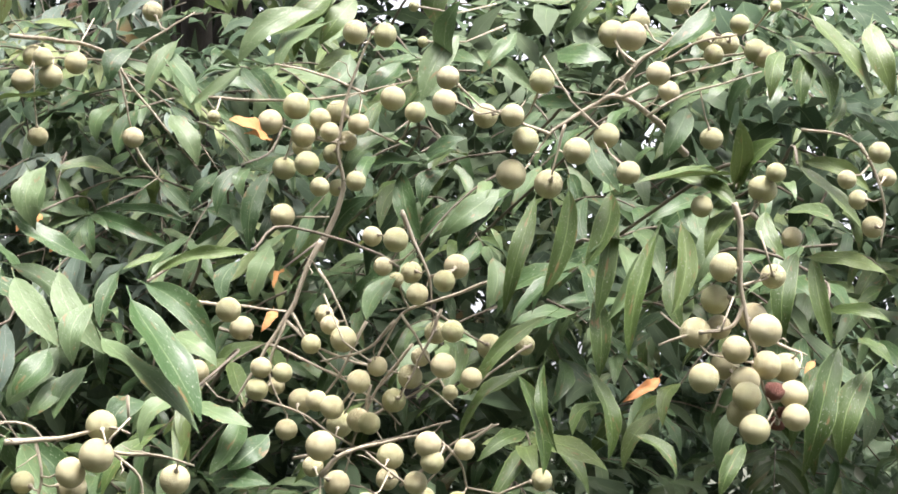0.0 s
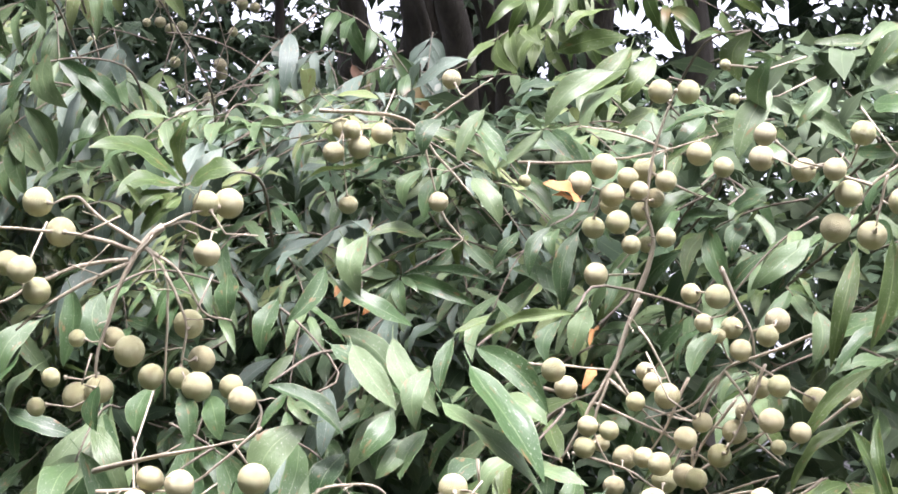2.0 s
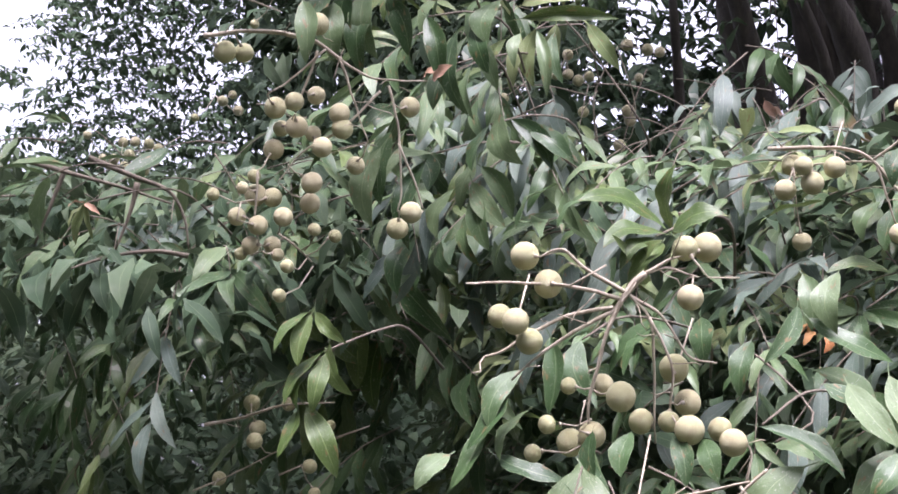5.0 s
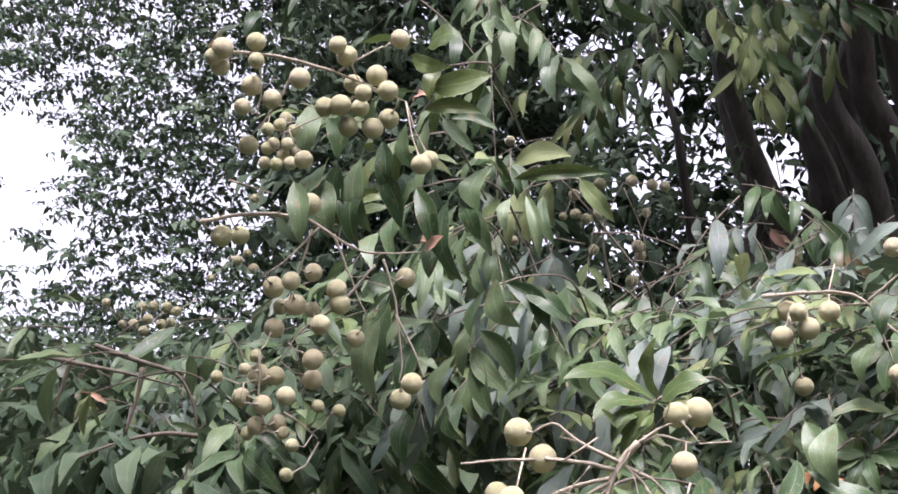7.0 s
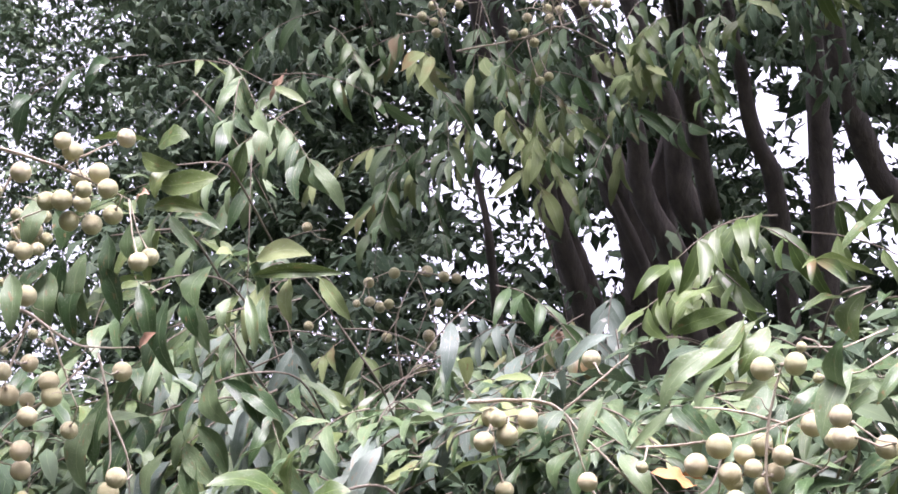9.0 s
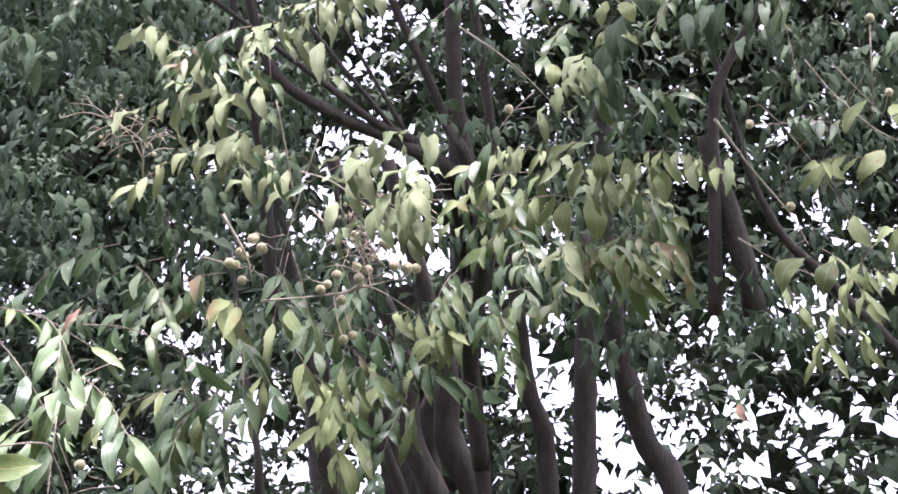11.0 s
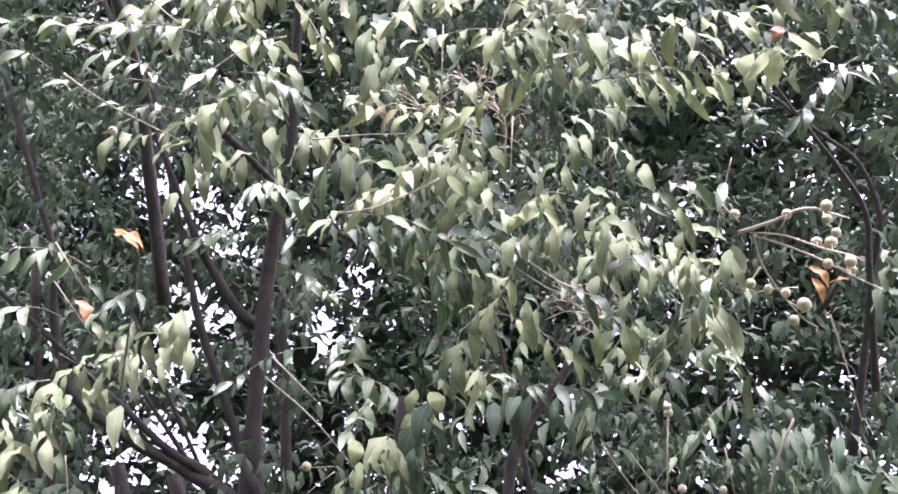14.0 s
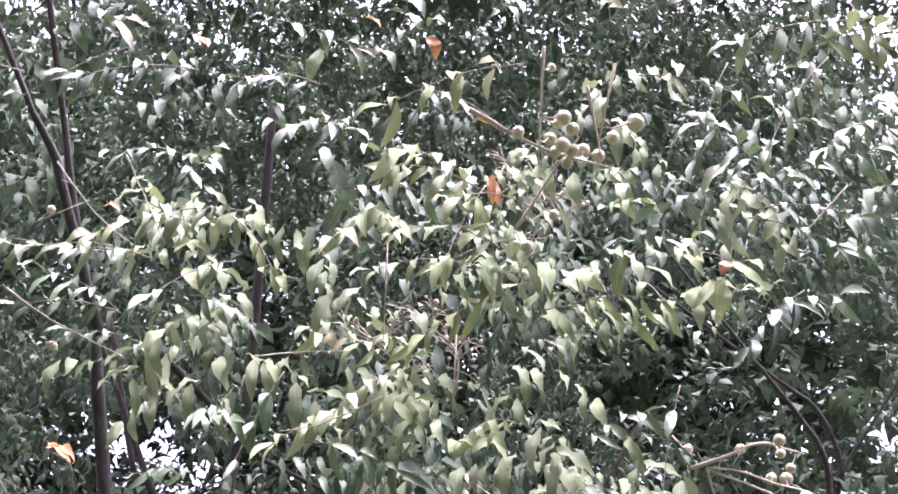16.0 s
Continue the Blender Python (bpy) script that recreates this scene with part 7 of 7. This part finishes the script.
limb(TREE, 'bare_twig', [(0.561, 1.263, 3.377), (0.519, 1.292, 3.346), (0.494, 1.309, 3.327)], 0.0016, 0.0010, TWIG, 7)
hanging_leaves('skylit', 0.075, 0.150, 4, [
    (-1.19, 1.99, 2.33), (-1.16, 2.04, 2.31), (-0.91, 2.09, 2.26), (-0.89, 2.21, 2.27), (-0.86, 2.23, 2.32)])
hanging_leaves('pale', 0.080, 0.170, 4, [
    (-1.22, 2.33, 2.41), (-1.24, 2.27, 2.36), (-1.13, 2.39, 2.34), (-1.04, 2.46, 2.38), (-1.03, 2.63, 2.44), (-0.95, 2.49, 2.31), (-1.24, 2.47, 2.33), (-1.38, 2.37, 2.41)])
hanging_leaves('leaf', 0.070, 0.150, 4, [
    (-0.75, 2.13, 2.19), (-0.65, 1.98, 2.18), (-0.62, 2.14, 2.21), (-0.75, 2.00, 2.11), (-0.55, 2.04, 2.14), (-0.88, 2.01, 2.09), (-0.96, 2.02, 2.10), (-0.52, 2.16, 2.19)])
def dry_panicle(place, size):
    """A spent flower stalk: a pale crooked stem with forked side twigs and a few dried buds."""
    base, top = TREE.location, Vector(place)
    stems, buds = ([], []), []
    lean = Vector((rng.uniform(-0.5, 0.5), -0.5, rng.uniform(0.2, 0.7))).normalized()
    spine = smooth_path([top - lean * size * 0.6, top - lean * size * 0.2 + Vector((0.02, 0, 0.02)), top + lean * size * 0.2, top + lean * size * 0.55 - Vector((0, 0, 0.25 * size))], 4)
    tube(*stems, [p - base for p in spine], 0.0026, 0.0012, 6, 0.4)
    for p in spine[2:]:
        for _ in range(2):
            d = Vector((rng.uniform(-1, 1), rng.uniform(-0.8, 0.4), rng.uniform(-0.5, 0.8))).normalized()
            reach = size * rng.uniform(0.25, 0.6)
            q = p + d * reach * 0.5 + Vector((0, 0, 0.05 * reach))
            e = p + d * reach - Vector((0, 0, 0.2 * reach))
            tube(*stems, [v - base for v in smooth_path([p, q, e], 3)], 0.0014, 0.0008, 5, 0.4)
            for _ in range(2):
                f = q + (d + Vector((rng.uniform(-1, 1), rng.uniform(-1, 1), rng.uniform(-1, 0.6)))).normalized() * reach * 0.4
                tube(*stems, [q - base, (q + f) / 2 - base + Vector((0, 0, 0.01)), f - base], 0.0010, 0.0006, 5)
                buds.append(f)
    stalk = part("flower_stalk", mesh_of("flower_stalk", *stems, TWIG), TREE, "spent pale flower stalk with dried buds")
    for f in buds[::3]:
        bud = part("bud", FRUIT_MESH, stalk)
        r = rng.uniform(0.0025, 0.005)
        bud.matrix_basis = Matrix.Translation(f - base) @ Matrix.Diagonal((r, r, r * 1.1, 1))


for place, size in [((-0.722, 2.528, 3.07), 0.2), ((-0.769, 2.443, 2.974), 0.14), ((-1.203, 2.268, 3.214), 0.16), ((-0.135, 1.883, 3.649), 0.17), ((-0.043, 1.859, 3.679), 0.15), ((0.152, 1.6, 3.78), 0.15), ((0.13, 2.356, 3.55), 0.16)]:
    dry_panicle(place, size)


def fill(count, low, high, size, kinds, pairs=(2, 4), keep=lambda p: True, clear=True):
    done, tries = 0, 0
    while done < count and tries < count * 12:
        tries += 1
        p = Vector([rng.uniform(a, b) for a, b in zip(low, high)])
        if not keep(p):
            continue
        way = Vector((rng.uniform(-1, 1), rng.uniform(-1.1, 0.1), rng.uniform(-0.5, 0.5)))
        if compound_leaf(TREE, p, way, size * rng.uniform(1.5, 2.6), rng.randint(*pairs), size * rng.uniform(0.8, 1.2), rng.choice(kinds), clear):
            done += 1


def near_depth(p):
    """The front of the near foliage recedes to the viewer's left."""
    a = math.degrees(math.atan2(-p.x, p.y))
    return 1.02 + 0.012 * max(a + 12, 0)


def in_bush(p):
    r = math.hypot(p.x, p.y)
    rise = math.degrees(math.atan2(p.z - 1.53, r))
    front = near_depth(p)
    a = math.degrees(math.atan2(-p.x, p.y))
    top = 18 - 0.13 * max(a, 0) + 2.5 * noise.noise(Vector((a * 0.25, 0, 0)))
    if (a > 22 and rise < -2) or (a > 30.5 and rise < 5.5) or (-16 < a < -4 and rise < 5):
        front += 0.75
    return front < r < front + 0.75 and rise < top and -16 < a < 48


M, FR = "leaf", "fresh"
fill(560, (-1.2, 0.8, 1.25), (0.5, 2.1, 2.05), 0.058, [M, M, M, M, FR], keep=in_bush)


def bough_top(p):
    """The skyward side of the near boughs, where sky sheen is put into greyer, paler leaf colours."""
    a = math.degrees(math.atan2(-p.x, p.y))
    r = math.hypot(p.x, p.y)
    rise = math.degrees(math.atan2(p.z - 1.53, r))
    return 10 < a < 28 and 6 < rise < 16.5 - 0.1 * a + noise.noise(p * 4) and near_depth(p) - 0.02 < r < near_depth(p) + 0.5


fill(95, (-0.95, 1.1, 1.62), (-0.15, 1.75, 2.1), 0.055, ["skylit", "skylit", "leaf", "pale"], pairs=(2, 3), keep=bough_top)


def far_left(p):
    a, e, r = math.degrees(math.atan2(-p.x, p.y)), math.degrees(math.atan2(p.z - 1.55, math.hypot(p.x, p.y))), math.hypot(p.x, p.y)
    return 24 < a < 42 and (a < 31 or e > 6.5)


fill(70, (-1.7, 1.25, 1.5), (-0.8, 2.1, 2.15), 0.07, [M, M, M, FR], keep=far_left)
fill(10, (-1.6, 1.5, 2.1), (-1.0, 2.1, 2.55), 0.08, [M, M, FR], keep=lambda p: -p.x < 0.72 * p.y)


# ---- joined foliage ----
def crown(parent, name, mat, places, size, label="", droop=0.7, shape=(5, 3), face=0.35, broad=1.0):
    """Many leaves in one mesh: each a folded, drooping blade in a small spray."""
    tv, tf, tuv = leaf_grid(shape[0], shape[1], 0.12, 0.2, 0.2, 0.3)
    tv, tuv = np.array(tv), np.array(tuv)
    gen = np.random.default_rng(len(places) + 17)
    sprays = np.array(places, float)
    per = 9
    n = len(sprays) * per
    centre = np.repeat(sprays, per, 0)
    heading = np.repeat(gen.uniform(0, 2 * np.pi, len(sprays)), per)
    along = np.tile(np.linspace(-0.5, 0.5, per), len(sprays))
    way = np.stack([np.cos(heading), np.sin(heading), np.zeros(n)], 1)
    side = np.stack([-np.sin(heading), np.cos(heading), np.zeros(n)], 1) * np.where(np.arange(n) % 2, 1, -1)[:, None]
    length = size * gen.uniform(0.55, 1.3, n) * np.repeat(gen.uniform(0.75, 1.2, len(sprays)), per)
    pos = centre + way * (along * size * 2.4)[:, None] + np.stack([np.zeros(n), np.zeros(n), -np.abs(along) * size * 0.8], 1)
    y = side * gen.uniform(0.5, 1.0, n)[:, None] + way * gen.uniform(0.0, 0.7, n)[:, None] + np.stack([np.zeros(n), np.zeros(n), -gen.uniform(0.1, 1.6, n) * droop], 1)
    y /= np.linalg.norm(y, axis=1)[:, None]
    up = np.stack([gen.normal(0, 0.35, n), gen.normal(-face, 0.35, n), np.full(n, 1.15 - 0.85 * face)], 1)
    x = np.cross(y, up)
    x /= np.linalg.norm(x, axis=1)[:, None]
    z = np.cross(x, y)
    width = length * gen.uniform(0.24, 0.34, n) * broad
    v = pos[:, None] + x[:, None] * (tv[None, :, :1] * width[:, None, None]) + y[:, None] * (tv[None, :, 1:2] * length[:, None, None]) + z[:, None] * (tv[None, :, 2:] * length[:, None, None])
    v = (v - np.array(parent.location)[None, None]).reshape(-1, 3)
    nv, quads = len(tv), np.array(tf)
    faces = (quads[None] + (np.arange(n) * nv)[:, None, None]).reshape(-1, 4)
    me = bpy.data.meshes.new(name)
    me.vertices.add(len(v))
    me.vertices.foreach_set("co", v.ravel())
    me.loops.add(faces.size)
    me.loops.foreach_set("vertex_index", faces.ravel().astype(np.int32))
    me.polygons.add(len(faces))
    me.polygons.foreach_set("loop_start", np.arange(0, faces.size, 4, dtype=np.int32))
    me.polygons.foreach_set("use_smooth", np.ones(len(faces), bool))
    me.update(calc_edges=True)
    layer = me.uv_layers.new(name="UVMap")
    layer.data.foreach_set("uv", np.tile(tuv[quads].reshape(-1, 2), (n, 1)).ravel())
    me.materials.append(mat)
    ob = part(name, me, parent, label)
    return tagged(ob, kind="stuff")


gen = np.random.default_rng(3)


def scatter(count, low, high, keep=None, rounded=False):
    """Random places in a box, or in a lumpy rounded body that fills it."""
    p = gen.uniform(low, high, (count, 3))
    if rounded:
        mid, half = (np.array(low) + np.array(high)) / 2, (np.array(high) - np.array(low)) / 2
        lump = np.array([noise.noise(Vector(q) * 0.9) + 0.5 * noise.noise(Vector(q) * 2.1) for q in p])
        p = p[(np.abs((p - mid) / half) ** 3.5).sum(1) < 1.12 + 0.8 * lump]
    return p if keep is None else p[[bool(keep(Vector(q))) for q in p]]


def gap(p, margin=0.05, wide=1.0):
    """Openings in the crowns through which the bright sky shows: straight shafts of sky with ragged edges."""
    for h, ga, ge, w in GAPS:
        a, e = radians(ga), radians(ge)
        d = Vector((-math.sin(a) * math.cos(e), math.cos(a) * math.cos(e), math.sin(e)))
        off = p - Vector((0, -0.06, h))
        k = off.dot(d)
        if k > 0 and (off - d * k).length < wide * w * k * (1 + 0.4 * noise.noise(p * 3)) + margin:
            return True
    return False


def hollow(p, shrink=1.0):
    """Dark recesses between the sunlit boughs."""
    for h, ga, ge, w in HOLLOWS:
        a, e = radians(ga), radians(ge)
        d = Vector((-math.sin(a) * math.cos(e), math.cos(a) * math.cos(e), math.sin(e)))
        off = p - Vector((0, -0.06, h))
        k = off.dot(d)
        if k > 0 and (off - d * k).length < shrink * w * k * (1 + 0.6 * noise.noise(p * 4)):
            return True
    return False


def angles(p):
    r = math.hypot(p.x, p.y)
    return math.degrees(math.atan2(-p.x, p.y)), math.degrees(math.atan2(p.z - 1.55, r)), r


def bush_back(p):
    a, e, r = angles(p)
    f = near_depth(p)
    if a > 31 and e < 5.5:
        f += 0.95
    if (a > 24 and e < -2) or (-17 < a < -3 and e < 5):
        f += 0.95
    if a < -25 + 7 * noise.noise(p * 2.5) or p.z < 1.05 + 0.25 * noise.noise(p * 3):
        return False
    return f + 0.16 < r < f + 1.2 and clear_of_fruit(p, 0.04) and e < 17 - 0.12 * max(a, 0)


crown(TREE, "inner_foliage", LEAF_FAR, scatter(6600, (-1.7, 1.0, 0.9), (1.0, 2.8, 2.1), bush_back), 0.058, "dense drooping leaves inside the crown", shape=(4, 3), broad=1.2)


def clumpy(p, scale, level):
    return noise.noise(p * scale) + 0.5 * noise.noise(p * scale * 2.3) > level


def upper(p):
    a, e, r = angles(p)
    return e > 24 and a < 37 and r > 3.2 and clumpy(p, 1.5, -0.15) and not gap(p) and not hollow(p, 0.9)


crown(TREE, "upper_foliage", LEAF_FAR, scatter(14500, (-3.8, 2.3, 2.3), (2.7, 5.7, 9.2), upper, True), 0.078, "drooping leaves of the upper crown", 1.8, shape=(5, 2), broad=1.0)


def front(p):
    """Hanging sprays at the light side of the crown, in clumps with dark hollows between them."""
    a, e, r = angles(p)
    return 25 < e < 60 and -26 < a < 34 and 2.6 < (p - Vector((0, -0.1, 1.85))).length < 3.7 and clumpy(p, 1.9, 0.22) and not gap(p, 0.08) and not hollow(p, 1.2) and clear_of_fruit(p, 0.14)


crown(TREE, "sunlit_foliage", LEAF_FAR, scatter(5200, (-2.0, 1.0, 2.5), (1.7, 3.6, 5.0), front), 0.080, "hanging leaf sprays on the light side", 2.7, (6, 3), 0.6, 0.88)


def clumps():
    spots = []
    for x, y, z, r in CLUMPS:
        for _ in range(2 + int(r * 20)):
            q = Vector((x, y, z)) + Vector((gen.normal(0, 0.6), gen.normal(0, 0.7), gen.normal(0.1, 0.5))) * r
            if clear_of_fruit(q, 0.05):
                spots.append(tuple(q))
    return spots


crown(TREE, "young_foliage", LEAF_SUNLIT, clumps(), 0.072, "young leaves hanging in clumps, coloured pale as if sunlit", 2.8, (7, 3), 0.55, 0.92)


def middle(p):
    a, e, r = angles(p)
    return 17 < e < 30 and 6 < a < 38 and clumpy(p, 1.5, 0.08) and not gap(p, 0.08) and not hollow(p) and clear_of_fruit(p, 0.12)


crown(TREE, "hanging_foliage", LEAF_FAR, scatter(300, (-2.8, 2.8, 2.2), (-0.3, 4.4, 4.4), middle), 0.095, "hanging sprays of leaves before the trunk", 1.3, (5, 3), 0.6)


# added leaves above the view, placed to block sun and sky light
def overhead(p):
    a, e, r = angles(p)
    return e > (61 if r > 2.8 else 66) and clumpy(p, 1.2, -0.4)


crown(TREE, "top_foliage", LEAF_FAR, scatter(6300, (-4.4, 1.55, 4.2), (2.7, 5.3, 9.8), overhead, True), 0.20, "added unseen leaves overhead that shade the crown", shape=(3, 2), broad=1.4)



# added leaves out of view at the left, there to block light
def overhang(p):
    a, e, r = angles(p)
    return (abs(a) > 74 or (abs(a) > 60 and r > 2.2) or (a > 38 and e > 57)) and clumpy(p, 1.4, -0.45)


crown(TREE, "side_foliage", LEAF_FAR, scatter(5000, (-8.9, -0.9, 0.2), (-0.7, 5.0, 5.9), overhang, True), 0.19, "added unseen leaves at the side that shade the left boughs", shape=(3, 2), broad=1.4)



BACK = tagged(new("shade_tree"), "tall leafy tree standing behind the fruit, shade put into its leaf colour", "tree")
BACK.location = (-2.2, 9.0, 0)
limb(BACK, "trunk", [(-2.2, 9.0, -0.1), (-2.1, 9.0, 2.5), (-2.3, 9.0, 6.0)], 0.3, 0.2)


def back_mass(p, margin=0.02, wide=0.45):
    if p.z < 0.3:
        return False
    a, e, r = angles(p)
    if a > 37 or a < -24 or e > 60:
        return False
    return clumpy(p, 2.4 if e < 27 else 0.8, -0.42 if e < 28 else -0.9) and not gap(p, margin, wide)


def deep_mass(p):
    return back_mass(p, 0.17, 0.9) and (angles(p)[1] > 29 or clumpy(p, 2.0, -0.12))


# both layers take the darkened leaf colour in place of deep shade
crown(BACK, "crown", LEAF_SHADED, scatter(24500, (-9.0, 6.2, -0.8), (5.4, 9.9, 15.0), back_mass, True), 0.105, "leafy crown coloured dark as in shade, pierced by bright sky", shape=(3, 2), broad=1.7)
crown(BACK, "inner_crown", LEAF_SHADED, scatter(12000, (-9.0, 7.8, -0.8), (5.4, 11.0, 16.0), deep_mass, True), 0.26, "leaves deep inside the crown, coloured dark as in shade", shape=(3, 2), broad=1.7)

LEFT = tagged(new("neighbour_tree"), "leafy longan tree beyond the fruiting boughs", "tree")
LEFT.location = (-4.6, 4.6, 0)
limb(LEFT, "trunk", [(-4.6, 4.6, -0.1), (-4.6, 4.6, 1.5), (-4.4, 4.5, 2.6)], 0.16, 0.08)


def left_mass(p):
    a, e, r = angles(p)
    if a > 30 and e < 5.0 and r < 3.3:
        return False
    if a > 36 and e > 14.0 + 1.5 * noise.noise(p * 3):
        return False
    return e < 13 + 0.45 * max(40 - a, 0) and clumpy(p, 1.2, -0.3)


crown(LEFT, "crown", LEAF_FAR, scatter(6500, (-6.5, 2.6, 0.0), (-1.5, 5.7, 6.5), left_mass, True), 0.095, "drooping grey-green leaves", shape=(4, 3))
crown(LEFT, "inner_foliage", LEAF_FAR, scatter(3600, (-5.6, 2.9, 0.2), (-1.6, 5.4, 2.3), lambda p: angles(p)[1] < 8 and angles(p)[2] > 3.6), 0.10, "shaded leaves under the crown", shape=(4, 3))


def roof(p):
    """A leafy bough that roofs the dark hollow under the neighbouring tree."""
    a, e, r = angles(p)
    return 31 < a < 56 and e > 7.4 - 1.5 * noise.noise(p * 5) and e + 3.5 * noise.noise(p * 2.2) < 12.0 and r > 1.35 and clear_of_fruit(p, 0.045)


crown(LEFT, "bough_foliage", LEAF_FAR, scatter(3600, (-2.9, 0.9, 1.65), (-0.75, 2.9, 2.3), roof), 0.062, "grey-green leaves of a low bough", 1.2, (5, 3), 0.4)

# low bough where some leaves carry the painted sky sheen
def skylit_bough(p):
    a, e, r = angles(p)
    return 39 < a < 49.5 and 8.2 < e < 13.4 + 1.6 * noise.noise(p * 6) and r > 1.42


for line in [
    [(-1.138, 0.987, 1.873), (-1.108, 1.021, 1.864), (-1.072, 1.059, 1.854), (-1.037, 1.094, 1.841)],
    [(-1.121, 1.058, 1.891), (-1.089, 1.093, 1.875), (-1.063, 1.12, 1.862), (-1.053, 1.135, 1.835), (-1.052, 1.144, 1.802)],
    [(-1.054, 1.06, 1.858), (-1.062, 1.061, 1.829), (-1.076, 1.057, 1.789)],
    [(-1.125, 1.03, 1.875), (-1.137, 1.027, 1.84), (-1.153, 1.022, 1.794)],
    [(-1.065, 1.16, 1.799), (-1.092, 1.135, 1.802), (-1.128, 1.104, 1.793), (-1.172, 1.066, 1.77)],
]:
    limb(TREE, "twig", line, 0.0034, 0.0012, TWIG_DARK, 6)
fill(36, (-1.75, 0.95, 1.72), (-0.95, 1.7, 2.1), 0.06, ["skylit", "leaf", "leaf"], pairs=(2, 3), keep=skylit_bough)
leaf_spray("pale", [(-1.061, 0.993, 1.823, -1.067, 0.979, 1.797, 0.26, 10), (-1.061, 0.993, 1.823, -1.07, 0.994, 1.782, 0.26, -20), (-1.061, 0.993, 1.823, -1.051, 0.997, 1.786, 0.26, 30)])
leaf_spray("tan", [(-1.061, 0.993, 1.823, -1.038, 0.991, 1.809, 0.32, -10), (-1.061, 0.993, 1.823, -1.066, 0.975, 1.816, 0.32, 20)])
leaf_spray("fresh", [
    (-0.782, 0.979, 1.699, -0.799, 0.954, 1.663, 0.34, 10),
    (-0.78, 0.98, 1.697, -0.783, 0.967, 1.65, 0.34, -15),
    (-0.777, 0.982, 1.699, -0.748, 0.988, 1.671, 0.3, 20),
    (-0.774, 0.989, 1.664, -0.793, 0.963, 1.618, 0.36, 15),
    (-0.772, 0.991, 1.663, -0.774, 0.977, 1.611, 0.32, -20),
    (-0.768, 0.992, 1.672, -0.744, 0.995, 1.627, 0.3, 25),
    (-0.792, 0.982, 1.615, -0.798, 0.963, 1.573, 0.36, 10),
    (-0.786, 0.986, 1.617, -0.756, 0.992, 1.557, 0.32, -10),
    (-0.78, 0.987, 1.652, -0.784, 0.97, 1.614, 0.3, 5),
])

FAR = tagged(new("distant_tree"), "distant small-leaved tree against the white sky", "tree")
FAR.location = (-8.5, 10.0, 0)
limb(FAR, "trunk", [(-8.5, 10.0, -0.1), (-7.6, 10.0, 3.0), (-6.8, 10.0, 7.5)], 0.14, 0.03)


def speckle(p):
    a, e, r = angles(p)
    edge = 46.5 + 1.4 * max(e - 20, 0) + 0.9 * max(16 - e, 0)
    return 25 < a < 54 and e < 36 and clumpy(p, 1.1, -0.75 + 0.16 * max(a - edge + 6, 0))


crown(FAR, "crown", LEAF_FAR, scatter(17000, (-12.2, 8.3, 1.0), (-4.0, 11.3, 10.2), speckle, True), 0.095, "small leaves thinning out against the sky", shape=(3, 2), broad=1.6)
